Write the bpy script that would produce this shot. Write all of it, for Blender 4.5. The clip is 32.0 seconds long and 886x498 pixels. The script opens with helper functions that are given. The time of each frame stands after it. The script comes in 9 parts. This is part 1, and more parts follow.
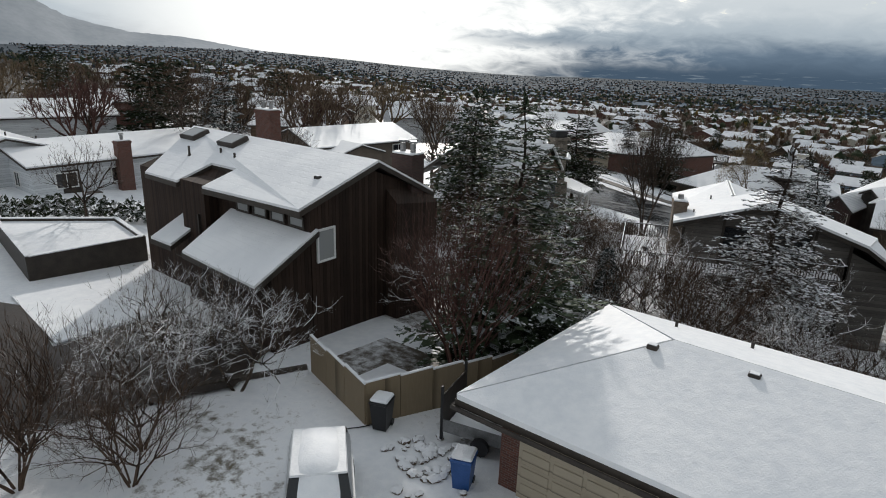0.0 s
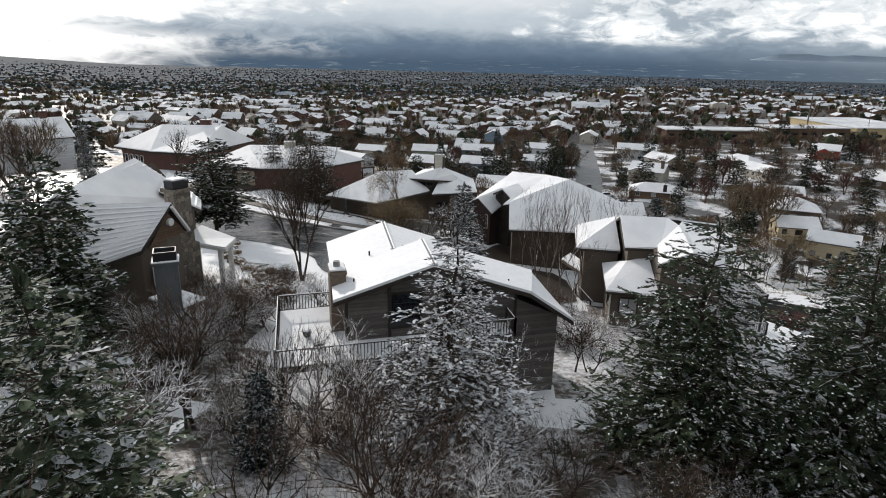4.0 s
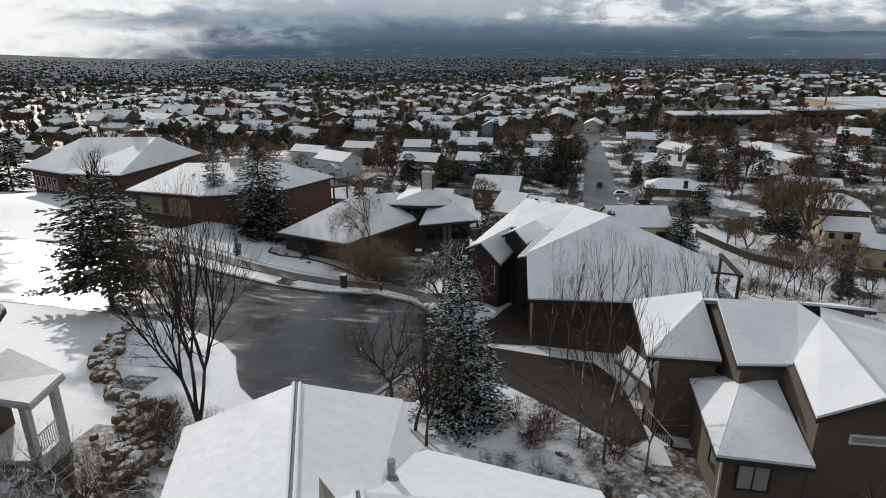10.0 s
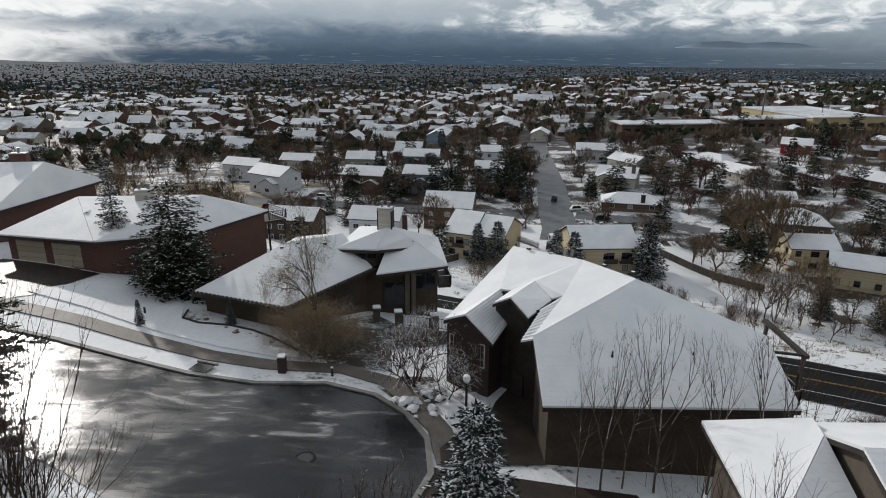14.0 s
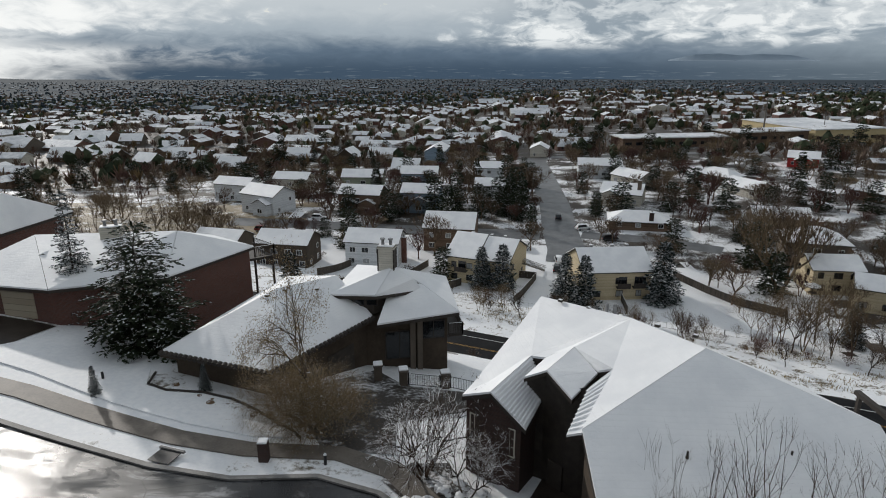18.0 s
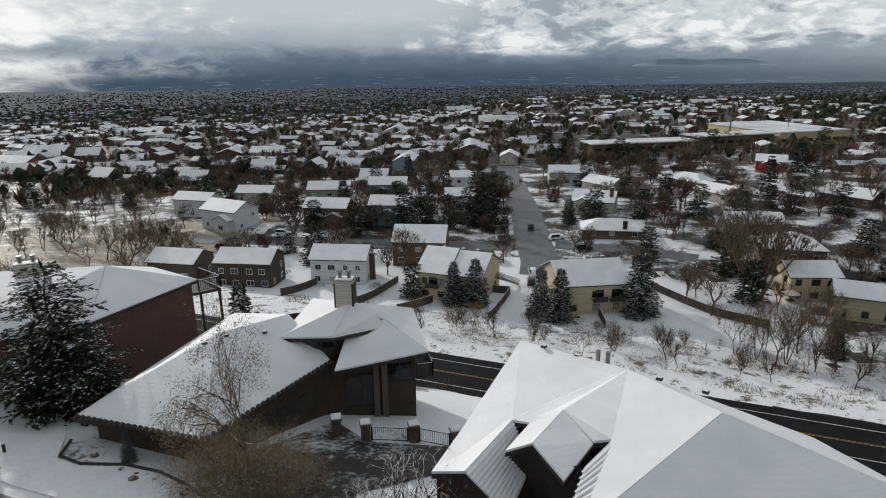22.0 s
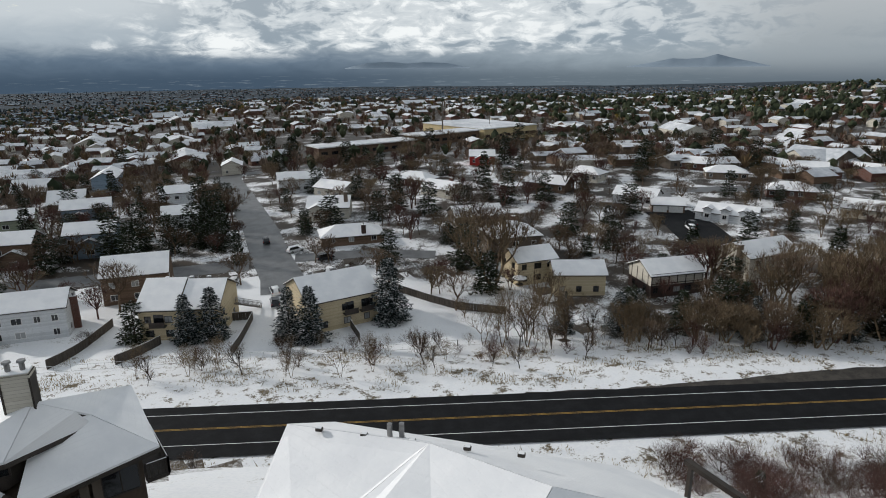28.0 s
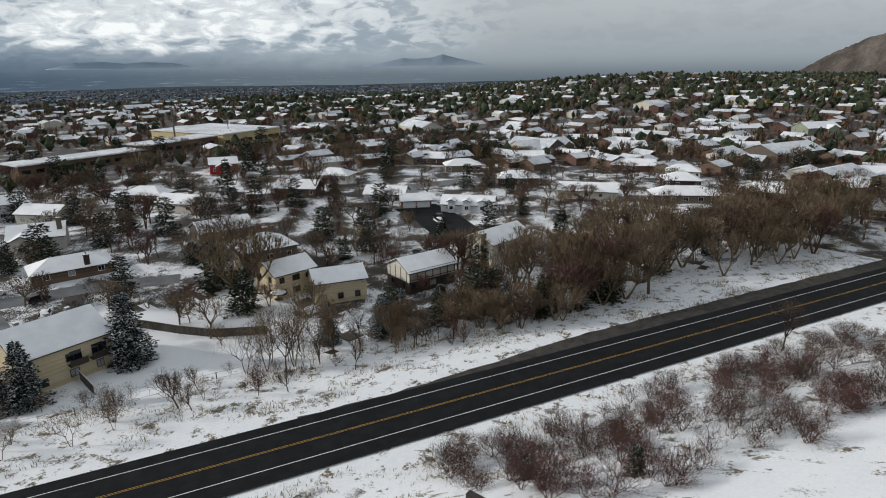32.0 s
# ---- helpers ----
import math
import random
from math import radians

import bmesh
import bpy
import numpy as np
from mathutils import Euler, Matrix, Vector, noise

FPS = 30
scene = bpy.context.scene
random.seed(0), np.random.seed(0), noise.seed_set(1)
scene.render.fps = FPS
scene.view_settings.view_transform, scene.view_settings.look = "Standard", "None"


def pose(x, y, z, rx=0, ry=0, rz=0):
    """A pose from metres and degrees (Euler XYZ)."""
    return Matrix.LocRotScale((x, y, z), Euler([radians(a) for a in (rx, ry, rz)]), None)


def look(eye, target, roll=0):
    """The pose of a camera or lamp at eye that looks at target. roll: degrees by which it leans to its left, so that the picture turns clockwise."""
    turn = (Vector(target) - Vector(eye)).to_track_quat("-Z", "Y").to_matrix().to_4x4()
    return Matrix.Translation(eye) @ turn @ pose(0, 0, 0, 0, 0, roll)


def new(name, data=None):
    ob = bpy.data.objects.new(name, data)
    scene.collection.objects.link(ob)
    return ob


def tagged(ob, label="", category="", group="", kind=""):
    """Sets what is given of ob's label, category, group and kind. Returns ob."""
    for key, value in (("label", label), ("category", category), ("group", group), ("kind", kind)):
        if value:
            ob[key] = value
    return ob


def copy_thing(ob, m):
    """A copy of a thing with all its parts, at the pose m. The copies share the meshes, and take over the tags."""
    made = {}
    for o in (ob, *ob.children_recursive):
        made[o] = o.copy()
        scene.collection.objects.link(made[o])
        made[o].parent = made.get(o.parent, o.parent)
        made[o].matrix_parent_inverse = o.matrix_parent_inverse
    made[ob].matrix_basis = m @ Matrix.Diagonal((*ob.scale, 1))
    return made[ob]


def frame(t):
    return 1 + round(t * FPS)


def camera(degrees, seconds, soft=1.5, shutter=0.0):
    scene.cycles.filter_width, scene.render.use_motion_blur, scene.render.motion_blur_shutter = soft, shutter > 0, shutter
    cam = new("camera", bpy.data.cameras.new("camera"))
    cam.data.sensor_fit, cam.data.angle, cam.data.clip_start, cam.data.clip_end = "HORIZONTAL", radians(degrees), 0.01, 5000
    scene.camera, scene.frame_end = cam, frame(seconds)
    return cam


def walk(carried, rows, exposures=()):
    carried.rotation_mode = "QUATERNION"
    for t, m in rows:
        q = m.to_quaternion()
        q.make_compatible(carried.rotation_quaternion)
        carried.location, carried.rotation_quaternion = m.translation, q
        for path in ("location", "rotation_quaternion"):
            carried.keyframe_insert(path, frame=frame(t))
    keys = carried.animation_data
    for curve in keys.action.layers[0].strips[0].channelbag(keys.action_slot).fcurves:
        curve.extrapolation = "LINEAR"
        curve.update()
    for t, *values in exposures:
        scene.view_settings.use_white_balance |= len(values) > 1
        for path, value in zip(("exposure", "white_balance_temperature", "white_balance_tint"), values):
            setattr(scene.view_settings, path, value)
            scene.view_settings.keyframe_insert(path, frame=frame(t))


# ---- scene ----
cam = camera(71.0, 32.0, soft=1.0)
PATH = [
    (0, (-0.56, -2.83, -3.22), (-1.713, -1.313, -3.824), 1.86),
    (0.5, (-1.02, -1.94, -2.81), (-1.989, -0.296, -3.407), 2.05),
    (1, (-1.52, -1.00, -2.42), (-2.330, 0.735, -3.007), 2.14),
    (1.5, (-2.06, 0.06, -2.04), (-2.717, 1.854, -2.629), 2.10),
    (2.2, (-2.59, 1.83, -1.54), (-3.060, 3.679, -2.133), 2.05),
    (3.2, (-3.09, 4.81, -0.85), (-3.351, 6.702, -1.459), 2.12),
    (5.5, (-3.48, 12.59, -0.51), (-3.656, 14.482, -1.137), 0.73),
    (6, (-3.49, 14.41, -0.57), (-3.669, 16.301, -1.211), 0.43),
    (6.5, (-3.50, 16.27, -0.65), (-3.683, 18.154, -1.287), 0.20),
    (7, (-3.53, 18.11, -0.67), (-3.722, 19.999, -1.316), 0.02),
    (7.5, (-3.62, 19.93, -0.63), (-3.808, 21.819, -1.272), -0.11),
    (8, (-3.77, 21.86, -0.59), (-3.961, 23.746, -1.234), -0.20),
    (8.5, (-4.00, 24.00, -0.63), (-4.185, 25.881, -1.279), -0.05),
    (9, (-4.27, 26.19, -0.70), (-4.466, 28.066, -1.354), 0.02),
    (9.5, (-4.59, 28.24, -0.74), (-4.784, 30.122, -1.397), -0.07),
    (10, (-4.95, 30.18, -0.76), (-5.149, 32.056, -1.407), -0.25),
    (10.5, (-5.37, 32.04, -0.75), (-5.571, 33.921, -1.403), -0.39),
    (11, (-5.86, 33.88, -0.75), (-6.044, 35.761, -1.400), -0.29),
    (11.5, (-6.38, 35.69, -0.75), (-6.517, 37.578, -1.400), -0.05),
    (12, (-6.87, 37.47, -0.76), (-6.949, 39.361, -1.408), 0.27),
    (12.5, (-7.28, 39.21, -0.78), (-7.331, 41.097, -1.423), 0.48),
    (13, (-7.65, 40.86, -0.79), (-7.677, 42.752, -1.432), 0.57),
    (13.5, (-7.99, 42.40, -0.79), (-8.009, 44.292, -1.427), 0.53),
    (14, (-8.31, 43.82, -0.78), (-8.323, 45.718, -1.411), 0.49),
    (14.5, (-8.60, 45.14, -0.77), (-8.617, 47.037, -1.397), 0.40),
    (15, (-8.88, 46.35, -0.77), (-8.886, 48.253, -1.394), 0.36),
    (15.5, (-9.12, 47.47, -0.79), (-9.131, 49.376, -1.407), 0.27),
    (17.5, (-9.59, 51.21, -0.87), (-9.597, 53.123, -1.467), 0.08),
    (18, (-9.52, 52.01, -0.84), (-9.522, 53.924, -1.431), 0.00),
    (18.5, (-9.36, 52.78, -0.78), (-9.369, 54.690, -1.364), -0.18),
    (19, (-9.20, 53.51, -0.72), (-9.207, 55.426, -1.305), -0.36),
    (19.5, (-9.11, 54.23, -0.70), (-9.103, 56.139, -1.285), -0.40),
    (20, (-9.07, 54.93, -0.72), (-9.044, 56.846, -1.299), -0.41),
    (20.5, (-9.06, 55.65, -0.75), (-9.007, 57.564, -1.329), -0.38),
    (21, (-9.05, 56.40, -0.78), (-8.973, 58.314, -1.354), -0.42),
    (21.5, (-9.01, 57.19, -0.79), (-8.930, 59.105, -1.364), -0.50),
    (22, (-8.96, 58.00, -0.79), (-8.872, 59.919, -1.360), -0.63),
    (22.5, (-8.91, 58.81, -0.78), (-8.808, 60.724, -1.353), -0.76),
    (23, (-8.88, 59.58, -0.78), (-8.740, 61.490, -1.353), -0.75),
    (23.5, (-8.87, 60.29, -0.80), (-8.675, 62.198, -1.366), -0.69),
    (24, (-8.88, 60.97, -0.82), (-8.605, 62.864, -1.392), -0.51),
    (24.5, (-8.88, 61.63, -0.85), (-8.518, 63.516, -1.423), -0.30),
    (25.2, (-8.84, 62.61, -0.89), (-8.349, 64.460, -1.463), -0.12),
    (28, (-8.12, 65.76, -0.82), (-7.229, 67.462, -1.389), -0.40),
    (28.5, (-7.83, 66.07, -0.79), (-6.860, 67.718, -1.360), -0.42),
    (29, (-7.42, 66.47, -0.78), (-6.361, 68.072, -1.342), -0.46),
    (29.5, (-6.95, 66.92, -0.75), (-5.806, 68.463, -1.319), -0.53),
    (30, (-6.49, 67.36, -0.70), (-5.268, 68.832, -1.270), -0.57),
    (30.5, (-6.10, 67.72, -0.62), (-4.805, 69.133, -1.185), -0.59),
    (31, (-5.78, 68.03, -0.50), (-4.415, 69.376, -1.066), -0.57),
    (31.5, (-5.50, 68.30, -0.35), (-4.075, 69.582, -0.926), -0.56),
    (32, (-5.24, 68.55, -0.20), (-3.761, 69.768, -0.775), -0.53),
]
EXPOSURES = [(0.0, 0.12, 6400, 9), (1.0, 0.02, 6400, 9), (3.0, 0.36, 6500, 11), (6.0, 0.24, 6400, 10), (8.0, 0.06, 6350, 10), (10.0, -0.08, 6350, 10), (18.0, -0.08, 6350, 9), (25.0, -0.08, 6350, 9), (28.0, 0.02, 6350, 9), (32.0, 0.08, 6350, 9)]
walk(cam, [(t, look(eye, target, roll)) for t, eye, target, roll in PATH], EXPOSURES)

# ---- sky and sun ----
SUN_AZ, SUN_EL = radians(38.0), radians(22.0)          # to the left of +y, above the horizon
SUN_DIR = Vector((-math.sin(SUN_AZ) * math.cos(SUN_EL), math.cos(SUN_AZ) * math.cos(SUN_EL), math.sin(SUN_EL)))
sun = new("sun", bpy.data.lights.new("sun", "SUN"))
sun.data.energy, sun.data.angle, sun.data.color = 2.45, radians(1.5), (1.0, 0.94, 0.87)
sun.matrix_world = look((0, 0, 0), -SUN_DIR)


class Nodes:
    """A small helper to write node trees in few lines."""

    def __init__(self, tree):
        self.tree = tree
        tree.nodes.clear()

    def add(self, kind, inputs=None, **settings):
        node = self.tree.nodes.new(kind)
        for key, value in settings.items():
            if key == "operation":
                node.operation = value
            elif key == "blend_type":
                node.blend_type = value
            elif key == "data_type":
                node.data_type = value
            elif key == "feature":
                node.feature = value
            elif key == "interpolation_type":
                node.interpolation_type = value
            elif key == "noise_dimensions":
                node.noise_dimensions = value
            elif key == "sky_type":
                node.sky_type = value
            elif key == "sun_disc":
                node.sun_disc = value
            elif key == "sun_elevation":
                node.sun_elevation = value
            elif key == "sun_rotation":
                node.sun_rotation = value
            elif key == "use_clamp":
                node.use_clamp = value
        for key, value in (inputs or {}).items():
            if isinstance(value, bpy.types.NodeSocket):
                self.tree.links.new(value, node.inputs[key])
            else:
                node.inputs[key].default_value = value
        return node

    def math(self, op, a, b=0.0, clamp=False):
        return self.add("ShaderNodeMath", {0: a, 1: b}, operation=op, use_clamp=clamp).outputs[0]

    def step(self, value, low, high, to_low=0.0, to_high=1.0):
        return self.add("ShaderNodeMapRange", {0: value, 1: low, 2: high, 3: to_low, 4: to_high}, interpolation_type="SMOOTHSTEP").outputs[0]

    def mix(self, fac, a, b, blend="MIX"):
        node = self.add("ShaderNodeMix", {0: fac, 6: a, 7: b}, data_type="RGBA", blend_type=blend)
        return node.outputs[2]

    def noise(self, vector, scale, detail=4.0, rough=0.55, distort=0.0):
        return self.add("ShaderNodeTexNoise", {"Vector": vector, "Scale": scale, "Detail": detail, "Roughness": rough, "Distortion": distort}).outputs[0]


def rgb(r, g, b):
    return (r, g, b, 1.0)


def make_world():
    world = bpy.data.worlds.new("sky")
    scene.world = world
    world.use_nodes = True
    n = Nodes(world.node_tree)
    way = n.add("ShaderNodeTexCoord").outputs["Generated"]
    xyz = n.add("ShaderNodeSeparateXYZ", {0: way}).outputs
    az = n.math("ARCTAN2", xyz[0], xyz[1])
    # heights are counted from the rim of the valley, a little below the level of the eye
    el = n.math("MAXIMUM", n.math("ADD", xyz[2], 0.034), 0.0)
    rolls = n.add("ShaderNodeCombineXYZ", {0: n.math("MULTIPLY", az, 9.0), 1: n.math("MULTIPLY", n.math("POWER", el, 0.85), 18.0), 2: 7.9}).outputs[0]
    big = n.noise(rolls, 0.9, 3.0, 0.5, 0.6)
    fine = n.noise(rolls, 2.6, 10.0, 0.60, 0.5)
    cloud = n.math("ADD", n.math("MULTIPLY", big, 0.45), n.math("MULTIPLY", fine, 0.55))
    wisp = n.math("SUBTRACT", cloud, 0.5)
    sky = n.add("ShaderNodeTexSky", sky_type="NISHITA", sun_disc=False, sun_elevation=SUN_EL, sun_rotation=-SUN_AZ)
    blue = n.mix(1.0, sky.outputs[0], rgb(0.085, 0.085, 0.085), "MULTIPLY")
    # the far valley and the dark foot of the deck, lighter upward
    lift_ = n.math("ADD", el, n.math("MULTIPLY", wisp, n.step(el, 0.01, 0.05, 0.004, 0.06)))
    foot = n.mix(n.step(az, 0.15, 0.75), rgb(0.058, 0.090, 0.132), rgb(0.135, 0.170, 0.200))
    mid = n.mix(n.step(az, 0.15, 0.75), rgb(0.130, 0.180, 0.240), rgb(0.28, 0.33, 0.37))
    shade = n.mix(n.step(lift_, 0.012, 0.046), foot, mid)
    streak = n.noise(n.add("ShaderNodeCombineXYZ", {0: n.math("MULTIPLY", az, 30.0), 1: n.math("MULTIPLY", el, 500.0)}).outputs[0], 1.0, 4.0, 0.6)
    shade = n.mix(n.math("MULTIPLY", n.step(streak, 0.56, 0.70, 0.0, 0.5), n.step(el, 0.008, 0.026, 1.0, 0.0)), shade, rgb(0.30, 0.35, 0.39))
    shade = n.mix(n.step(lift_, 0.036, 0.074), shade, rgb(0.41, 0.465, 0.51))
    shade = n.mix(n.step(lift_, 0.070, 0.110), shade, rgb(0.57, 0.61, 0.635))
    shade = n.mix(n.step(lift_, 0.15, 0.36), shade, rgb(0.41, 0.44, 0.475))
    # broken rolls to the right: grey undersides, white crowns, a little blue between them
    right = n.step(n.math("ADD", az, n.math("MULTIPLY", wisp, 0.5)), -0.02, 0.16)
    low = n.step(n.math("ADD", el, n.math("MULTIPLY", wisp, 0.03)), 0.046, 0.066)
    rolls_on = n.math("MULTIPLY", right, low)
    shade = n.mix(n.math("MULTIPLY", rolls_on, n.step(cloud, 0.52, 0.42, 0.0, 0.7)), shade, rgb(0.26, 0.315, 0.365))
    shade = n.mix(n.math("MULTIPLY", rolls_on, n.step(cloud, 0.45, 0.54, 0.0, 0.85)), shade, rgb(0.66, 0.695, 0.71))
    crowns = n.math("MULTIPLY", n.step(cloud, 0.525, 0.60), n.math("MULTIPLY", rolls_on, n.step(az, 0.95, 0.5)))
    shade = n.mix(crowns, shade, rgb(0.90, 0.915, 0.905))
    gap = n.math("MULTIPLY", n.step(cloud, 0.615, 0.66), n.math("MULTIPLY", n.step(el, 0.085, 0.11), n.step(az, 0.6, 0.25)))
    shade = n.mix(n.math("MULTIPLY", gap, 0.8), shade, blue)
    # a smooth grey veil of falling snow further right
    grey = n.mix(n.step(el, 0.0, 0.05), rgb(0.105, 0.135, 0.165), rgb(0.31, 0.345, 0.37))
    grey = n.mix(n.step(el, 0.05, 0.12), grey, rgb(0.42, 0.445, 0.46))
    shade = n.mix(n.math("MULTIPLY", n.step(n.math("ADD", az, n.math("MULTIPLY", wisp, 0.5)), 0.74, 1.04), 0.92), shade, grey)
    # the white glow before the sun, cut by a dark tongue of cloud
    edge = n.math("ADD", az, n.math("MULTIPLY", wisp, -1.0))
    glow = n.math("MULTIPLY", n.step(edge, -0.66, -0.28, 1.0, 0.0), n.step(az, -1.25, -0.95))
    low_glow = n.step(n.math("ADD", az, n.math("MULTIPLY", wisp, -0.4)), -0.72, -0.44, 1.0, 0.0)
    glow = n.math("ADD", n.math("MULTIPLY", glow, n.step(el, 0.012, 0.045)), n.math("MULTIPLY", low_glow, n.step(el, 0.012, 0.045, 1.0, 0.0)))
    tongue = n.math("ABSOLUTE", n.math("SUBTRACT", n.math("ADD", el, n.math("MULTIPLY", wisp, 0.07)), 0.058))
    tongue = n.math("MULTIPLY", n.step(tongue, 0.004, 0.016, 1.0, 0.0), n.step(az, -0.68, -0.50))
    glow = n.math("MULTIPLY", glow, n.math("SUBTRACT", 1.0, n.math("MULTIPLY", tongue, 0.8)))
    glow = n.math("MULTIPLY", glow, n.step(el, 0.33, 0.78, 1.0, 0.0))
    shade = n.mix(glow, shade, rgb(1.0, 0.995, 0.965))
    under = n.mix(n.step(xyz[2], -0.12, -0.08), rgb(0.13, 0.16, 0.19), shade)
    back = n.add("ShaderNodeBackground", {0: under, 1: 1.0})
    n.tree.links.new(back.outputs[0], n.add("ShaderNodeOutputWorld").inputs[0])


make_world()
# ---- materials ----
def surface(name, build, gloss=0.5):
    """A material: build(n, place) returns colour, roughness, height (or None), metallic."""
    m = bpy.data.materials.new(name)
    m.use_nodes = True
    n = Nodes(m.node_tree)
    place = n.add("ShaderNodeNewGeometry").outputs["Position"]
    colour, rough, height, metal = build(n, place)
    bsdf = n.add("ShaderNodeBsdfPrincipled", {"Base Color": colour, "Roughness": rough, "Metallic": metal, "Specular IOR Level": gloss})
    if height is not None:
        value, strength, far = height
        bump = n.add("ShaderNodeBump", {"Strength": strength, "Distance": far, "Height": value})
        n.tree.links.new(bump.outputs[0], bsdf.inputs["Normal"])
    n.tree.links.new(bsdf.outputs[0], n.add("ShaderNodeOutputMaterial").inputs[0])
    return m


def speckled(name, dark, light, scale=2.0, rough=0.8, bump=0.01, spread=0.35, metal=0.0, gloss=0.4):
    """Two-scale mottling between two colours, with a shift per object."""
    def build(n, place):
        shift = n.add("ShaderNodeObjectInfo").outputs["Random"]
        a, b = n.noise(place, scale, 5.0), n.noise(place, scale * 9.0, 3.0)
        both = n.math("ADD", n.math("MULTIPLY", a, 0.6), n.math("MULTIPLY", b, 0.4))
        both = n.math("ADD", both, n.math("MULTIPLY", n.math("SUBTRACT", shift, 0.5), spread * 0.35))
        colour = n.mix(n.step(both, 0.3, 0.7), rgb(*dark), rgb(*light))
        return colour, n.math("ADD", rough - 0.05, n.math("MULTIPLY", b, 0.1)), (b, 0.5, bump) if bump else None, metal
    return surface(name, build, gloss)


def boarded(name, dark, light, pitch, axis=2, rough=0.75):
    """Painted or stained boards: courses of the given pitch along the height, with grain."""
    def build(n, place):
        xyz = n.add("ShaderNodeSeparateXYZ", {0: place}).outputs
        run = n.math("ADD", xyz[0], xyz[1]) if axis != 2 else xyz[2]
        board = n.math("FRACT", n.math("DIVIDE", run, pitch))
        course = n.math("FLOOR", n.math("DIVIDE", run, pitch))
        tone = n.add("ShaderNodeTexWhiteNoise", {"W": course}, noise_dimensions="1D").outputs[0]
        stretch = n.add("ShaderNodeMapping", {0: place, 3: (1.2, 1.2, 9.0) if axis == 2 else (9, 9, 1.2)}).outputs[0]
        grain = n.noise(stretch, 2.0, 5.0)
        stain = n.noise(place, 0.45, 4.0)
        both = n.math("ADD", n.math("MULTIPLY", tone, 0.35), n.math("ADD", n.math("MULTIPLY", grain, 0.4), n.math("MULTIPLY", stain, 0.35)))
        colour = n.mix(n.step(both, 0.25, 0.8), rgb(*dark), rgb(*light))
        lip = n.step(board, 0.0, 0.14)
        colour = n.mix(n.math("MULTIPLY", n.math("SUBTRACT", 1.0, lip), 0.7), colour, rgb(dark[0] * 0.35, dark[1] * 0.35, dark[2] * 0.35))
        return colour, rough, (lip, 0.7, 0.02), 0.0
    return surface(name, build, 0.2)


def needles(name, dark, light, frost=0.15):
    """Evergreen needles: tone by clump and by blade; frost: the share of blades that hold a dusting of snow."""
    def build(n, place):
        isle = n.add("ShaderNodeNewGeometry").outputs["Random Per Island"]
        a, b = n.noise(place, 1.6, 3.0), n.noise(place, 0.35, 2.0)
        both = n.math("ADD", n.math("MULTIPLY", a, 0.45), n.math("ADD", n.math("MULTIPLY", isle, 0.3), n.math("MULTIPLY", b, 0.25)))
        colour = n.mix(n.step(both, 0.3, 0.72), rgb(*dark), rgb(*light))
        dust = n.step(n.math("ADD", isle, n.math("MULTIPLY", n.math("SUBTRACT", a, 0.5), 0.8)), 1.0 - frost, 1.05 - frost)
        return n.mix(dust, colour, rgb(0.46, 0.48, 0.50)), 0.7, None, 0.0
    return surface(name, build, 0.15)


def with_snow(name, dark, light, scale, low, high, rough=0.85, white=0.8):
    """A surface on whose upward faces snow has settled."""
    def build(n, place):
        up = n.add("ShaderNodeSeparateXYZ", {0: n.add("ShaderNodeNewGeometry").outputs["True Normal"]}).outputs[2]
        a, b = n.noise(place, scale, 4.0), n.noise(place, 1.3, 4.0)
        isle = n.add("ShaderNodeNewGeometry").outputs["Random Per Island"]
        base = n.mix(n.step(n.math("ADD", n.math("MULTIPLY", a, 0.6), n.math("MULTIPLY", isle, 0.4)), 0.25, 0.75), rgb(*dark), rgb(*light))
        lie = n.math("ADD", up, n.math("MULTIPLY", n.math("SUBTRACT", n.math("ADD", a, b), 1.0), 1.0))
        lie = n.math("ADD", lie, n.math("MULTIPLY", n.math("SUBTRACT", isle, 0.5), 0.7))
        colour = n.mix(n.step(lie, low, high), base, rgb(white, white * 1.01, white * 1.03))
        return colour, rough, None, 0.0
    return surface(name, build, 0.12)


def make_snow(name, patch=None, low=0.55, high=0.7, scale=0.25):
    """Fresh snow; patch: the colour of the ground that shows through in places."""
    def build(n, place):
        a, b, c = n.noise(place, scale, 6.0, 0.62), n.noise(place, 3.0, 5.0), n.noise(place, 22.0, 3.0)
        colour = n.mix(n.step(n.math("ADD", n.math("MULTIPLY", a, 0.5), n.math("MULTIPLY", b, 0.5)), 0.35, 0.65), rgb(0.76, 0.775, 0.80), rgb(0.86, 0.865, 0.875))
        if patch:
            show = n.step(n.math("ADD", n.math("MULTIPLY", a, 0.6), n.math("ADD", n.math("MULTIPLY", b, 0.28), n.math("MULTIPLY", c, 0.12))), low, high)
            earth = n.mix(n.step(c, 0.35, 0.7), rgb(*[v * 0.55 for v in patch]), rgb(*patch))
            colour = n.mix(show, colour, earth)
        high_ = n.math("ADD", n.math("MULTIPLY", b, 0.7), n.math("MULTIPLY", c, 0.3))
        return colour, 0.62, (high_, 0.35, 0.10), 0.0
    return surface(name, build, 0.3)


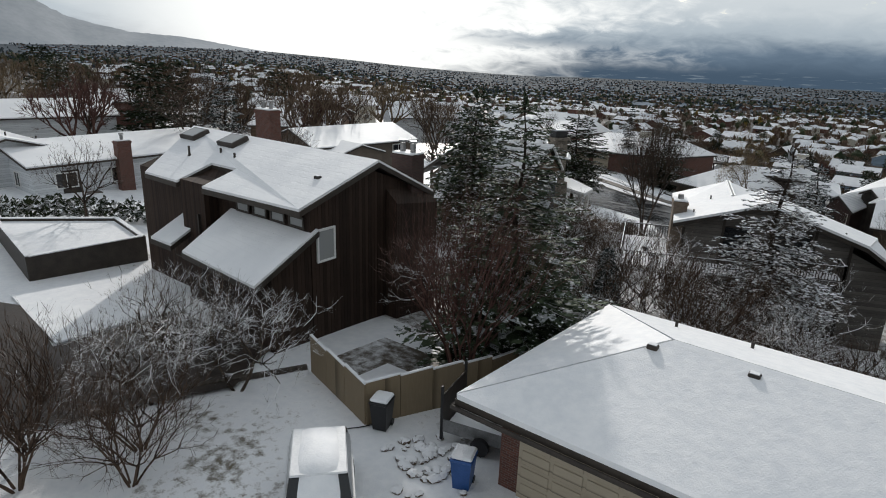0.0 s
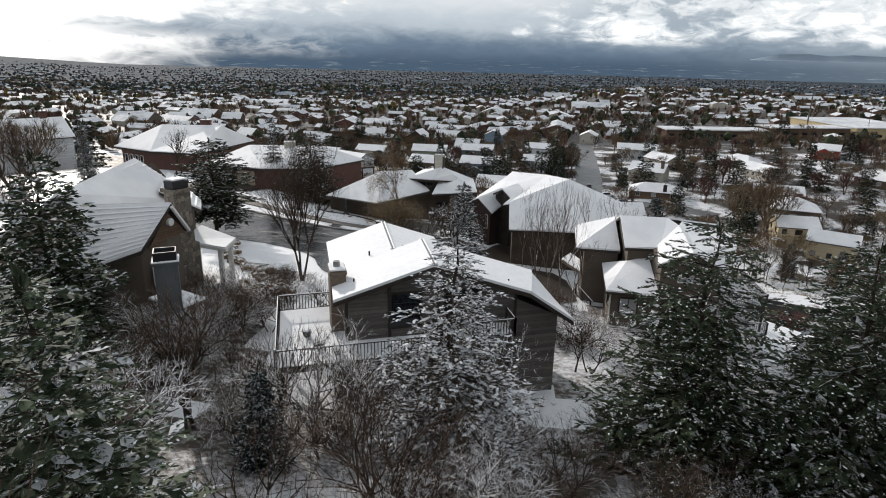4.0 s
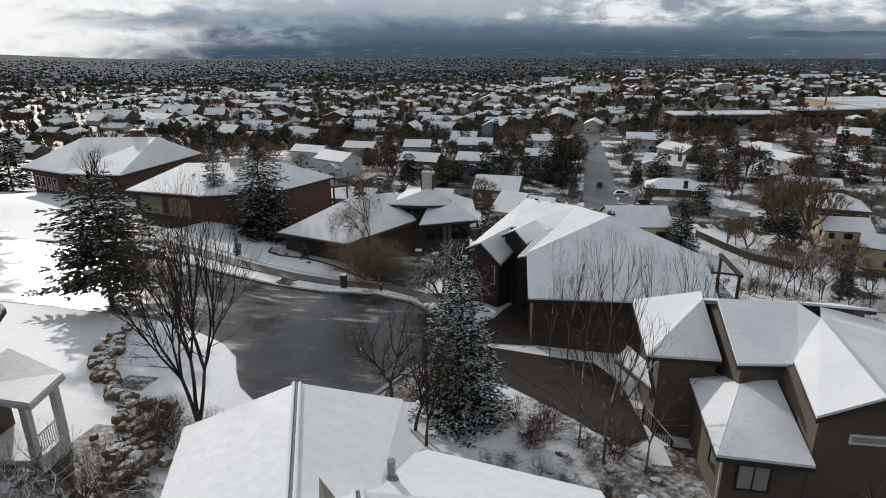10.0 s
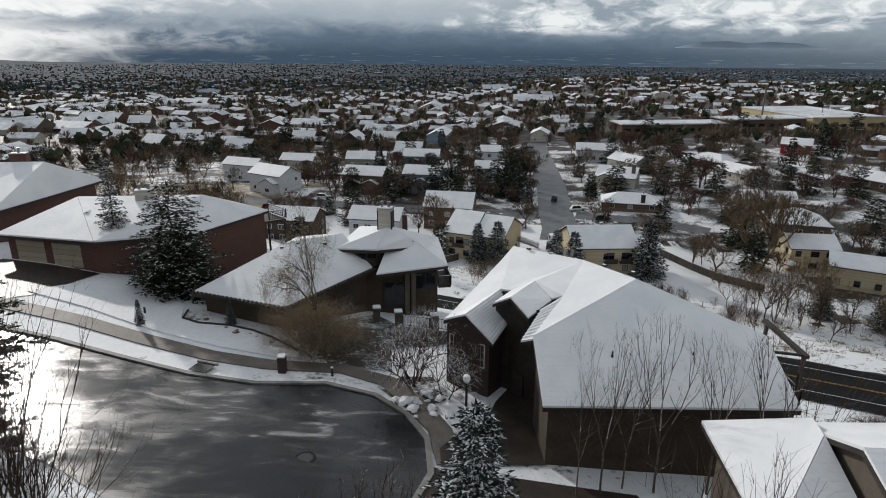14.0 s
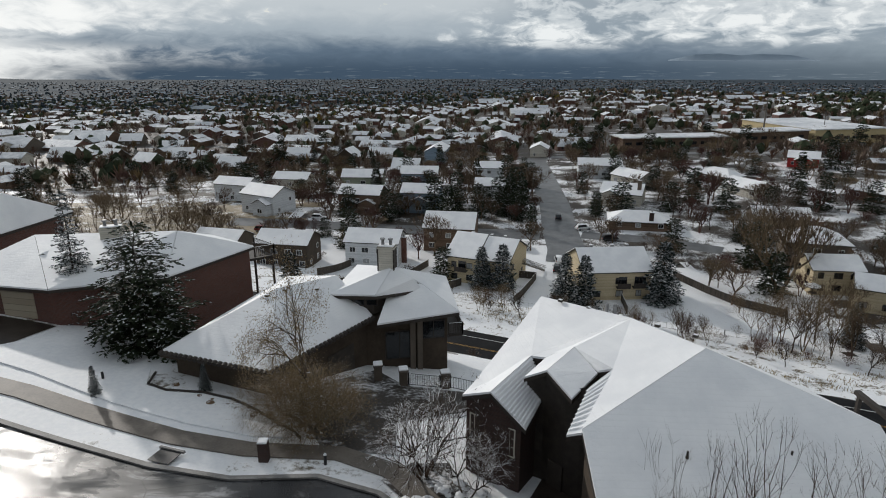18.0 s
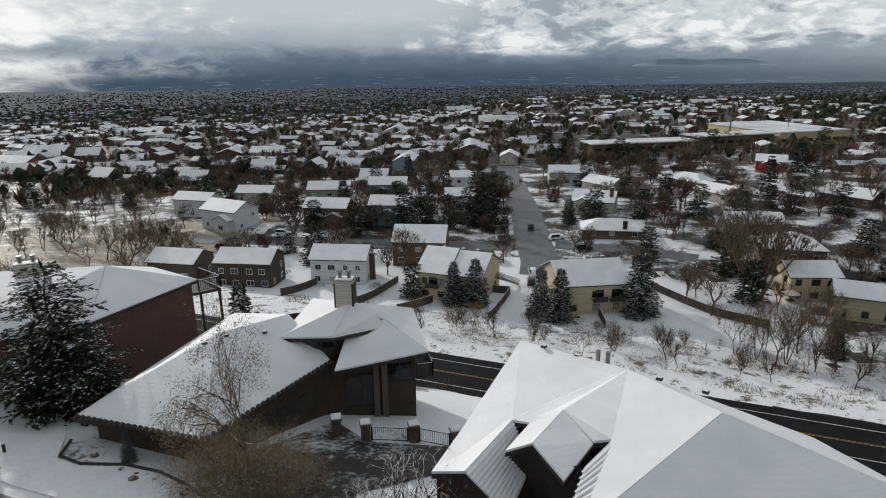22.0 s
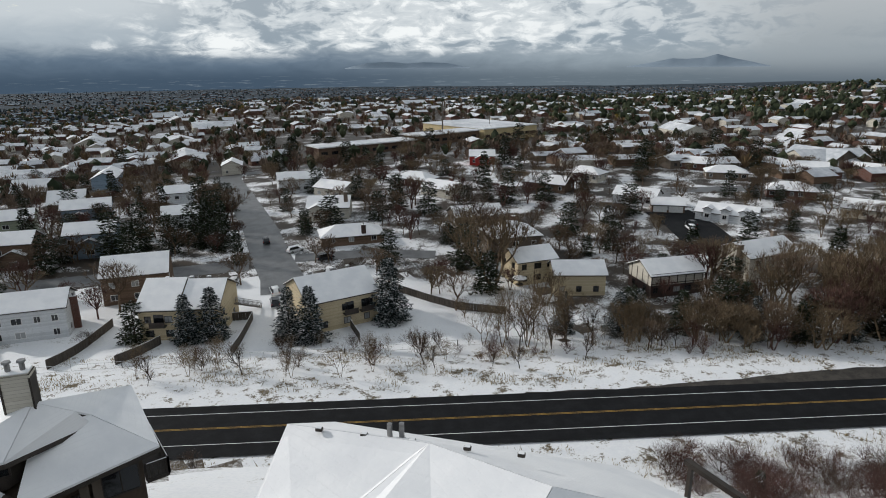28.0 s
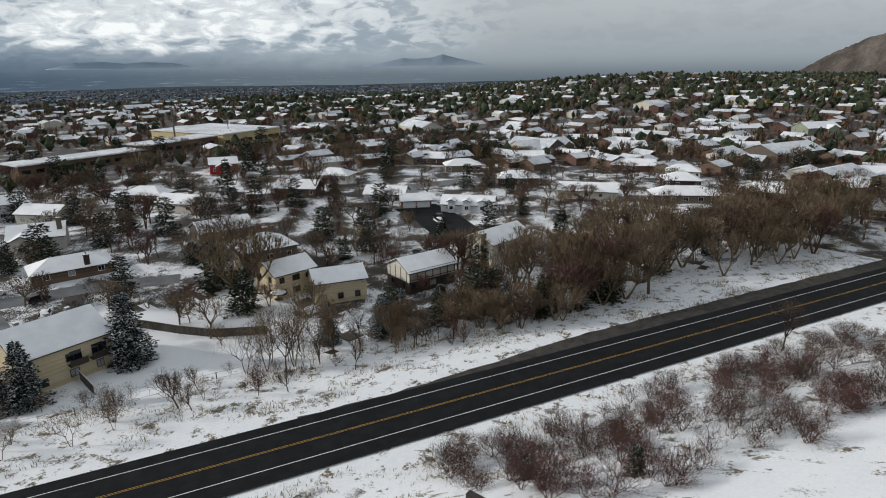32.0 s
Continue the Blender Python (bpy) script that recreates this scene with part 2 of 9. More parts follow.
SNOW = make_snow("snow")
def make_roof_snow():
    def build(n, place):
        xyz = n.add("ShaderNodeSeparateXYZ", {0: place}).outputs
        a, b = n.noise(place, 0.35, 5.0), n.noise(place, 4.0, 5.0)
        row = n.math("FRACT", n.math("MULTIPLY", n.math("ADD", xyz[2], n.math("MULTIPLY", b, 0.05)), 7.0))
        line = n.step(row, 0.0, 0.25)
        colour = n.mix(n.step(a, 0.35, 0.65), rgb(0.78, 0.79, 0.81), rgb(0.87, 0.875, 0.885))
        colour = n.mix(n.math("MULTIPLY", n.math("SUBTRACT", 1.0, line), n.step(a, 0.45, 0.62, 0.0, 0.14)), colour, rgb(0.60, 0.61, 0.63))
        relief = n.math("ADD", n.math("MULTIPLY", line, 0.18), b)
        return colour, 0.6, (relief, 0.5, 0.04), 0.0
    return surface("roof_snow", build)
ROOF_SNOW = make_roof_snow()
YARD = make_snow("snowy_yard", (0.16, 0.13, 0.085), 0.56, 0.66, 0.12)
VERGE = make_snow("snowy_verge", (0.17, 0.135, 0.085), 0.52, 0.60, 0.45)
TOWN_GROUND = make_snow("town_ground", (0.062, 0.048, 0.036), 0.452, 0.515, 0.11)
FIELD = make_snow("dry_grass_field", (0.30, 0.235, 0.14), 0.36, 0.50, 0.2)
FAR_GROUND = make_snow("far_town_ground", (0.065, 0.053, 0.043), 0.36, 0.47, 0.06)
# far ground coloured dark blue: distance haze painted into it
HAZED_VALLEY = speckled("haze_tinted_valley_floor", (0.022, 0.033, 0.046), (0.052, 0.070, 0.088), 0.004, 0.95, 0, 0.0, 0.0, 0.1)
BRUSH_GROUND = make_snow("brush_ground", (0.10, 0.075, 0.05), 0.40, 0.56, 0.10)
# snow on far roofs, mottled down to blue-grey to paint in some distance haze
FAR_SNOW = speckled("haze_greyed_far_roof_snow", (0.40, 0.43, 0.47), (0.80, 0.81, 0.83), 0.05, 0.7, 0, 0.0)
# roof snow beyond 1000 m: dark blue-grey, with the distance haze put into the colour
HAZE_TINT_ROOF = speckled("roof_snow_with_haze_tint", (0.11, 0.145, 0.185), (0.26, 0.315, 0.37), 0.03, 0.8, 0)


def make_wet():
    def build(n, place):
        drift = n.add("ShaderNodeMapping", {0: place, 2: (0, 0, 0.45), 3: (0.35, 1.1, 1.0)}).outputs[0]
        a, b, c = n.noise(place, 0.10, 5.0, 0.6, 0.6), n.noise(drift, 0.7, 6.0, 0.6, 0.8), n.noise(place, 30.0, 2.0)
        film = n.step(n.math("ADD", n.math("MULTIPLY", a, 0.6), n.math("MULTIPLY", b, 0.4)), 0.42, 0.60)
        colour = n.mix(film, rgb(0.010, 0.0105, 0.012), rgb(0.032, 0.033, 0.035))
        slush = n.step(n.math("ADD", n.math("MULTIPLY", a, 0.35), n.math("MULTIPLY", b, 0.65)), 0.56, 0.66)
        colour = n.mix(n.math("MULTIPLY", slush, 0.55), colour, rgb(0.42, 0.43, 0.45))
        crack = n.add("ShaderNodeTexVoronoi", {"Vector": place, "Scale": 0.16}, feature="DISTANCE_TO_EDGE").outputs[0]
        seam = n.math("SUBTRACT", 1.0, n.step(n.math("ADD", crack, n.math("MULTIPLY", b, 0.02)), 0.012, 0.022))
        colour = n.mix(n.math("MULTIPLY", seam, 0.75), colour, rgb(0.010, 0.010, 0.010))
        rough = n.math("ADD", n.math("ADD", 0.14, n.math("MULTIPLY", film, 0.22)), n.math("MULTIPLY", slush, 0.3))
        return colour, rough, (n.math("ADD", n.math("MULTIPLY", c, 0.5), b), 0.2, 0.02), 0.0
    return surface("wet_asphalt", build)


WET = make_wet()
ROAD = speckled("dark_damp_asphalt", (0.008, 0.0085, 0.0095), (0.018, 0.019, 0.021), 0.5, 0.85, 0.01, 0.35, 0.0, 0.12)
LANE = speckled("patched_town_asphalt", (0.07, 0.072, 0.076), (0.15, 0.155, 0.16), 0.35, 0.45, 0.01)
CONCRETE = speckled("damp_concrete", (0.075, 0.064, 0.054), (0.17, 0.148, 0.125), 0.8, 0.6, 0.01)
SHOULDER = speckled("wet_gravel_shoulder", (0.022, 0.021, 0.020), (0.075, 0.068, 0.06), 0.6, 0.8, 0.02, 0.35, 0.0, 0.15)
KERB = speckled("kerb_concrete", (0.13, 0.125, 0.12), (0.26, 0.25, 0.24), 1.0, 0.65, 0.01)
PAVING = speckled("brown_wet_paving", (0.022, 0.017, 0.014), (0.055, 0.043, 0.035), 1.2, 0.45, 0.02, 0.35, 0.0, 0.25)
YELLOW = speckled("yellow_road_paint", (0.30, 0.17, 0.03), (0.44, 0.26, 0.05), 2.0, 0.6, 0)
WHITE_LINE = speckled("white_road_paint", (0.55, 0.55, 0.55), (0.75, 0.75, 0.74), 2.0, 0.6, 0)
DARK_WOOD = boarded("dark_brown_siding", (0.018, 0.011, 0.008), (0.045, 0.028, 0.020), 0.2, 0)
GREY_WOOD = boarded("grey_brown_siding", (0.085, 0.078, 0.072), (0.17, 0.155, 0.14), 0.22)
TAUPE = speckled("taupe_stucco", (0.098, 0.080, 0.064), (0.132, 0.108, 0.087), 0.7, 0.9, 0.004, 0.1)
BROWN_STUCCO = speckled("brown_stucco", (0.042, 0.031, 0.022), (0.078, 0.058, 0.041), 0.6, 0.9, 0.004, 0.1)
OCHRE = boarded("pale_yellow_siding", (0.47, 0.39, 0.25), (0.60, 0.51, 0.35), 0.2)
SHOP = speckled("yellow_render", (0.50, 0.40, 0.22), (0.62, 0.51, 0.30), 0.3, 0.85, 0.004)
CREAM = boarded("cream_siding", (0.48, 0.45, 0.38), (0.60, 0.57, 0.50), 0.2)
WHITE_BOARD = boarded("white_siding", (0.52, 0.54, 0.56), (0.68, 0.70, 0.72), 0.2)
BLUE_BOARD = boarded("blue_grey_siding", (0.16, 0.22, 0.28), (0.24, 0.31, 0.38), 0.2)
GREEN_BOARD = boarded("sage_siding", (0.22, 0.25, 0.18), (0.30, 0.33, 0.25), 0.2)
BROWN_BOARD = boarded("brown_siding", (0.10, 0.065, 0.045), (0.17, 0.115, 0.08), 0.2)
TRIM_WHITE = speckled("white_trim", (0.62, 0.62, 0.61), (0.78, 0.78, 0.77), 2.0, 0.55, 0)
TRIM_DARK = speckled("dark_trim", (0.022, 0.017, 0.014), (0.05, 0.04, 0.032), 2.0, 0.6, 0)
ROOFING = speckled("dark_shingles", (0.03, 0.028, 0.026), (0.07, 0.065, 0.06), 3.0, 0.85, 0.02)
METAL = speckled("galvanised_metal", (0.18, 0.18, 0.18), (0.32, 0.32, 0.32), 4.0, 0.45, 0, 0.35, 0.8)
BLACK = speckled("black_plastic", (0.008, 0.008, 0.009), (0.02, 0.02, 0.022), 3.0, 0.45, 0)
BLUE_PLASTIC = speckled("blue_plastic", (0.02, 0.07, 0.22), (0.035, 0.10, 0.30), 2.0, 0.45, 0)
TAN_FENCE = boarded("tan_vinyl_fence", (0.20, 0.155, 0.10), (0.27, 0.215, 0.145), 2.4, 0, 0.6)
GREY_FENCE = boarded("weathered_fence", (0.05, 0.042, 0.036), (0.11, 0.095, 0.08), 0.14, 0)
STACK = speckled("grey_stucco", (0.075, 0.082, 0.088), (0.115, 0.124, 0.132), 0.9, 0.9, 0.004, 0.1)
DOOR_TAN = boarded("tan_garage_door", (0.34, 0.29, 0.22), (0.42, 0.365, 0.28), 0.55)
SNOWY_ROCK = with_snow("snow_dusted_rubble", (0.040, 0.030, 0.024), (0.13, 0.10, 0.075), 3.0, 0.55, 0.9)
ROCK = with_snow("rock_with_snow", (0.040, 0.028, 0.020), (0.17, 0.115, 0.072), 3.0, 1.05, 1.4)
COURT = make_snow("wet_court_paving", (0.060, 0.052, 0.045), 0.36, 0.50, 0.22)
SOIL = make_snow("dark_bed_soil", (0.045, 0.035, 0.027), 0.36, 0.48, 0.5)
BARK = with_snow("bark_with_snow", (0.026, 0.020, 0.016), (0.085, 0.066, 0.052), 8.0, 1.0, 1.35)
PALE_BARK = with_snow("pale_bark_with_snow", (0.075, 0.058, 0.045), (0.20, 0.16, 0.125), 6.0, 0.35, 0.85)
TWIG = with_snow("twigs_with_snow", (0.034, 0.023, 0.017), (0.110, 0.074, 0.054), 6.0, 1.05, 1.5, 0.85, 0.7)
BROWN_TWIG = with_snow("brown_twigs", (0.060, 0.042, 0.029), (0.165, 0.118, 0.082), 6.0, 1.2, 1.7)
RED_TWIG = with_snow("red_twigs", (0.050, 0.026, 0.022), (0.130, 0.072, 0.060), 6.0, 1.15, 1.7)
TAN_TWIG = with_snow("tan_twigs", (0.085, 0.062, 0.040), (0.22, 0.165, 0.105), 6.0, 1.2, 1.7)
GOLD_LEAF = with_snow("golden_leaves", (0.22, 0.155, 0.075), (0.44, 0.33, 0.185), 5.0, 0.85, 1.3)
RUST_LEAF = with_snow("rust_leaves", (0.10, 0.038, 0.018), (0.20, 0.085, 0.04), 5.0, 1.2, 1.7)
GREEN_GOLD = with_snow("green_gold_leaves", (0.10, 0.10, 0.025), (0.24, 0.21, 0.06), 5.0, 0.95, 1.4)
NEEDLE = needles("green_needles", (0.015, 0.024, 0.012), (0.078, 0.100, 0.054), 0.13)
AIRY_NEEDLE = needles("pale_green_needles", (0.022, 0.033, 0.018), (0.105, 0.135, 0.080), 0.16)
BLUE_NEEDLE = needles("blue_green_needles", (0.010, 0.018, 0.017), (0.036, 0.054, 0.050), 0.22)
DARK_NEEDLE = needles("dark_green_needles", (0.010, 0.016, 0.008), (0.040, 0.052, 0.026), 0.07)
FROST_NEEDLE = needles("grey_brown_needles", (0.040, 0.034, 0.028), (0.115, 0.095, 0.078), 0.50)
TREE_SNOW = speckled("snow_on_boughs", (0.66, 0.68, 0.71), (0.84, 0.85, 0.87), 3.0, 0.7, 0, 0.1, 0.0, 0.2)
SHRUB = with_snow("shrub_with_snow", (0.02, 0.03, 0.015), (0.07, 0.085, 0.045), 3.0, 0.25, 0.7)
GRASS = with_snow("dry_grass", (0.17, 0.13, 0.06), (0.36, 0.28, 0.15), 3.0, 1.0, 1.6)


def make_bricks(name, red, joint):
    def build(n, place):
        xyz = n.add("ShaderNodeSeparateXYZ", {0: place}).outputs
        wall = n.add("ShaderNodeCombineXYZ", {0: n.math("ADD", xyz[0], xyz[1]), 1: xyz[2]}).outputs[0]
        brick = n.add("ShaderNodeTexBrick", {"Vector": wall, "Color1": rgb(*red), "Color2": rgb(*[v * 0.6 for v in red]), "Mortar": rgb(*joint), "Scale": 1.0, "Mortar Size": 0.008, "Brick Width": 0.22, "Row Height": 0.075})
        stain = n.noise(place, 0.8, 4.0)
        colour = n.mix(n.math("MULTIPLY", stain, 0.35), brick.outputs[0], rgb(0.03, 0.02, 0.018))
        return colour, 0.85, (brick.outputs[1], -0.4, 0.01), 0.0
    return surface(name, build)


BRICK = make_bricks("red_brick", (0.15, 0.052, 0.034), (0.16, 0.13, 0.115))
DARK_BRICK = make_bricks("dark_brown_brick", (0.062, 0.030, 0.024), (0.055, 0.045, 0.040))
TAN_BRICK = make_bricks("tan_brick", (0.22, 0.16, 0.11), (0.20, 0.18, 0.16))


def make_stone():
    def build(n, place):
        cells = n.add("ShaderNodeTexVoronoi", {"Vector": place, "Scale": 3.2}, feature="F1")
        edge = n.add("ShaderNodeTexVoronoi", {"Vector": place, "Scale": 3.2}, feature="DISTANCE_TO_EDGE").outputs[0]
        tone = n.add("ShaderNodeSeparateXYZ", {0: cells.outputs["Color"]}).outputs[0]
        colour = n.mix(tone, rgb(0.10, 0.088, 0.072), rgb(0.26, 0.225, 0.185))
        colour = n.mix(n.step(edge, 0.0, 0.06, 1.0, 0.0), colour, rgb(0.07, 0.062, 0.055))
        return colour, 0.9, (n.step(edge, 0.0, 0.1), 0.8, 0.04), 0.0
    return surface("fieldstone", build)


STONE = make_stone()


def make_glass(name, tint):
    m = bpy.data.materials.new(name)
    m.use_nodes = True
    n = Nodes(m.node_tree)
    bsdf = n.add("ShaderNodeBsdfPrincipled", {"Base Color": rgb(*tint), "Roughness": 0.06, "IOR": 1.5, "Specular IOR Level": 0.6})
    n.tree.links.new(bsdf.outputs[0], n.add("ShaderNodeOutputMaterial").inputs[0])
    return m


GLASS = make_glass("dark_window_glass", (0.012, 0.014, 0.017))
BLIND = make_glass("window_with_pale_blind", (0.32, 0.33, 0.33))
CAR_WHITE = speckled("snowed_white_car_paint", (0.62, 0.63, 0.65), (0.78, 0.79, 0.80), 2.0, 0.35, 0)
CAR_DARK = speckled("dark_car_paint", (0.015, 0.017, 0.02), (0.03, 0.032, 0.036), 2.0, 0.25, 0)
CAR_RED = speckled("red_car_paint", (0.16, 0.012, 0.012), (0.22, 0.02, 0.02), 2.0, 0.3, 0)
RED_PAINT = speckled("red_paint", (0.28, 0.02, 0.02), (0.40, 0.035, 0.03), 1.0, 0.5, 0)
# ---- the lie of the land ----
ROAD_A, ROAD_D, ROAD_Z = Vector((42.0, 122.7)), Vector((0.915, -0.4035)), -45.7
ROAD_N = Vector((0.4035, 0.915))                      # across the road, away from the hill
HILL = [(-14, 10, -15.0), (-11, 2, -14.8), (-27, 7, -15.6), (-42, 12, -15.6), (-2, 2, -14.5), (6, 10, -14.6), (-22, 27, -16.6), (-2, 30, -18.2),
        (-12, 36, -19.4), (6, 38, -19.6), (-27, 37, -17.8), (18, 27, -17.8), (32, 47, -21.5), (-60, 20, -15.5), (-60, -20, -13.5), (20, -20, -13), (50, 20, -18)]
CLOSE = [(-26, 52, -19.4), (-16, 54, -20.6), (-4, 52, -21.0), (-16, 71.5, -22.0), (-20, 82, -22.7), (-37, 77, -22.0), (-52, 72, -21.6), (-7, 64, -21.8),
         (1.5, 74, -23.4), (10, 72, -23.6), (10, 60, -22.6), (24, 64, -26.0), (-62, 97, -21.5), (-46, 99.5, -21.3), (-51.5, 101, -21.2), (-41, 98, -21.7), (-60, 106, -21.0), (-70, 104, -20.8), (-14, 98, -25.5), (-27, 102, -25.0), (-2, 86, -24.0), (-6, 94, -25.6)]
DROP = [(6, 94, -26.5), (18, 82, -28.0), (-42, 112, -25.6), (-14, 112, -30.0), (-60, 130, -29), (-100, 110, -24), (-110, 60, -19), (40, 80, -34), (60, 60, -32),
        (90, 40, -33), (130, 20, -35), (-130, 140, -24), (-200, 120, -18), (25, 108, -40), (-30, 130, -38)]
TOWN = [(-70, 200, -49), (-10, 182, -49), (20, 168, -48.8), (32, 168, -48.8), (20, 185, -49), (70, 172, -49), (90, 155, -48.8), (115, 145, -48.2), (180, 160, -46), (200, 130, -45),
        (30, 240, -47.8), (35, 300, -48.2), (-60, 240, -48.5), (-150, 260, -50), (140, 220, -46), (140, 300, -43), (40, 380, -50), (220, 260, -43), (-200, 400, -57), (260, 420, -47),
        (-40, 460, -55), (120, 470, -50)]
CONTROL = np.array(HILL + CLOSE + DROP + TOWN, float)


def _kernel(d2):
    return 0.5 * d2 * np.log(np.maximum(d2, 1e-6))


def _spline():
    p, z = CONTROL[:, :2], CONTROL[:, 2]
    d2 = ((p[:, None] - p[None]) ** 2).sum(-1)
    k, q = len(p), np.c_[np.ones(len(p)), p]
    a = np.zeros((k + 3, k + 3))
    a[:k, :k], a[:k, k:], a[k:, :k] = _kernel(d2) + 20.0 * np.eye(k), q, q.T
    return np.linalg.solve(a, np.r_[z, 0, 0, 0])


SPLINE = _spline()


def smooth(v, low, high):
    u = np.clip((v - low) / (high - low), 0.0, 1.0)
    return u * u * (3 - 2 * u)


def far_land(x, y):
    """The valley beyond the near town: it falls away, with a low wooded rise ahead and to the right."""
    d = np.hypot(x, y - 60)
    base = np.interp(d, [0, 300, 600, 1000, 2000, 3500, 5200], [-47, -49, -60, -78, -112, -140, -166])
    bearing = np.degrees(np.arctan2(x, y - 60))
    rise = smooth(bearing, -4, 14) * (1 - smooth(bearing, 75, 120)) * np.interp(d, [250, 500, 1000, 1500, 2300, 4000], [0, 5, 25, 12, 4, 0])
    rise = rise + smooth(bearing, 40, 72) * np.interp(d, [260, 500, 900, 1500, 3000], [0, 6, 26, 44, 40])
    west = smooth(-bearing, 30, 62) * np.interp(d, [150, 400, 1000, 2500, 5200], [0, 14, 40, 75, 150])
    return base + rise + west + 2.5 * np.sin(x * 0.011 + 1.0) * np.sin(y * 0.009) * smooth(d, 300, 700)


def ground(x, y):
    """The height of the ground, for numbers or arrays."""
    x, y = np.asarray(x, float), np.asarray(y, float)
    px, py = np.clip(x, -220, 280), np.clip(y, -40, 480)
    d2 = (px[..., None] - CONTROL[:, 0]) ** 2 + (py[..., None] - CONTROL[:, 1]) ** 2
    near = (_kernel(d2) * SPLINE[:-3]).sum(-1) + SPLINE[-3] + SPLINE[-2] * px + SPLINE[-1] * py
    across = (x - ROAD_A.x) * ROAD_N.x + (y - ROAD_A.y) * ROAD_N.y
    along = (x - ROAD_A.x) * ROAD_D.x + (y - ROAD_A.y) * ROAD_D.y
    w = smooth(across, -28, -7.5) * (1 - smooth(across, 8, 34)) * (1 - smooth(np.abs(along), 170, 260))
    near = near * (1 - w) + (ROAD_Z - 0.12 - 0.045 * np.maximum(np.abs(across) - 9.5, 0)) * w
    out = np.maximum(smooth(np.hypot(np.maximum(np.abs(x - 20) - 160, 0), np.maximum(np.abs(y - 200) - 190, 0)), 0, 160), 0)
    behind = smooth(-y, 20, 200)
    land = far_land(x, y) * (1 - behind) + (-12 + 0.02 * np.minimum(-y, 800)) * behind
    return near * (1 - out) + land * out


def gz(x, y):
    return float(ground(x, y))


# ---- building helpers ----
def mesh_of(name, verts, faces, mats, picks=None):
    me = bpy.data.meshes.new(name)
    me.from_pydata([tuple(v) for v in verts], [], faces)
    for m in mats:
        me.materials.append(m)
    if picks is not None:
        me.polygons.foreach_set("material_index", picks)
    me.update()
    return me


def part(name, bm, material, parent, label="", category="", kind=""):
    """Links a bmesh as one mesh object under a thing or a part."""
    me = bpy.data.meshes.new(name)
    bm.to_mesh(me)
    bm.free()
    for m in material if isinstance(material, (list, tuple)) else (material,):
        me.materials.append(m)
    ob = new(name, me)
    ob.parent = parent
    return tagged(ob, label, category, "", kind)


def share(name, me, parent, m=None):
    """Another object on the same mesh, under a parent."""
    ob = new(name, me)
    ob.parent = parent
    if m is not None:
        ob.matrix_local = m
    return ob


def thing(name, label, category, at=(0, 0, 0), turn=0.0, group="", kind=""):
    ob = new(name)
    ob.empty_display_size = 0.2
    ob.matrix_world = pose(*at, 0, 0, turn)
    return tagged(ob, label, category, group, kind)


def box_bm(x0, x1, y0, y1, z0, z1, bm=None, bevel=0.0):
    bm = bm or bmesh.new()
    v = [bm.verts.new(p) for p in ((x0, y0, z0), (x1, y0, z0), (x1, y1, z0), (x0, y1, z0), (x0, y0, z1), (x1, y0, z1), (x1, y1, z1), (x0, y1, z1))]
    faces = [bm.faces.new([v[i] for i in f]) for f in ((3, 2, 1, 0), (4, 5, 6, 7), (0, 1, 5, 4), (1, 2, 6, 5), (2, 3, 7, 6), (3, 0, 4, 7))]
    if bevel:
        bmesh.ops.bevel(bm, geom=[e for e in bm.edges if e.verts[0] in v], offset=bevel, segments=1, affect="EDGES")
    return bm


def tube_bm(points, radii, sides=6, bm=None, cap=True):
    """A tapered tube along points."""
    bm = bm or bmesh.new()
    rings = []
    for i, p in enumerate(points):
        p = Vector(p)
        d = (Vector(points[min(i + 1, len(points) - 1)]) - Vector(points[max(i - 1, 0)])).normalized()
        a = d.orthogonal().normalized()
        b = d.cross(a)
        rings.append([bm.verts.new(p + radii[i] * (math.cos(t) * a + math.sin(t) * b)) for t in (2 * math.pi * k / sides for k in range(sides))])
    for r, s in zip(rings, rings[1:]):
        for k in range(sides):
            bm.faces.new((r[k], r[(k + 1) % sides], s[(k + 1) % sides], s[k]))
    if cap:
        bm.faces.new(rings[0][::-1])
        bm.faces.new(rings[-1])
    return bm


def slab_bm(corners, thick, bm=None):
    """A flat piece with the given upper corners (in order) and an upright thickness."""
    bm = bm or bmesh.new()
    top = [bm.verts.new(c) for c in corners]
    low = [bm.verts.new((c[0], c[1], c[2] - thick)) for c in corners]
    n = len(corners)
    bm.faces.new(top)
    bm.faces.new(low[::-1])
    for i in range(n):
        bm.faces.new((top[i], low[i], low[(i + 1) % n], top[(i + 1) % n]))
    bmesh.ops.recalc_face_normals(bm, faces=bm.faces[:])
    return bm


def inset(corners, by):
    """The corners drawn in towards their middle by about that many metres."""
    mid = sum((Vector(c) for c in corners), Vector()) / len(corners)
    return [tuple(Vector(c) + (mid - Vector(c)).normalized() * by) for c in corners]


def lift(corners, by):
    return [(c[0], c[1], c[2] + by) for c in corners]


# ---- ground sheet ----
def spread(fine_low, fine_high, step, low, high):
    """Grid lines: even within the fine part, growing apart outside it."""
    mid = list(np.arange(fine_low, fine_high + 1e-6, step))
    up, d = [], step
    while (up[-1] if up else fine_high) < high:
        d *= 1.12
        up.append((up[-1] if up else fine_high) + d)
    down, d = [], step
    while (down[-1] if down else fine_low) > low:
        d *= 1.12
        down.append((down[-1] if down else fine_low) - d)
    return np.array(down[::-1] + mid + up)


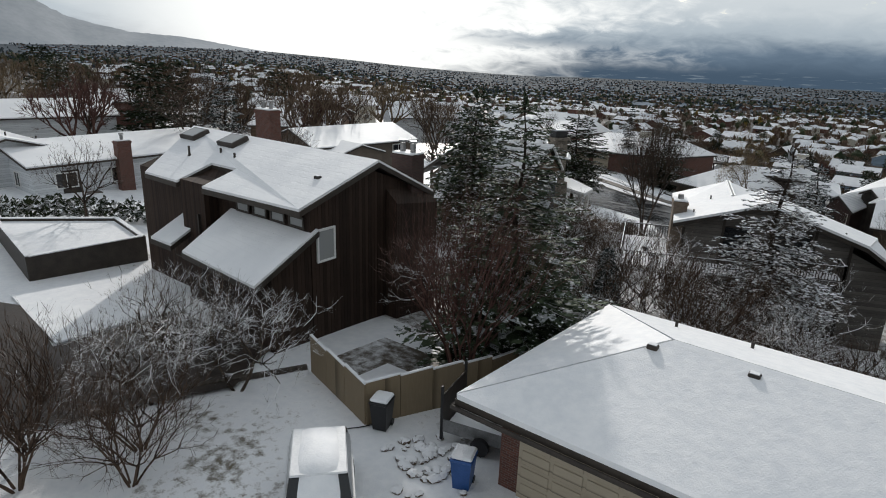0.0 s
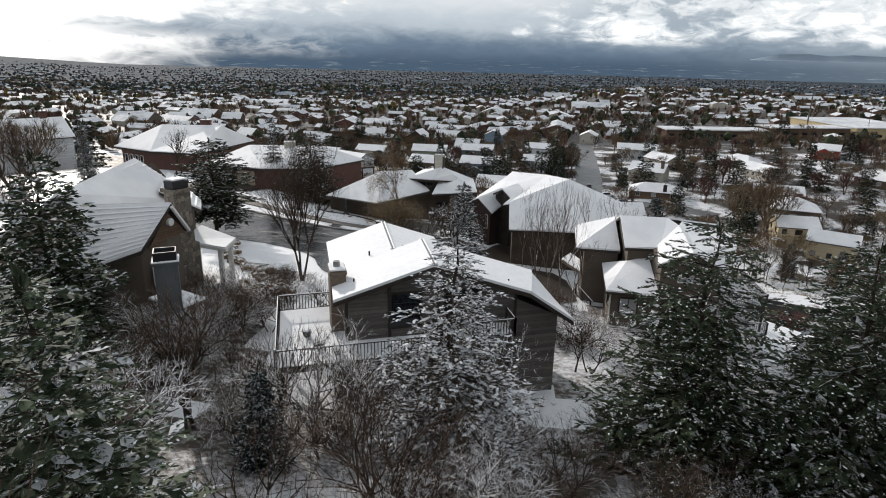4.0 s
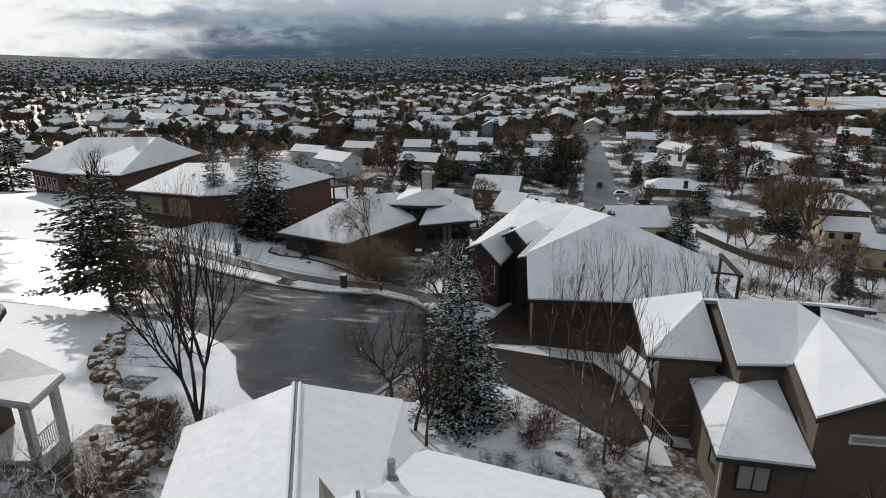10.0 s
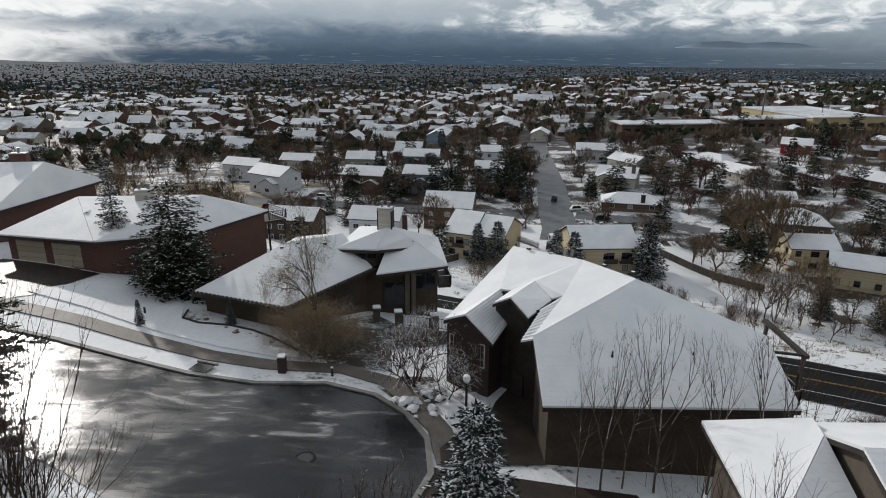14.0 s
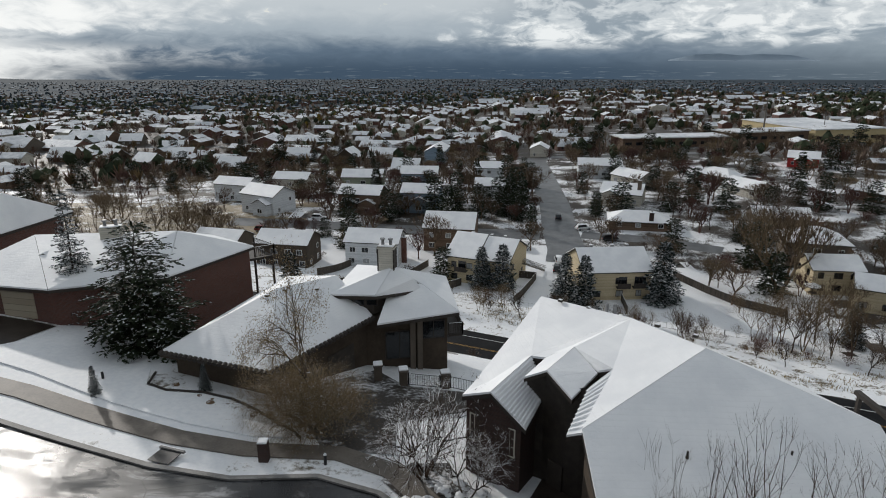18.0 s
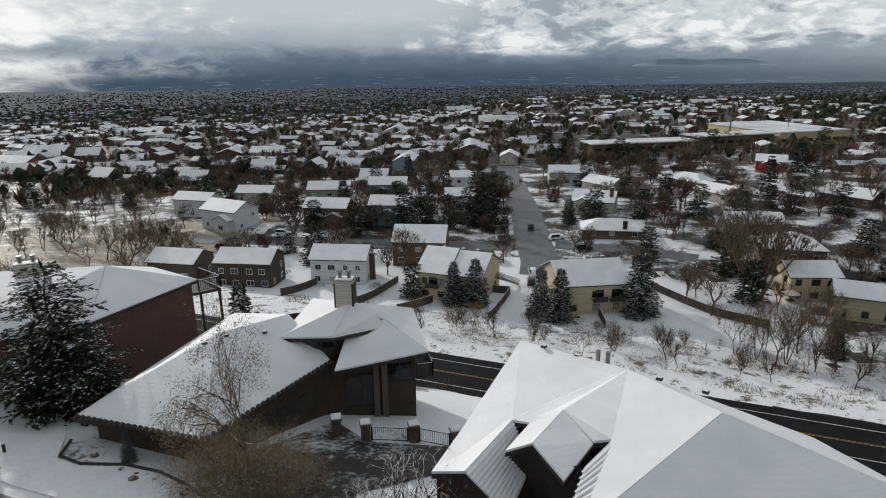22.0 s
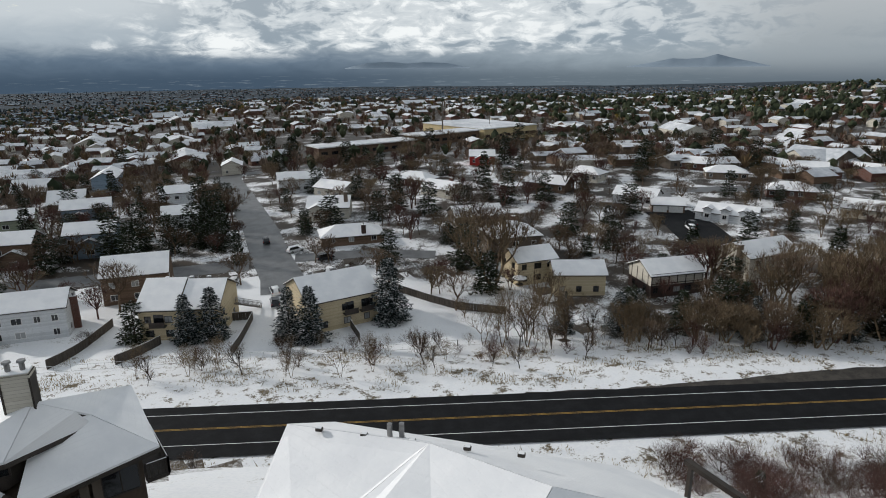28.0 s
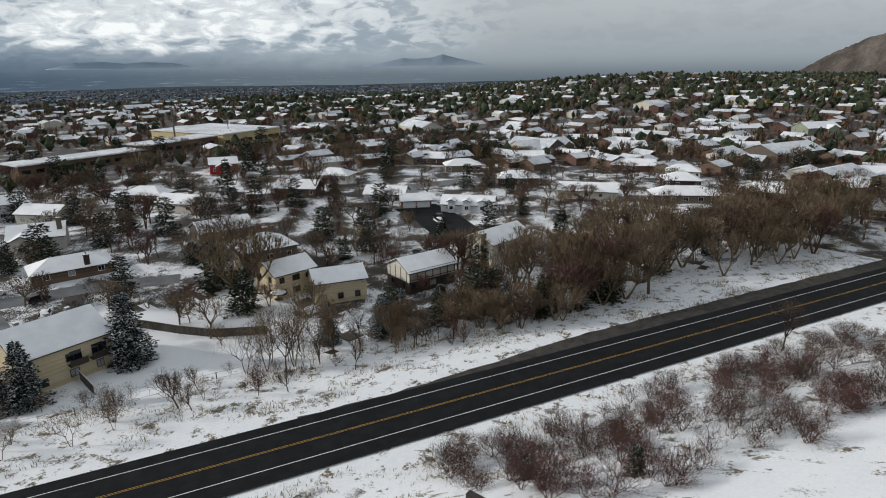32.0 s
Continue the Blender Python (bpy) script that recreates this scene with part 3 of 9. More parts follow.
def make_ground():
    xs, ys = spread(-90, 130, 2.0, -4900, 4900), spread(-14, 200, 2.0, -700, 4950)
    gx, gy = np.meshgrid(xs, ys)
    z = ground(gx, gy)
    nx, ny = len(xs), len(ys)
    verts = np.stack([gx, gy, z], -1).reshape(-1, 3)
    i = np.arange(nx - 1)[None] + nx * np.arange(ny - 1)[:, None]
    faces = np.stack([i, i + 1, i + nx + 1, i + nx], -1).reshape(-1, 4)
    cx, cy = verts[faces].mean(1)[:, 0], verts[faces].mean(1)[:, 1]
    # the covers of the ground meet along ragged lines
    wob = np.random.default_rng(3).normal(0, 1.6, (2, len(cx)))
    cx, cy = cx + 3.5 * np.sin(cy * 0.31) + 2.5 * np.sin(cx * 0.7 + cy * 0.45) + wob[0], cy + 3.5 * np.sin(cx * 0.27) + 2.5 * np.sin(cx * 0.5 - cy * 0.62) + wob[1]
    across = (cx - ROAD_A.x) * ROAD_N.x + (cy - ROAD_A.y) * ROAD_N.y
    pick = np.zeros(len(faces), int)
    pick[(np.abs(across) < 26)] = 1
    pick[(across < -22) & (across > -40) & (cx > 14)] = 1
    along = (cx - ROAD_A.x) * ROAD_D.x + (cy - ROAD_A.y) * ROAD_D.y
    pick[(across > 68) | (cx < -75) | (cx > 170) | ((along > 10) & (across > 30))] = 2
    pick[(cx > -22) & (cx < 0) & (cy > 20) & (cy < 36) | (cx >= 0) & (cx < 30) & (cy > 20) & (cy < 52)] = 3
    pick[(cx > -7) & (cx < 10) & (cy > 44) & (cy < 63)] = 3
    pick[(cx > -29) & (cx < -17) & (cy > 33) & (cy < 56) & (cx < -18.5)] = 3
    pick[(across > -60) & (across < -11) & (along > -80) & (along < -8) & (cy > 110)] = 3
    pick[(np.hypot(cx, cy - 60) > 310) | (across > 230)] = 4
    # from here on the cover with the painted haze tint
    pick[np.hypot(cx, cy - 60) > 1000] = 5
    pick[(cx > -190) & (cx < -56) & (cy > 200) & (cy < 268)] = 6
    me = mesh_of("ground", verts.tolist(), faces.tolist(), (YARD, VERGE, TOWN_GROUND, BRUSH_GROUND, FAR_GROUND, HAZED_VALLEY, FIELD), pick.tolist())
    me.polygons.foreach_set("use_smooth", [True] * len(faces))
    tagged(new("ground", me), "snow-covered hillside falling to a town in a valley", "ground", "", "structure")


make_ground()


def sheet(name, outline, up, material, label, category, cell=1.5, thick=0.0):
    """A paved sheet that follows the ground: its outline filled with a grid."""
    bm = bmesh.new()
    vs = [bm.verts.new((x, y, 0)) for x, y in outline]
    face = bm.faces.new(vs)
    if face.normal.z < 0:
        face.normal_flip()
    x0, x1 = min(p[0] for p in outline), max(p[0] for p in outline)
    y0, y1 = min(p[1] for p in outline), max(p[1] for p in outline)
    for k in range(1, int((x1 - x0) / cell)):
        bmesh.ops.bisect_plane(bm, geom=bm.verts[:] + bm.edges[:] + bm.faces[:], plane_co=(x0 + k * cell, 0, 0), plane_no=(1, 0, 0))
    for k in range(1, int((y1 - y0) / cell)):
        bmesh.ops.bisect_plane(bm, geom=bm.verts[:] + bm.edges[:] + bm.faces[:], plane_co=(0, y0 + k * cell, 0), plane_no=(0, 1, 0))
    co = np.array([v.co[:2] for v in bm.verts])
    z = ground(co[:, 0], co[:, 1])
    for v, h in zip(bm.verts, z):
        v.co.z = h + up
    if thick:
        rim = [e for e in bm.edges if e.is_boundary]
        made = bmesh.ops.extrude_edge_only(bm, edges=rim)["geom"]
        for v in made:
            if isinstance(v, bmesh.types.BMVert):
                v.co.z -= thick
    for f in bm.faces:
        f.smooth = not thick
    me = bpy.data.meshes.new(name)
    bm.to_mesh(me)
    bm.free()
    me.materials.append(material)
    return tagged(new(name, me), label, category, "", "structure")


def band(points, left, right):
    """The outline of a band along a line, between two sideways offsets."""
    p = [Vector(q) for q in points]
    one, two = [], []
    for i, q in enumerate(p):
        d = (p[min(i + 1, len(p) - 1)] - p[max(i - 1, 0)]).normalized()
        n = Vector((-d.y, d.x))
        one.append(q + n * left)
        two.append(q + n * right)
    return [(v.x, v.y) for v in one + two[::-1]]


def road_point(along, across):
    q = ROAD_A + ROAD_D * along + ROAD_N * across
    return (q.x, q.y)


def strip(name, a0, a1, c0, c1, z, material, label, category, parent=None, step=6.0):
    verts, faces = [], []
    steps = max(1, int((a1 - a0) / step))
    for k in range(steps + 1):
        a = a0 + (a1 - a0) * k / steps
        for c in (c0, c1):
            verts.append((*road_point(a, c), ROAD_Z + z))
    for k in range(steps):
        faces.append((2 * k, 2 * k + 2, 2 * k + 3, 2 * k + 1))
    ob = new(name, mesh_of(name, verts, faces, (material,)))
    if ob.data.polygons[0].normal.z < 0:
        ob.data.flip_normals()
    if parent:
        ob.parent = parent
        return tagged(ob, label)
    return tagged(ob, label, category, "", "structure")


road = strip("road", -180, 190, -6.3, 5.6, 0.06, ROAD, "dark damp two-lane road with yellow and white lines", "road")
strip("yellow_line", -180, 190, -0.21, -0.13, 0.066, YELLOW, "worn yellow centre line", "", road)
strip("yellow_line", -180, 190, 0.03, 0.11, 0.066, YELLOW, "worn yellow centre line", "", road)
strip("white_line", -180, 190, 3.45, 3.57, 0.066, WHITE_LINE, "white edge line", "", road)
strip("white_line", -180, 190, -3.74, -3.62, 0.066, WHITE_LINE, "white edge line", "", road)


def shoulder():
    """The lay-by along the far edge of the road: it widens from nothing, with a ragged outer edge."""
    verts, faces, n = [], [], 120
    for k in range(n + 1):
        a = -6 + 196 * k / n
        wide = 0.25 + 3.4 * float(smooth(a, 4, 52)) + 0.5 * noise.noise((a * 0.21, 3.0, 0.0)) + 0.25 * noise.noise((a * 0.9, 5.0, 0.0))
        for c in (5.55, 5.6 + max(wide, 0.05)):
            verts.append((*road_point(a, c), ROAD_Z + 0.05))
    for k in range(n):
        faces.append((2 * k, 2 * k + 2, 2 * k + 3, 2 * k + 1))
    ob = new("road_shoulder", mesh_of("road_shoulder", verts, faces, (SHOULDER,)))
    if ob.data.polygons[0].normal.z < 0:
        ob.data.flip_normals()
    tagged(ob, "ragged wet gravel lay-by along the road", "shoulder", "", "structure")


shoulder()

# the round end of the street, its kerb, pavement and verge
TURN = [(-62, 77), (-80, 88), (-96, 112), (-88, 118), (-72, 100), (-62, 92.5), (-55, 88.5), (-46, 87.2), (-37, 84.8), (-31.5, 82.9), (-25.7, 80.9), (-21, 80.0), (-16.4, 80.5), (-13, 79.2), (-10.8, 76.9), (-9.5, 74.3), (-9.2, 71),
        (-10.2, 67.8), (-11.6, 65.2), (-12.8, 62.2), (-14.0, 60.6), (-15.8, 59.7), (-17.6, 59.6), (-19.4, 60.4), (-20.8, 61.8), (-21.8, 63.6), (-22.8, 65.8), (-24.6, 67.9), (-27.5, 69.8), (-30.2, 71.1), (-33, 72.0), (-42, 73.5), (-52, 74.5)]
sheet("street", TURN, 0.05, WET, "wet dark asphalt turning circle with slush and cracks", "street", 1.5)
RIM = [(-55, 88.5), (-46, 87.2), (-37, 84.8), (-31.5, 82.9), (-25.7, 80.9), (-21, 80.0), (-16.4, 80.5), (-13, 79.2), (-10.8, 76.9), (-9.5, 74.3), (-9.2, 71), (-10.2, 67.8), (-11.6, 65.2), (-12.8, 62.2)]
sheet("kerb", band(RIM, 0.0, 0.35), 0.16, KERB, "concrete kerb round the turning circle", "kerb", 1.5, 0.14)
sheet("pavement", band([(-55, 92.0), (-46, 90.6), (-37, 88.2), (-31, 86.0), (-25.5, 84.1), (-21, 83.2), (-15.6, 83.2), (-12.4, 81.6), (-10.2, 78.6), (-8.6, 75.4), (-8.0, 72.0)], -0.75, 0.75), 0.09, CONCRETE, "damp concrete pavement with snow beside it", "pavement", 1.5, 0.1)
sheet("driveway", [(-9.0, 71.6), (-5.2, 71.2), (1.6, 70.3), (2.9, 67.5), (3.2, 63.0), (3.3, 60.6), (2.0, 59.4), (0.2, 60.8), (-0.9, 62.2), (-4.4, 65.2), (-8.2, 66.6), (-10.0, 67.6)], 0.055, PAVING, "dark wet shared driveway", "driveway", 1.5)
sheet("driveway", [(-8.6, 73.4), (-7.4, 75.4), (-5.7, 77.2), (-5.0, 79.4), (-4.0, 81.4), (-2.2, 80.0), (-2.6, 77.4), (-2.7, 72.5), (-8.5, 71.7)], 0.11, PAVING, "dark brown entrance paving", "driveway", 1.5)
sheet("driveway", [(-46, 1), (-33, 7.0), (-27.6, 6.0), (-27.6, 11.4), (-20.5, 11.6), (-18.6, 8.6), (-22, 2), (-30, -8), (-46, -8)], 0.12, PAVING, "wet red-brown brick driveway", "driveway", 2.0)
sheet("driveway", [(-51.5, 100.6), (-41, 98.4), (-42.5, 92.6), (-45, 91.0), (-56, 93.6)], 0.05, PAVING, "wet driveway before the garage doors", "driveway", 2.0)
# ---- houses ----
def pane_mesh(w, h, bars, glass):
    """A window: frame mesh and pane mesh, facing -y, about its middle."""
    t = min(0.09, w * 0.12)
    fr = bmesh.new()
    box_bm(-w / 2 - t, w / 2 + t, -0.05, 0.03, -h / 2 - t, -h / 2, fr)
    box_bm(-w / 2 - t, w / 2 + t, -0.05, 0.03, h / 2, h / 2 + t, fr)
    box_bm(-w / 2 - t, -w / 2, -0.05, 0.03, -h / 2, h / 2, fr)
    box_bm(w / 2, w / 2 + t, -0.05, 0.03, -h / 2, h / 2, fr)
    for k in range(1, bars + 1):
        x = -w / 2 + w * k / (bars + 1)
        box_bm(x - 0.03, x + 0.03, -0.04, 0.03, -h / 2, h / 2, fr)
    me = bpy.data.meshes.new("window_frame")
    fr.to_mesh(me)
    fr.free()
    pa = box_bm(-w / 2, w / 2, -0.012, 0.02, -h / 2, h / 2)
    mp = bpy.data.meshes.new("pane")
    pa.to_mesh(mp)
    pa.free()
    return me, mp


WINDOWS = {}


def window(parent, at, turn, w, h, trim=None, bars=1, glass=None, name="window"):
    """A window on a wall: at its middle, turned so that it faces -y at turn 0."""
    trim, glass = trim or TRIM_WHITE, glass or GLASS
    key = (w, h, bars, trim.name, glass.name)
    if key not in WINDOWS:
        me, mp = pane_mesh(w, h, bars, glass)
        me.materials.append(trim)
        mp.materials.append(glass)
        WINDOWS[key] = (me, mp)
    me, mp = WINDOWS[key]
    ob = share(name, me, parent, pose(*at, 0, 0, turn))
    share("pane", mp, ob)
    return ob


def walls_bm(loop, base, bm=None):
    """Walls round a footprint: rows of x, y, top; closed below at base."""
    bm = bm or bmesh.new()
    top = [bm.verts.new(p) for p in loop]
    low = [bm.verts.new((p[0], p[1], base)) for p in loop]
    n = len(loop)
    for i in range(n):
        bm.faces.new((low[i], low[(i + 1) % n], top[(i + 1) % n], top[i]))
    bm.faces.new(top)
    bmesh.ops.recalc_face_normals(bm, faces=bm.faces[:])
    return bm


def roof(parent, planes, thick=0.22, snow=0.12, cover=0.06, fascia=None, snow_mat=None):
    """Roof planes (each a list of corners, seen from above): a slab with dark edges and the snow that lies on it."""
    for corners in planes:
        r = part("roof", slab_bm(corners, thick), fascia or TRIM_DARK, parent)
        part("snow", slab_bm(lift(inset(corners, cover), snow), snow - 0.004), snow_mat or ROOF_SNOW, r, "snow lying on the roof")
    return parent


def on_wall(a, b, u, z, out=0.03):
    """A place on the wall from a to b (seen from outside, a on the left): u metres along, at height z; and its turn."""
    a, b = Vector(a[:2]), Vector(b[:2])
    d = (b - a).normalized()
    n = Vector((d.y, -d.x))
    p = a + d * u + n * out
    return (p.x, p.y, z), math.degrees(math.atan2(d.y, d.x))


def chimney(parent, x, y, z0, z1, w, d, material, pots=1, turn=0.0, cap=None, name="chimney"):
    bm = box_bm(-w / 2, w / 2, -d / 2, d / 2, z0, z1)
    box_bm(-w / 2 - 0.06, w / 2 + 0.06, -d / 2 - 0.06, d / 2 + 0.06, z1 - 0.2, z1 - 0.05, bm)
    c = part(name, bm, material, parent)
    c.matrix_local = pose(x, y, 0, 0, 0, turn)
    part("snow", box_bm(-w / 2, w / 2, -d / 2, d / 2, z1 + 0.004, z1 + 0.1, None, 0.03), SNOW, c)
    for k in range(pots):
        px = (k - (pots - 1) / 2) * w * 0.5
        pot = tube_bm([(px, 0, z1 + 0.1), (px, 0, z1 + 0.5)], [0.14, 0.14], 8)
        tube_bm([(px, 0, z1 + 0.55), (px, 0, z1 + 0.65)], [0.24, 0.2], 8, pot)
        part("flue", pot, METAL, c)
    return c


def roof_pipe(parent, x, y, z, h=0.5, r=0.06, material=None, name="vent_pipe"):
    bm = tube_bm([(x, y, z - 0.2), (x, y, z + h)], [r, r], 8)
    tube_bm([(x, y, z - 0.15), (x, y, z + 0.06)], [r * 2.2, r * 1.3], 8, bm)
    return part(name, bm, material or TRIM_DARK, parent)


def box_vent(parent, x, y, z, turn=0.0):
    bm = box_bm(-0.15, 0.15, -0.12, 0.12, -0.1, 0.05, None, 0.03)
    v = part("roof_vent", bm, TRIM_DARK, parent)
    v.matrix_local = pose(x, y, z, 0, 0, turn)
    s = box_bm(-0.12, 0.12, -0.09, 0.09, 0.054, 0.075, None, 0.01)
    part("snow", s, SNOW, v)


def railing(name, label, line, height, material, gap=0.16, parent=None, rail=0.05, picket=0.02, drop=0.08, group=""):
    """A railing along a line of (x, y, z) floor points: posts, two rails, pickets."""
    root = parent or thing(name, label, "railing", (0, 0, 0), 0, group)
    for a, b in zip(line, line[1:]):
        a, b = Vector(a), Vector(b)
        d = b - a
        flat = math.degrees(math.atan2(d.y, d.x))
        rise = -math.degrees(math.atan2(d.z, math.hypot(d.x, d.y)))
        long = d.length
        m = pose(*a, 0, rise, flat)
        for z in (height, drop):
            r = part("rail", box_bm(0, long, -rail / 2, rail / 2, z - rail / 2, z + rail / 2), material, root)
            r.matrix_local = m
        s = part("snow", box_bm(0, long, -rail / 2, rail / 2, height + rail / 2 + 0.004, height + rail / 2 + 0.035), SNOW, root)
        s.matrix_local = m
        count = max(2, int(long / gap))
        if count <= 90:
            me = bpy.data.meshes.new("picket")
            bm = box_bm(-picket, picket, -picket * 0.7, picket * 0.7, drop, height - 0.03)
            bm.to_mesh(me)
            bm.free()
            me.materials.append(material)
            for k in range(1, count):
                q = a + d * k / count
                share("picket", me, root, pose(q.x, q.y, q.z, 0, 0, flat))
        for q in (a, b):
            part("post", box_bm(q.x - 0.06, q.x + 0.06, q.y - 0.06, q.y + 0.06, q.z, q.z + height + 0.08), material, root)
    return root


SPOTS = []                                            # middle and reach of each town house


def town_house(label, x, y, turn, w, d, eave, pitch=0.42, wall=None, storeys=2, trim=None, over=0.45, hip=False, chim=None, door=None, wing=None, group="", base=None, wins=3, name="house", half=False, low=1.2):
    """A plain town house: ridge along its local x. w along the ridge, d across. Its local y- side is the front."""
    z = gz(x, y) if base is None else base
    wall, trim = wall or OCHRE, trim or TRIM_WHITE
    root = thing(name, label, "house", (x, y, z), turn, group)
    SPOTS.append((x, y, w, d, turn))
    rise = d / 2 * pitch
    if hip:
        loop = [(-w / 2, -d / 2, eave), (w / 2, -d / 2, eave), (w / 2, d / 2, eave), (-w / 2, d / 2, eave)]
    else:
        loop = [(-w / 2, -d / 2, eave), (w / 2, -d / 2, eave), (w / 2, 0, eave + rise), (w / 2, d / 2, eave), (-w / 2, d / 2, eave), (-w / 2, 0, eave + rise)]
    bm = bmesh.new()
    top = [bm.verts.new(p) for p in loop]
    bot = [bm.verts.new((p[0], p[1], -low)) for p in loop]
    for i in range(len(loop)):
        j = (i + 1) % len(loop)
        bm.faces.new((bot[i], bot[j], top[j], top[i]))
    part("wall", bm, wall, root)
    a, b, e, r = w / 2 + over, d / 2 + over, eave - over * pitch + 0.16, eave + rise + 0.16
    if hip:
        k = max(w / 2 - d / 2, 0.3)
        planes = [[(-a, -b, e), (a, -b, e), (k, 0, r), (-k, 0, r)], [(a, b, e), (-a, b, e), (-k, 0, r), (k, 0, r)], [(a, -b, e), (a, b, e), (k, 0, r)], [(-a, b, e), (-a, -b, e), (-k, 0, r)]]
    else:
        planes = [[(-a, -b, e), (a, -b, e), (a, 0, r), (-a, 0, r)], [(a, b, e), (-a, b, e), (-a, 0, r), (a, 0, r)]]
        if half:
            planes[0] = lift([(0.15, -b, e), (a, -b, e), (a, 0, r), (0.15, 0, r)], 0.0)
            planes.append(lift([(-a, -b - 0.5, e - 0.5 * pitch + 0.35), (0.1, -b - 0.5, e - 0.5 * pitch + 0.35), (0.1, 0, r + 0.35), (-a, 0, r + 0.35)], 0.0))
    roof(root, planes, 0.16, 0.13, 0.05, trim if trim is not TRIM_WHITE else TRIM_DARK)
    rng = random.Random(int(x * 7 + y * 13))
    for s in range(storeys):
        zz = 1.5 + s * 2.75
        if zz + 0.8 > eave:
            break
        for k in range(wins):
            u = -w / 2 + w * (k + 0.5 + rng.uniform(-0.12, 0.12)) / wins
            for side, t in ((-1, 0), (1, 180)):
                if rng.random() < 0.85:
                    ww = rng.choice((1.0, 1.3, 1.6))
                    window(root, (u, side * (d / 2 + 0.03), zz), t, ww, 1.15, trim, 1, BLIND if rng.random() < 0.2 else GLASS)
        for side, t in ((1, 90), (-1, -90)):
            for u in (-d / 4, d / 4):
                if rng.random() < 0.7:
                    window(root, (side * (w / 2 + 0.03), u, zz), t, 0.9, 1.1, trim, 1)
    if door:
        for u, ww in door:
            part("garage_door", box_bm(u - ww / 2, u + ww / 2, -d / 2 - 0.05, -d / 2 + 0.02, 0.05, 2.2, None, 0.02), TRIM_WHITE, root, "white garage door")
    if chim:
        for cx, cy, ch, mat in chim:
            chimney(root, cx, cy, -0.5, ch, 1.2, 0.75, mat, 1)
    if wing:
        for wx, wy, ww, wd, we in wing:
            bm = bmesh.new()
            p = ww / 2 * pitch
            lp = [(wx - ww / 2, wy, we), (wx, wy, we + p), (wx + ww / 2, wy, we), (wx + ww / 2, wy + wd, we), (wx - ww / 2, wy + wd, we)]
            tp = [bm.verts.new(q) for q in lp]
            bt = [bm.verts.new((q[0], q[1], -low)) for q in lp]
            for i in range(5):
                j = (i + 1) % 5
                bm.faces.new((bt[i], bt[j], tp[j], tp[i]))
            bmesh.ops.recalc_face_normals(bm, faces=bm.faces[:])
            part("wing_wall", bm, wall, root)
            o, rz = 0.35, we + p + 0.16
            roof(root, [[(wx - ww / 2 - o, wy - o, we - o * pitch + 0.16), (wx, wy - o, rz), (wx, wy + wd, rz), (wx - ww / 2 - o, wy + wd, we - o * pitch + 0.16)],
                        [(wx, wy - o, rz), (wx + ww / 2 + o, wy - o, we - o * pitch + 0.16), (wx + ww / 2 + o, wy + wd, we - o * pitch + 0.16), (wx, wy + wd, rz)]], 0.16, 0.13, 0.05, TRIM_DARK)
            window(root, (wx, wy - 0.03, min(1.6, we - 0.9)), 0, min(1.8, ww * 0.5), 1.2, trim, 1)
    for k in (-0.3, 0.3):
        roof_pipe(root, k * w, d * 0.12, eave + rise * 0.75 + 0.15, 0.5, 0.07)
    return root
# ---- trees ----
def tube_into(verts, faces, a, b, ra, rb, sides=4):
    """A tapered prism from a to b, added to lists."""
    d = (b - a)
    if d.length < 1e-5:
        return
    d = d.normalized()
    u = d.orthogonal().normalized()
    w = d.cross(u)
    n = len(verts)
    for p, r in ((a, ra), (b, rb)):
        for k in range(sides):
            t = 2 * math.pi * k / sides
            verts.append(p + (u * math.cos(t) + w * math.sin(t)) * r)
    for k in range(sides):
        faces.append((n + k, n + (k + 1) % sides, n + sides + (k + 1) % sides, n + sides + k))


def ribbon_into(verts, faces, a, b, ra, rb):
    """A fine twig: one narrow tapered strip."""
    d = b - a
    u = d.cross(Vector((0.3, 0.2, 1)))
    u = u.normalized() if u.length > 1e-5 else Vector((1, 0, 0))
    n = len(verts)
    verts += [a - u * ra, a + u * ra, b + u * rb, b - u * rb]
    faces.append((n, n + 1, n + 2, n + 3))


def tuft_into(verts, faces, p, d, long, wide, rng):
    """A tuft of needles: three narrow blades round a direction."""
    side = d.cross(Vector((rng.uniform(-.3, .3), rng.uniform(-.3, .3), 1)))
    side = side.normalized() if side.length > 1e-4 else Vector((1, 0, 0))
    up = side.cross(d).normalized()
    for k in range(3):
        t = rng.uniform(-0.5, 0.5) + (k - 1) * 0.9
        s = side * math.cos(t) + up * math.sin(t)
        tip = p + d * long + s * rng.uniform(-.25, .25) * wide + Vector((0, 0, rng.uniform(-.1, .1) * long))
        n = len(verts)
        verts += [p - d * long * 0.15, p + d * long * 0.4 + s * wide * 0.5, tip, p + d * long * 0.4 - s * wide * 0.5]
        faces.append((n, n + 1, n + 2, n + 3))


def blade_into(verts, faces, p, d, long, wide, rng):
    """A spray of needles: two narrow blades crossed along a direction."""
    side = d.cross(Vector((rng.uniform(-.5, .5), rng.uniform(-.5, .5), 1)))
    side = side.normalized() if side.length > 1e-4 else Vector((1, 0, 0))
    up = side.cross(d).normalized()
    tip = p + d * long + Vector((0, 0, rng.uniform(-.15, .1) * long))
    for s in (side, (side * 0.45 + up * rng.choice((-0.9, 0.9)))):
        n = len(verts)
        verts += [p - d * long * 0.1, p + d * long * 0.45 + s * wide * 0.5, tip, p + d * long * 0.45 - s * wide * 0.5]
        faces.append((n, n + 1, n + 2, n + 3))


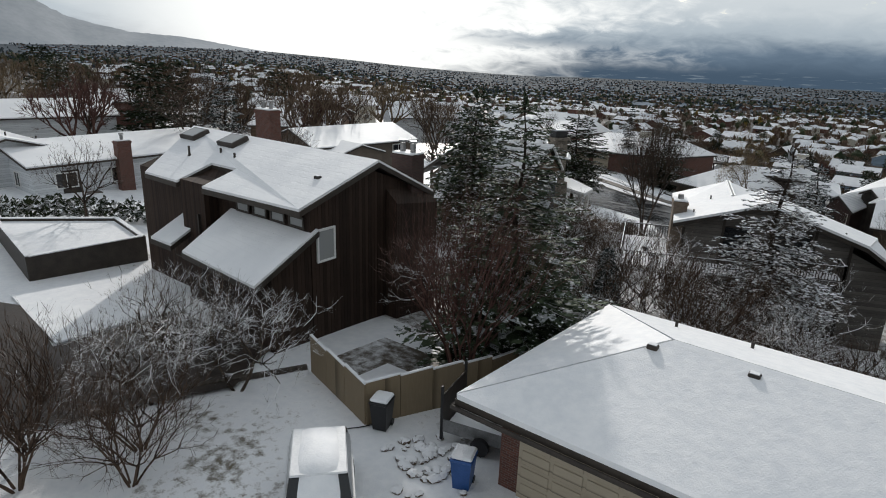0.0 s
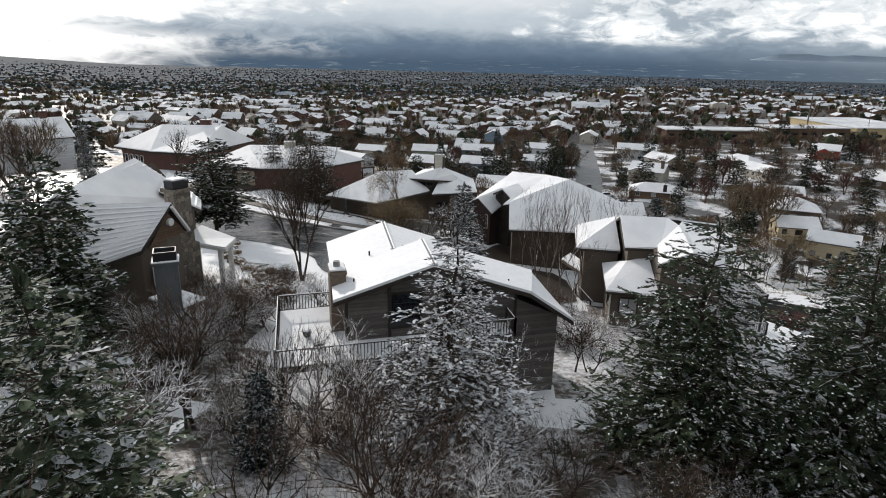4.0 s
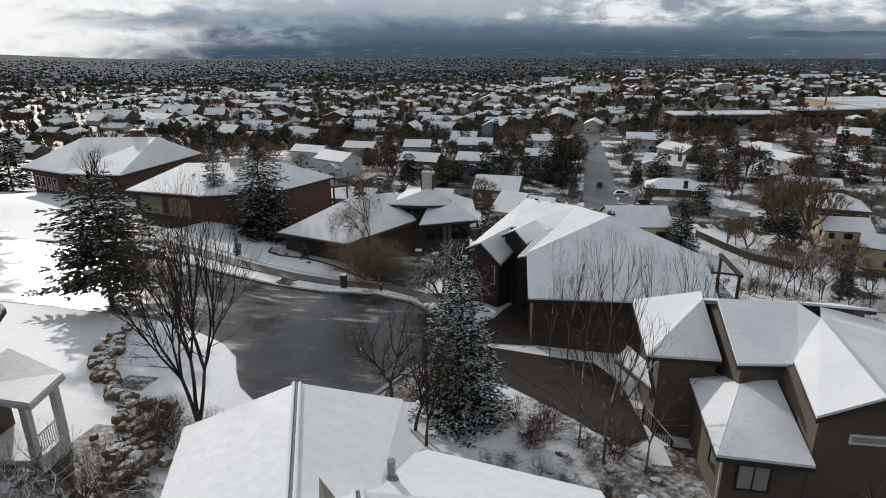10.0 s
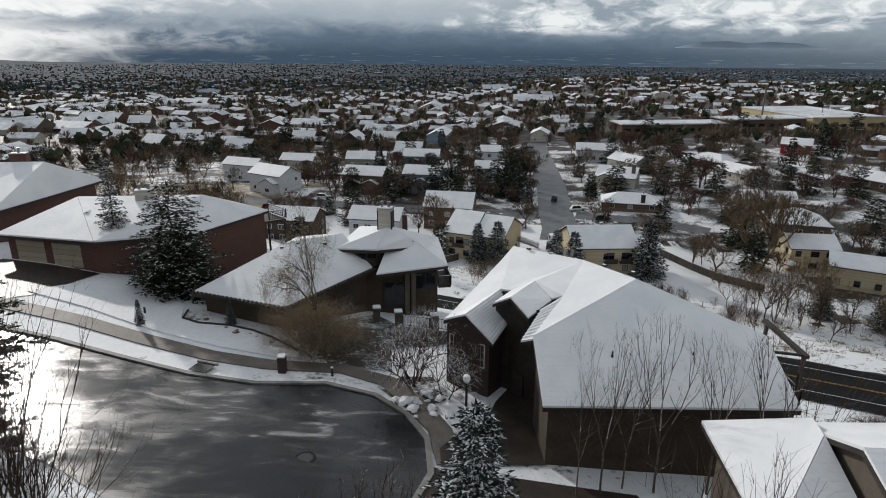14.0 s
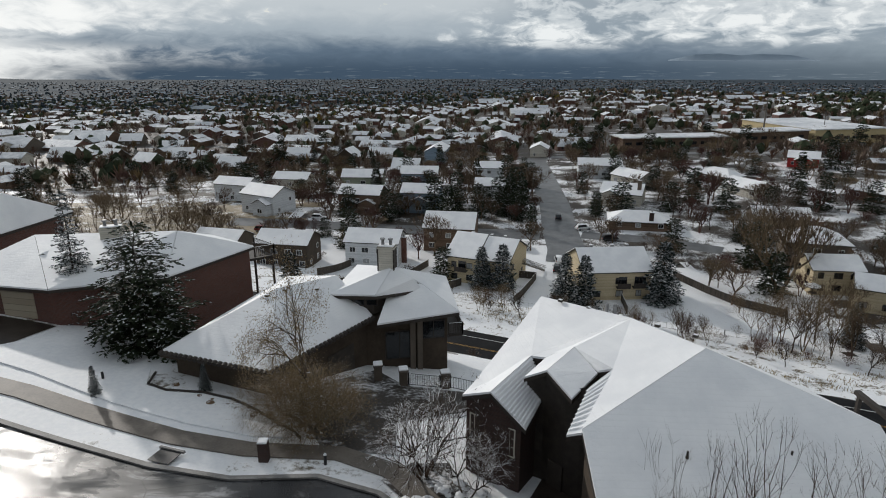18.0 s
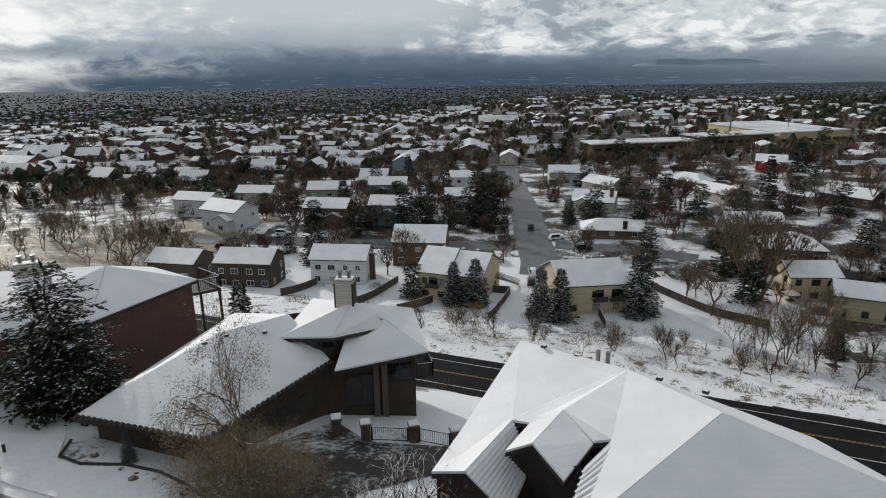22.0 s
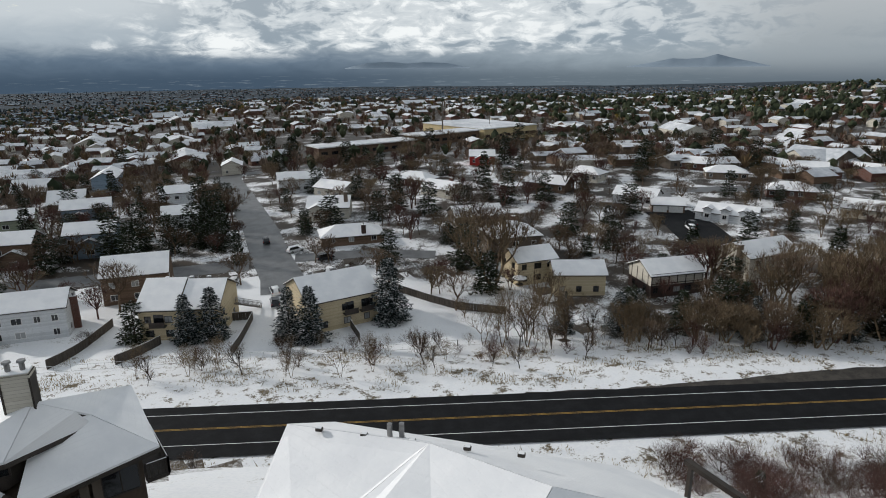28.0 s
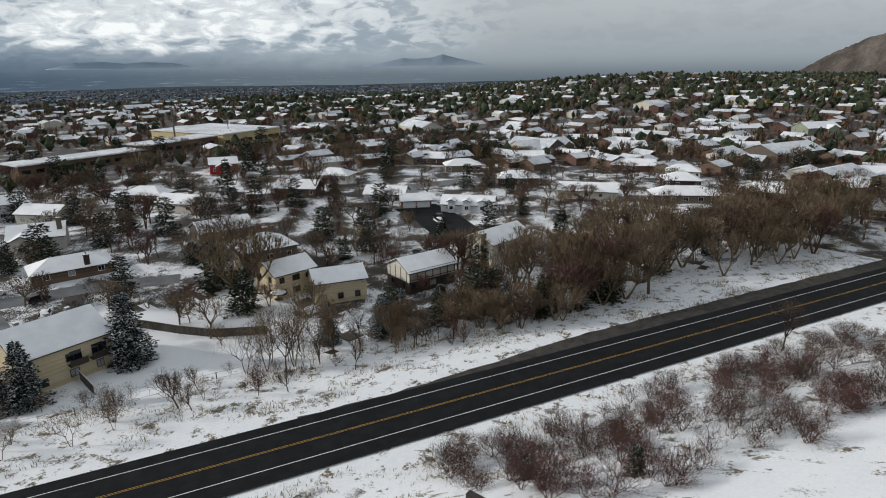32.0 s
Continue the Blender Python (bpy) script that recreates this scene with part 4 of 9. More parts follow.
def pad_into(verts, faces, p, d, long, wide, rng):
    """Snow on a bough: a low ragged cushion along a direction."""
    side = d.cross(Vector((0, 0, 1)))
    side = side.normalized() if side.length > 1e-4 else Vector((1, 0, 0))
    n = len(verts)
    rim = ((-0.5, 0.0), (-0.15, 0.5), (0.3, 0.42), (0.55, 0.0), (0.3, -0.42), (-0.15, -0.5))
    verts.append(p + Vector((0, 0, 0.22 * wide)))
    verts += [p + d * u * long * rng.uniform(0.65, 1.25) + side * v * wide * rng.uniform(0.55, 1.3) - Vector((0, 0, rng.uniform(0.05, 0.3) * wide)) for u, v in rim]
    faces += [(n, n + 1, n + 2, n + 3), (n, n + 3, n + 4, n + 5), (n, n + 5, n + 6, n + 1)]


def conifer_meshes(seed, h, r, needle, bark, whorls=26, arms=8, tufts=9, droop=0.25, bare=0.06, dead=0.0, thick=1.0, gap=0.12, shape=0.8, sprays=4, size=0.085, snow=0.5, pad=1.0, fill=0.24, pads=1):
    """Trunk and crown of a conifer of height h and lower radius r: boughs of flat sprays, with snow lying on them."""
    rng = random.Random(seed)
    tv, tf, cv, cf, sv, sf = [], [], [], [], [], []
    pts = [Vector((math.sin(i * 1.3 + seed) * 0.012 * h * i / 10, math.cos(i * 1.7) * 0.012 * h * i / 10, h * i / 10)) for i in range(11)]
    for i in range(10):
        tube_into(tv, tf, pts[i], pts[i + 1], 0.018 * h * (1 - i / 10.5), 0.018 * h * (1 - (i + 1) / 10.5) + 0.01, 7)
    for w in range(whorls):
        f = bare + (1 - bare) * ((w + rng.uniform(-.3, .3)) / whorls)
        f = min(max(f, bare), 0.985)
        z = f * h
        reach = r * ((1 - f) ** shape) * rng.uniform(0.78, 1.1) + 0.04 * r
        turn0 = rng.uniform(0, 6.28)
        count = max(4, int(arms * (0.55 + 0.45 * (1 - f))))
        for k in range(count):
            if rng.random() < gap:
                continue
            t = turn0 + 6.283 * (k + rng.uniform(-.3, .3)) / count
            far = reach * rng.uniform(0.62, 1.12)
            out = Vector((math.cos(t), math.sin(t), 0))
            rise = 0.30 * f + 0.06 - droop * (1 - f)
            a = Vector((0, 0, z))
            steps = 3
            prev = a
            for s in range(1, steps + 1):
                u = s / steps
                q = a + out * far * u + Vector((0, 0, far * (rise * u - 0.20 * u * u + 0.10 * u ** 3)))
                tube_into(tv, tf, prev, q, 0.014 * far * (1.1 - u) + 0.006, 0.014 * far * (1.05 - u) + 0.005, 3)
                prev = q
            if rng.random() < dead:
                continue
            n = max(3, int(tufts * far / r * 1.1))
            for s in range(n):
                u = 0.14 + 0.86 * (s + rng.uniform(0.1, 0.9)) / n
                q = a + out * far * u + Vector((0, 0, far * (rise * u - 0.20 * u * u + 0.10 * u ** 3)))
                side = 1 if s % 2 else -1
                yaw = t + side * rng.uniform(0.5, 1.15)
                d = Vector((math.cos(yaw), math.sin(yaw), rng.uniform(-0.30, 0.12) - 0.25 * droop)).normalized()
                reach2 = (0.30 * far * (1.12 - u) + 0.10 * r) * thick * rng.uniform(0.7, 1.15)
                # the flat of the spray, then the fingers that fringe it
                cross = d.cross(Vector((rng.uniform(-.3, .3), rng.uniform(-.3, .3), 1))).normalized() * fill * reach2
                b0 = len(cv)
                cv += [q, q + d * reach2 * 0.55 + cross, q + d * reach2, q + d * reach2 * 0.55 - cross]
                cf.append((b0, b0 + 1, b0 + 2, b0 + 3))
                m = max(2, int(sprays * reach2 / (0.3 * r)))
                for k2 in range(m):
                    v = (k2 + rng.uniform(0.2, 0.9)) / m
                    for side2 in (-1, 1):
                        yaw2 = yaw + side2 * rng.uniform(0.3, 1.1)
                        d2 = Vector((math.cos(yaw2), math.sin(yaw2), rng.uniform(-0.35, 0.25))).normalized()
                        blade_into(cv, cf, q + d * reach2 * v, d2, size * r * rng.uniform(0.7, 1.25), size * r * 0.34, rng)
                blade_into(cv, cf, q + d * reach2, d, size * r * 1.1, size * r * 0.36, rng)
                for k2 in range(pads):
                    if rng.random() < snow * (0.35 + 0.8 * u):
                        v, yaw2 = rng.uniform(0.25, 1.1), yaw + rng.uniform(-0.9, 0.9)
                        at = q + d * reach2 * v + Vector((rng.uniform(-1, 1), rng.uniform(-1, 1), 0)) * 0.2 * reach2 * (pads > 1) + Vector((0, 0, 0.012 * r))
                        pad_into(sv, sf, at, Vector((math.cos(yaw2), math.sin(yaw2), 0)), reach2 * 0.85 * pad * rng.uniform(0.5, 1.3), reach2 * 0.42 * pad * rng.uniform(0.6, 1.3), rng)
            blade_into(cv, cf, prev, (out + Vector((0, 0, rise * 0.4))).normalized(), size * r * 1.4, size * r * 0.4, rng)
            if rng.random() < snow * 1.3:
                pad_into(sv, sf, prev - out * 0.05 * far + Vector((0, 0, 0.015 * r)), out, (0.16 * far + 0.05 * r) * pad, (0.07 * far + 0.03 * r) * pad, rng)
    for k in range(5):
        tuft_into(cv, cf, Vector((0, 0, h * (0.955 + 0.01 * k))), Vector((rng.uniform(-.4, .4), rng.uniform(-.4, .4), 1)).normalized(), 0.035 * h, 0.012 * h, rng)
    b0 = len(cv)
    crown = mesh_of("crown", cv + sv, cf + [tuple(i + b0 for i in f) for f in sf], (needle, TREE_SNOW), [0] * len(cf) + [1] * len(sf))
    return mesh_of("trunk", tv, tf, (bark,)), crown


def bare_meshes(seed, h, spread_, bark, twig, depth=5, stems=1, fork=3, lean=0.35, thick=0.02, first=0.28, twigs=3, leaves=None, leaf_count=0, kink=0.2, weep=0.0, fine_strips=True, leaf=0.012):
    """A leafless tree or bush: limbs that fork, and fine twigs."""
    rng = random.Random(seed)
    lv, lf, wv, wf, gv, gf = [], [], [], [], [], []

    def grow(p, d, long, rad, level):
        q = p
        steps = 3 if level < 2 else 2
        for s in range(steps):
            d = (d + Vector((rng.uniform(-1, 1), rng.uniform(-1, 1), rng.uniform(-.6, .9))) * kink * (0.6 if level == 0 else 1.0)).normalized()
            if weep and level > 1:
                d = (d + Vector((0, 0, -weep))).normalized()
            e = q + d * long / steps
            r0, r1 = rad * (1 - 0.28 * s / steps), rad * (1 - 0.28 * (s + 1) / steps)
            fine = level >= depth - 1
            if fine and fine_strips:
                ribbon_into(wv, wf, q, e, r0, r1)
            else:
                tube_into(wv if fine else lv, wf if fine else lf, q, e, r0, r1, 3 if level > 1 else 6)
            if level >= 1 and level < depth and rng.random() < 0.6:
                side = d.orthogonal().normalized()
                side.rotate(Matrix.Rotation(rng.uniform(0, 6.28), 3, d))
                dd = (d * 0.5 + side * 0.9 + Vector((0, 0, 0.2))).normalized()
                if level + 1 <= depth:
                    grow(e, dd, long * rng.uniform(0.35, 0.55), r1 * 0.5, min(level + 2, depth))
            q = e
        if level < depth:
            n = fork if level < 2 else rng.choice((2, 2, 3))
            for k in range(n):
                side = d.orthogonal().normalized()
                side.rotate(Matrix.Rotation(6.283 * (k + rng.uniform(-.3, .3)) / n, 3, d))
                open_ = lean * (1.3 if level == 0 else 1.0) * rng.uniform(0.7, 1.4) * spread_
                dd = (d + side * open_ + Vector((0, 0, 0.12))).normalized()
                grow(q, dd, long * rng.uniform(0.62, 0.85), rad * 0.62, level + 1)
        else:
            for k in range(twigs):
                dd = (d + Vector((rng.uniform(-1, 1), rng.uniform(-1, 1), rng.uniform(-.7, .9) - weep * 2)) * 0.8).normalized()
                ribbon_into(wv, wf, q, q + dd * long * rng.uniform(0.5, 1.0), rad * 0.6, rad * 0.2)
            if leaves:
                for k in range(leaf_count):
                    c = q + Vector((rng.uniform(-1, 1), rng.uniform(-1, 1), rng.uniform(-1, .6))) * long * 0.9
                    tuft_into(gv, gf, c, Vector((rng.uniform(-1, 1), rng.uniform(-1, 1), rng.uniform(-1, .4))).normalized(), leaf * h, leaf * 0.55 * h, rng)

    for s in range(stems):
        t = 6.283 * (s + rng.uniform(-.2, .2)) / stems
        out = Vector((math.cos(t), math.sin(t), 0)) * (0.0 if stems == 1 else 0.45 * spread_)
        grow(Vector((out.x * 0.25, out.y * 0.25, 0)), (Vector((0, 0, 1)) + out * rng.uniform(0.6, 1.2)).normalized(), h * first * rng.uniform(0.85, 1.1), h * thick, 0)
    made = [("trunk", mesh_of("trunk", lv, lf, (bark,))), ("crown", mesh_of("crown", wv, wf, (twig,)))]
    if leaves:
        made.append(("foliage", mesh_of("foliage", gv, gf, (leaves,))))
    return made


KINDS = {}


def plant(kind, label, category, x, y, h, turn=0.0, wide=1.0, group="", sink=0.15, name=None, z=None):
    """Stands a tree or bush of a kind whose meshes were made at height 10 m."""
    name_, parts_ = KINDS[kind]
    root = thing(name or name_, label, category, (0, 0, 0), 0, group)
    root.matrix_world = Matrix.Translation((x, y, (gz(x, y) if z is None else z) - sink)) @ Matrix.Rotation(radians(turn), 4, "Z") @ Matrix.Diagonal((h / 10 * wide, h / 10 * wide, h / 10, 1))
    for n, me in parts_:
        share(n, me, root)
    return root


def kind_conifer(key, name, *args, **more):
    t, c = conifer_meshes(*args, **more)
    KINDS[key] = (name, [("trunk", t), ("crown", c)])


def kind_bare(key, name, *args, **more):
    KINDS[key] = (name, bare_meshes(*args, **more))


kind_conifer("pine_a", "pine_tree", 3, 10, 3.5, NEEDLE, BARK, whorls=27, arms=10, tufts=12, droop=0.1, bare=0.08, shape=0.62, gap=0.10, sprays=4, size=0.08, snow=0.34, pad=0.5, pads=2)
kind_conifer("pine_b", "pine_tree", 8, 10, 4.2, NEEDLE, BARK, whorls=30, arms=10, tufts=13, droop=0.05, bare=0.04, shape=0.50, gap=0.06, sprays=14, size=0.034, snow=0.32, pad=0.22, fill=0.16, pads=5)
kind_conifer("pine_lawn", "pine_tree", 83, 10, 4.2, DARK_NEEDLE, BARK, whorls=28, arms=10, tufts=11, droop=0.08, bare=0.03, shape=0.55, gap=0.05, sprays=6, size=0.055, snow=0.30, pad=0.3, fill=0.25, pads=3)
kind_conifer("pine_dark", "pine_tree", 57, 10, 4.4, DARK_NEEDLE, BARK, whorls=26, arms=10, tufts=13, droop=0.05, bare=0.17, shape=0.50, gap=0.22, sprays=7, size=0.062, snow=0.26, pad=0.36, pads=3)
kind_conifer("spruce_a", "spruce_tree", 5, 10, 2.5, BLUE_NEEDLE, BARK, whorls=36, arms=11, tufts=10, droop=0.28, bare=0.02, shape=0.85, sprays=5, size=0.075, snow=0.8, pad=0.42, pads=4, fill=0.18)
kind_conifer("spruce_b", "spruce_tree", 12, 10, 2.9, BLUE_NEEDLE, BARK, whorls=26, arms=10, tufts=8, droop=0.25, bare=0.02, shape=0.9, sprays=2, size=0.13, snow=0.5, pad=0.6, pads=2)
kind_conifer("spruce_frost", "spruce_tree", 21, 10, 2.9, FROST_NEEDLE, BARK, whorls=38, arms=11, tufts=12, droop=0.42, bare=0.05, shape=0.72, gap=0.10, sprays=7, size=0.045, dead=0.30, snow=0.8, pad=0.36, fill=0.08, pads=4)
kind_conifer("fir_thin", "fir_tree", 41, 10, 3.6, AIRY_NEEDLE, BARK, whorls=36, arms=10, tufts=15, droop=0.0, bare=0.05, shape=0.80, gap=0.08, sprays=10, size=0.038, snow=0.30, pad=0.24, fill=0.24, pads=3)
kind_conifer("spruce_far", "spruce_tree", 51, 10, 2.9, DARK_NEEDLE, BARK, whorls=20, arms=8, tufts=4, droop=0.22, bare=0.02, shape=0.9, sprays=1, size=0.20, gap=0.12, snow=0.40, pad=0.8, fill=0.34)
kind_conifer("pine_far", "pine_tree", 52, 10, 3.5, DARK_NEEDLE, BARK, whorls=19, arms=8, tufts=5, droop=0.12, bare=0.06, shape=0.45, sprays=1, size=0.17, gap=0.16, snow=0.14, pad=0.6, fill=0.36)
kind_bare("tree_a", "bare_tree", 4, 14, 1.0, BARK, TWIG, depth=5, fork=4, lean=0.55, first=0.25, thick=0.013, twigs=4)
kind_bare("tree_b", "bare_tree", 9, 13, 0.9, BARK, TWIG, depth=5, fork=4, lean=0.45, first=0.25, thick=0.014)
kind_bare("tree_up", "bare_tree", 14, 13, 0.7, BARK, TWIG, depth=5, fork=5, lean=0.5, first=0.24, thick=0.012, kink=0.12)
kind_bare("multi_tree", "bare_tree", 19, 14, 0.5, BARK, TWIG, depth=6, fork=4, lean=0.34, first=0.22, thick=0.007, stems=3, kink=0.10, twigs=3)
kind_bare("aspen", "aspen_tree", 17, 11, 0.45, PALE_BARK, TWIG, depth=4, fork=3, lean=0.5, first=0.33, thick=0.009, kink=0.08)
kind_bare("snowy_a", "snow_laden_tree", 23, 14, 1.2, BARK, PALE_BARK, depth=4, fork=5, lean=0.7, first=0.22, thick=0.009, stems=2, kink=0.36, twigs=7)
kind_bare("red_clump", "plum_clump", 27, 11, 0.8, RED_TWIG, RED_TWIG, depth=4, fork=3, lean=0.35, first=0.32, thick=0.009, stems=9, kink=0.14)
kind_bare("thicket", "thicket_bush", 33, 12, 1.1, TWIG, TWIG, depth=3, fork=4, lean=0.5, first=0.30, thick=0.009, stems=7, kink=0.22, twigs=4)
kind_bare("thicket_b", "thicket_bush", 36, 12, 1.1, RED_TWIG, RED_TWIG, depth=3, fork=4, lean=0.5, first=0.30, thick=0.009, stems=7, kink=0.2, twigs=4)
kind_bare("tan_tree", "bare_tree", 38, 13, 0.9, TAN_TWIG, TAN_TWIG, depth=4, fork=4, lean=0.5, first=0.26, thick=0.008, stems=2, twigs=9)
kind_bare("birch", "birch_tree", 44, 13, 0.75, PALE_BARK, TAN_TWIG, depth=5, fork=4, lean=0.5, first=0.24, thick=0.010, leaves=GOLD_LEAF, leaf_count=11, weep=0.28, leaf=0.008)
kind_bare("gold_bush", "golden_bush", 47, 12, 1.3, TAN_TWIG, TAN_TWIG, depth=4, fork=4, lean=0.6, first=0.24, thick=0.008, stems=8, leaves=GOLD_LEAF, leaf_count=10, weep=0.1, leaf=0.008)
kind_bare("willow", "willow_tree", 49, 13, 1.0, BARK, TAN_TWIG, depth=4, fork=5, lean=0.6, first=0.26, thick=0.014, leaves=GREEN_GOLD, leaf_count=4, weep=0.1)

kind_bare("mid_tree", "bare_tree", 61, 14, 1.0, BROWN_TWIG, BROWN_TWIG, depth=3, fork=5, lean=0.6, first=0.24, thick=0.017, twigs=12)
kind_bare("mid_tree_b", "bare_tree", 66, 14, 0.9, RED_TWIG, RED_TWIG, depth=3, fork=5, lean=0.5, first=0.25, thick=0.015, stems=2, twigs=9)
kind_bare("mid_tan", "bare_tree", 68, 14, 0.9, TAN_TWIG, TAN_TWIG, depth=3, fork=5, lean=0.5, first=0.25, thick=0.015, stems=2, twigs=9)
kind_bare("mid_bush", "garden_bush", 71, 12, 1.1, TWIG, TWIG, depth=2, fork=4, lean=0.5, first=0.34, thick=0.014, stems=6, kink=0.22, twigs=8)


def joined(name, label, kind, stands):
    """Many trees of one kind, too far off to count, as one object."""
    verts, faces, mats, pick, base = [], [], [], [], 0
    for _, me in KINDS[kind][1]:
        v = np.zeros(len(me.vertices) * 3)
        me.vertices.foreach_get("co", v)
        v = v.reshape(-1, 3)
        f = np.array([list(p.vertices) for p in me.polygons if len(p.vertices) == 4])
        own = np.array([p.material_index for p in me.polygons if len(p.vertices) == 4])
        for x, y, h, turn, wide in stands:
            c, s = math.cos(radians(turn)), math.sin(radians(turn))
            q = v * (h / 10)
            verts.append(np.stack([x + wide * (q[:, 0] * c - q[:, 1] * s), y + wide * (q[:, 0] * s + q[:, 1] * c), gz(x, y) - 0.15 + q[:, 2]], -1))
            faces.append(f + base)
            pick.append(own + len(mats))
            base += len(v)
        mats.extend(me.materials)
    me = bpy.data.meshes.new(name)
    me.from_pydata(np.concatenate(verts).tolist(), [], np.concatenate(faces).tolist())
    for m in mats:
        me.materials.append(m)
    me.polygons.foreach_set("material_index", np.concatenate(pick).astype(int).tolist())
    me.update()
    return tagged(new(name, me), label, "trees", "", "stuff")
# ---- the dark brown house ----
def brown_house():
    h = thing("house", "dark brown wooden house with snow-covered gable roof and skylights", "house")
    g = -16.6
    part("wall", walls_bm([(-34.6, 14.0, -9.7), (-20.0, 13.6, -9.6), (-20.06, 17.3, -8.4), (-20.0, 20.6, -9.6), (-34.6, 21.0, -9.7), (-34.54, 17.9, -8.45)], g), DARK_WOOD, h)
    part("side_wall", walls_bm([(-25.4, 11.9, -12.0), (-20.0, 11.5, -12.0), (-20.0, 13.55, -10.9), (-25.4, 13.9, -10.9)], g), DARK_WOOD, h)
    part("side_wall", walls_bm([(-20.0, 18.2, -9.4), (-19.3, 18.2, -10.0), (-19.3, 21.2, -10.4), (-20.0, 21.2, -9.8)], g), DARK_WOOD, h)
    roof(h, [[(-32.4, 13.1, -9.75), (-29.2, 13.0, -9.75), (-29.2, 15.0, -9.1), (-26.9, 15.0, -9.1), (-26.9, 12.95, -9.7), (-19.7, 12.8, -9.5), (-19.75, 17.5, -8.05), (-35.9, 18.2, -8.05)],
             [(-19.75, 17.5, -8.05), (-19.65, 21.4, -10.0), (-35.4, 22.0, -9.8), (-35.9, 18.2, -8.05)],
             [(-25.9, 11.1, -12.2), (-19.6, 10.4, -12.1), (-19.8, 13.9, -10.55), (-25.9, 14.0, -10.55)],
             [(-30.2, 11.9, -12.6), (-28.3, 11.9, -12.6), (-28.3, 13.95, -11.6), (-30.2, 13.95, -11.6)]])
    part("bay", box_bm(-28.9, -26.9, 13.05, 15.4, g, -9.5), DARK_WOOD, h)
    for x, y, z in ((-34.0, 17.1, -8.2), (-30.0, 16.9, -8.15)):
        s = part("skylight", box_bm(-0.75, 0.75, -0.55, 0.55, -0.1, 0.16, None, 0.03), TRIM_DARK, h)
        s.matrix_local = pose(x, y, z, 20, 0, -2)
        part("pane", box_bm(-0.62, 0.62, -0.45, 0.45, 0.164, 0.18), BLIND, s)
    for k in range(4):
        window(h, (-24.6 + k * 1.25, 13.57, -10.25), 0, 0.8, 0.34, TRIM_DARK, 0, BLIND)
    window(h, (-19.97, 14.4, -11.25), 90, 0.85, 1.3, TRIM_WHITE, 0, BLIND)
    for k in range(3):
        window(h, (-31.2 + k * 0.9, 13.95, -13.4), 0, 0.6, 1.5, TRIM_DARK, 0)
    chimney(h, -20.4, 20.2, g, -8.0, 1.3, 0.9, DARK_BRICK, 2)
    chimney(h, -37.0, 24.5, g, -7.4, 1.6, 0.9, BRICK, 2)
    for x, y in ((-31.5, 15.2), (-29.8, 16.0), (-28.0, 15.6)):
        roof_pipe(h, x, y, -8.9, 0.5)
    box_vent(h, -21.3, 15.2, -8.62)
    part("vine_trellis", box_bm(-27.4, -27.3, 12.9, 13.0, g, -11), TRIM_DARK, h)


brown_house()


# ---- the near garage ----
def near_garage():
    h = thing("house", "brick garage house with a wide snow-covered hip roof", "house")
    g = -15.6
    x0, x1, y0, y1 = -8.2, 13.0, 10.2, 17.6
    part("wall", walls_bm([(x0, y0, -12.45), (x1, y0, -12.45), (x1, y1, -12.45), (x0, y1, -12.45)], g), BRICK, h)
    e, r = -12.2, -10.9
    a, b, c, d = (-9.2, 9.3, e), (14.2, 9.0, e), (14.2, 17.4, e + 0.3), (-8.75, 18.5, e - 0.1)
    k, m = (-5.0, 13.9, r), (10, 13.4, r)
    roof(h, [[a, b, m, k], [b, c, m], [c, d, k, m], [d, a, k]], 0.2, 0.16, 0.05, None, SNOW)
    gutter = tube_bm([(-9.25, 9.2, -12.42), (14.2, 8.9, -12.42)], [0.07, 0.07], 6)
    tube_bm([(-9.27, 9.25, -12.42), (-8.82, 18.5, -12.5)], [0.06, 0.06], 6, gutter)
    part("gutter", gutter, TRIM_DARK, h)
    for u in (-5.6, -0.2):
        dr = part("garage_door", box_bm(u - 1.95, u + 1.95, 10.1, 10.16, -15.0, -12.85), DOOR_TAN, h, "cream panelled garage door")
        for row in range(4):
            for col in range(4):
                part("panel", box_bm(u - 1.85 + col * 0.95, u - 1.0 + col * 0.95, 10.07, 10.102, -14.93 + row * 0.53, -14.5 + row * 0.53, None, 0.02), DOOR_TAN, dr)
        part("lintel", box_bm(u - 2.1, u + 2.1, 10.12, 10.22, -12.85, -12.62), BLACK, h)
    for x, y in ((-5.8, 17.0), (-3.44, 16.9), (1.13, 16.8)):
        roof_pipe(h, x, y, -11.85, 0.42, 0.05)
    for x, y in ((-5.36, 13.3), (-2.75, 13.4)):
        box_vent(h, x, y, -10.85)
    c = chimney(h, 3.2, 16.9, g, -10.95, 1.9, 1.0, BRICK, 0)
    for k in (-0.55, 0.0, 0.55):
        part("flue", tube_bm([(k, 0, -10.85), (k, 0, -10.6)], [0.16, 0.15], 8), BRICK, c)


near_garage()


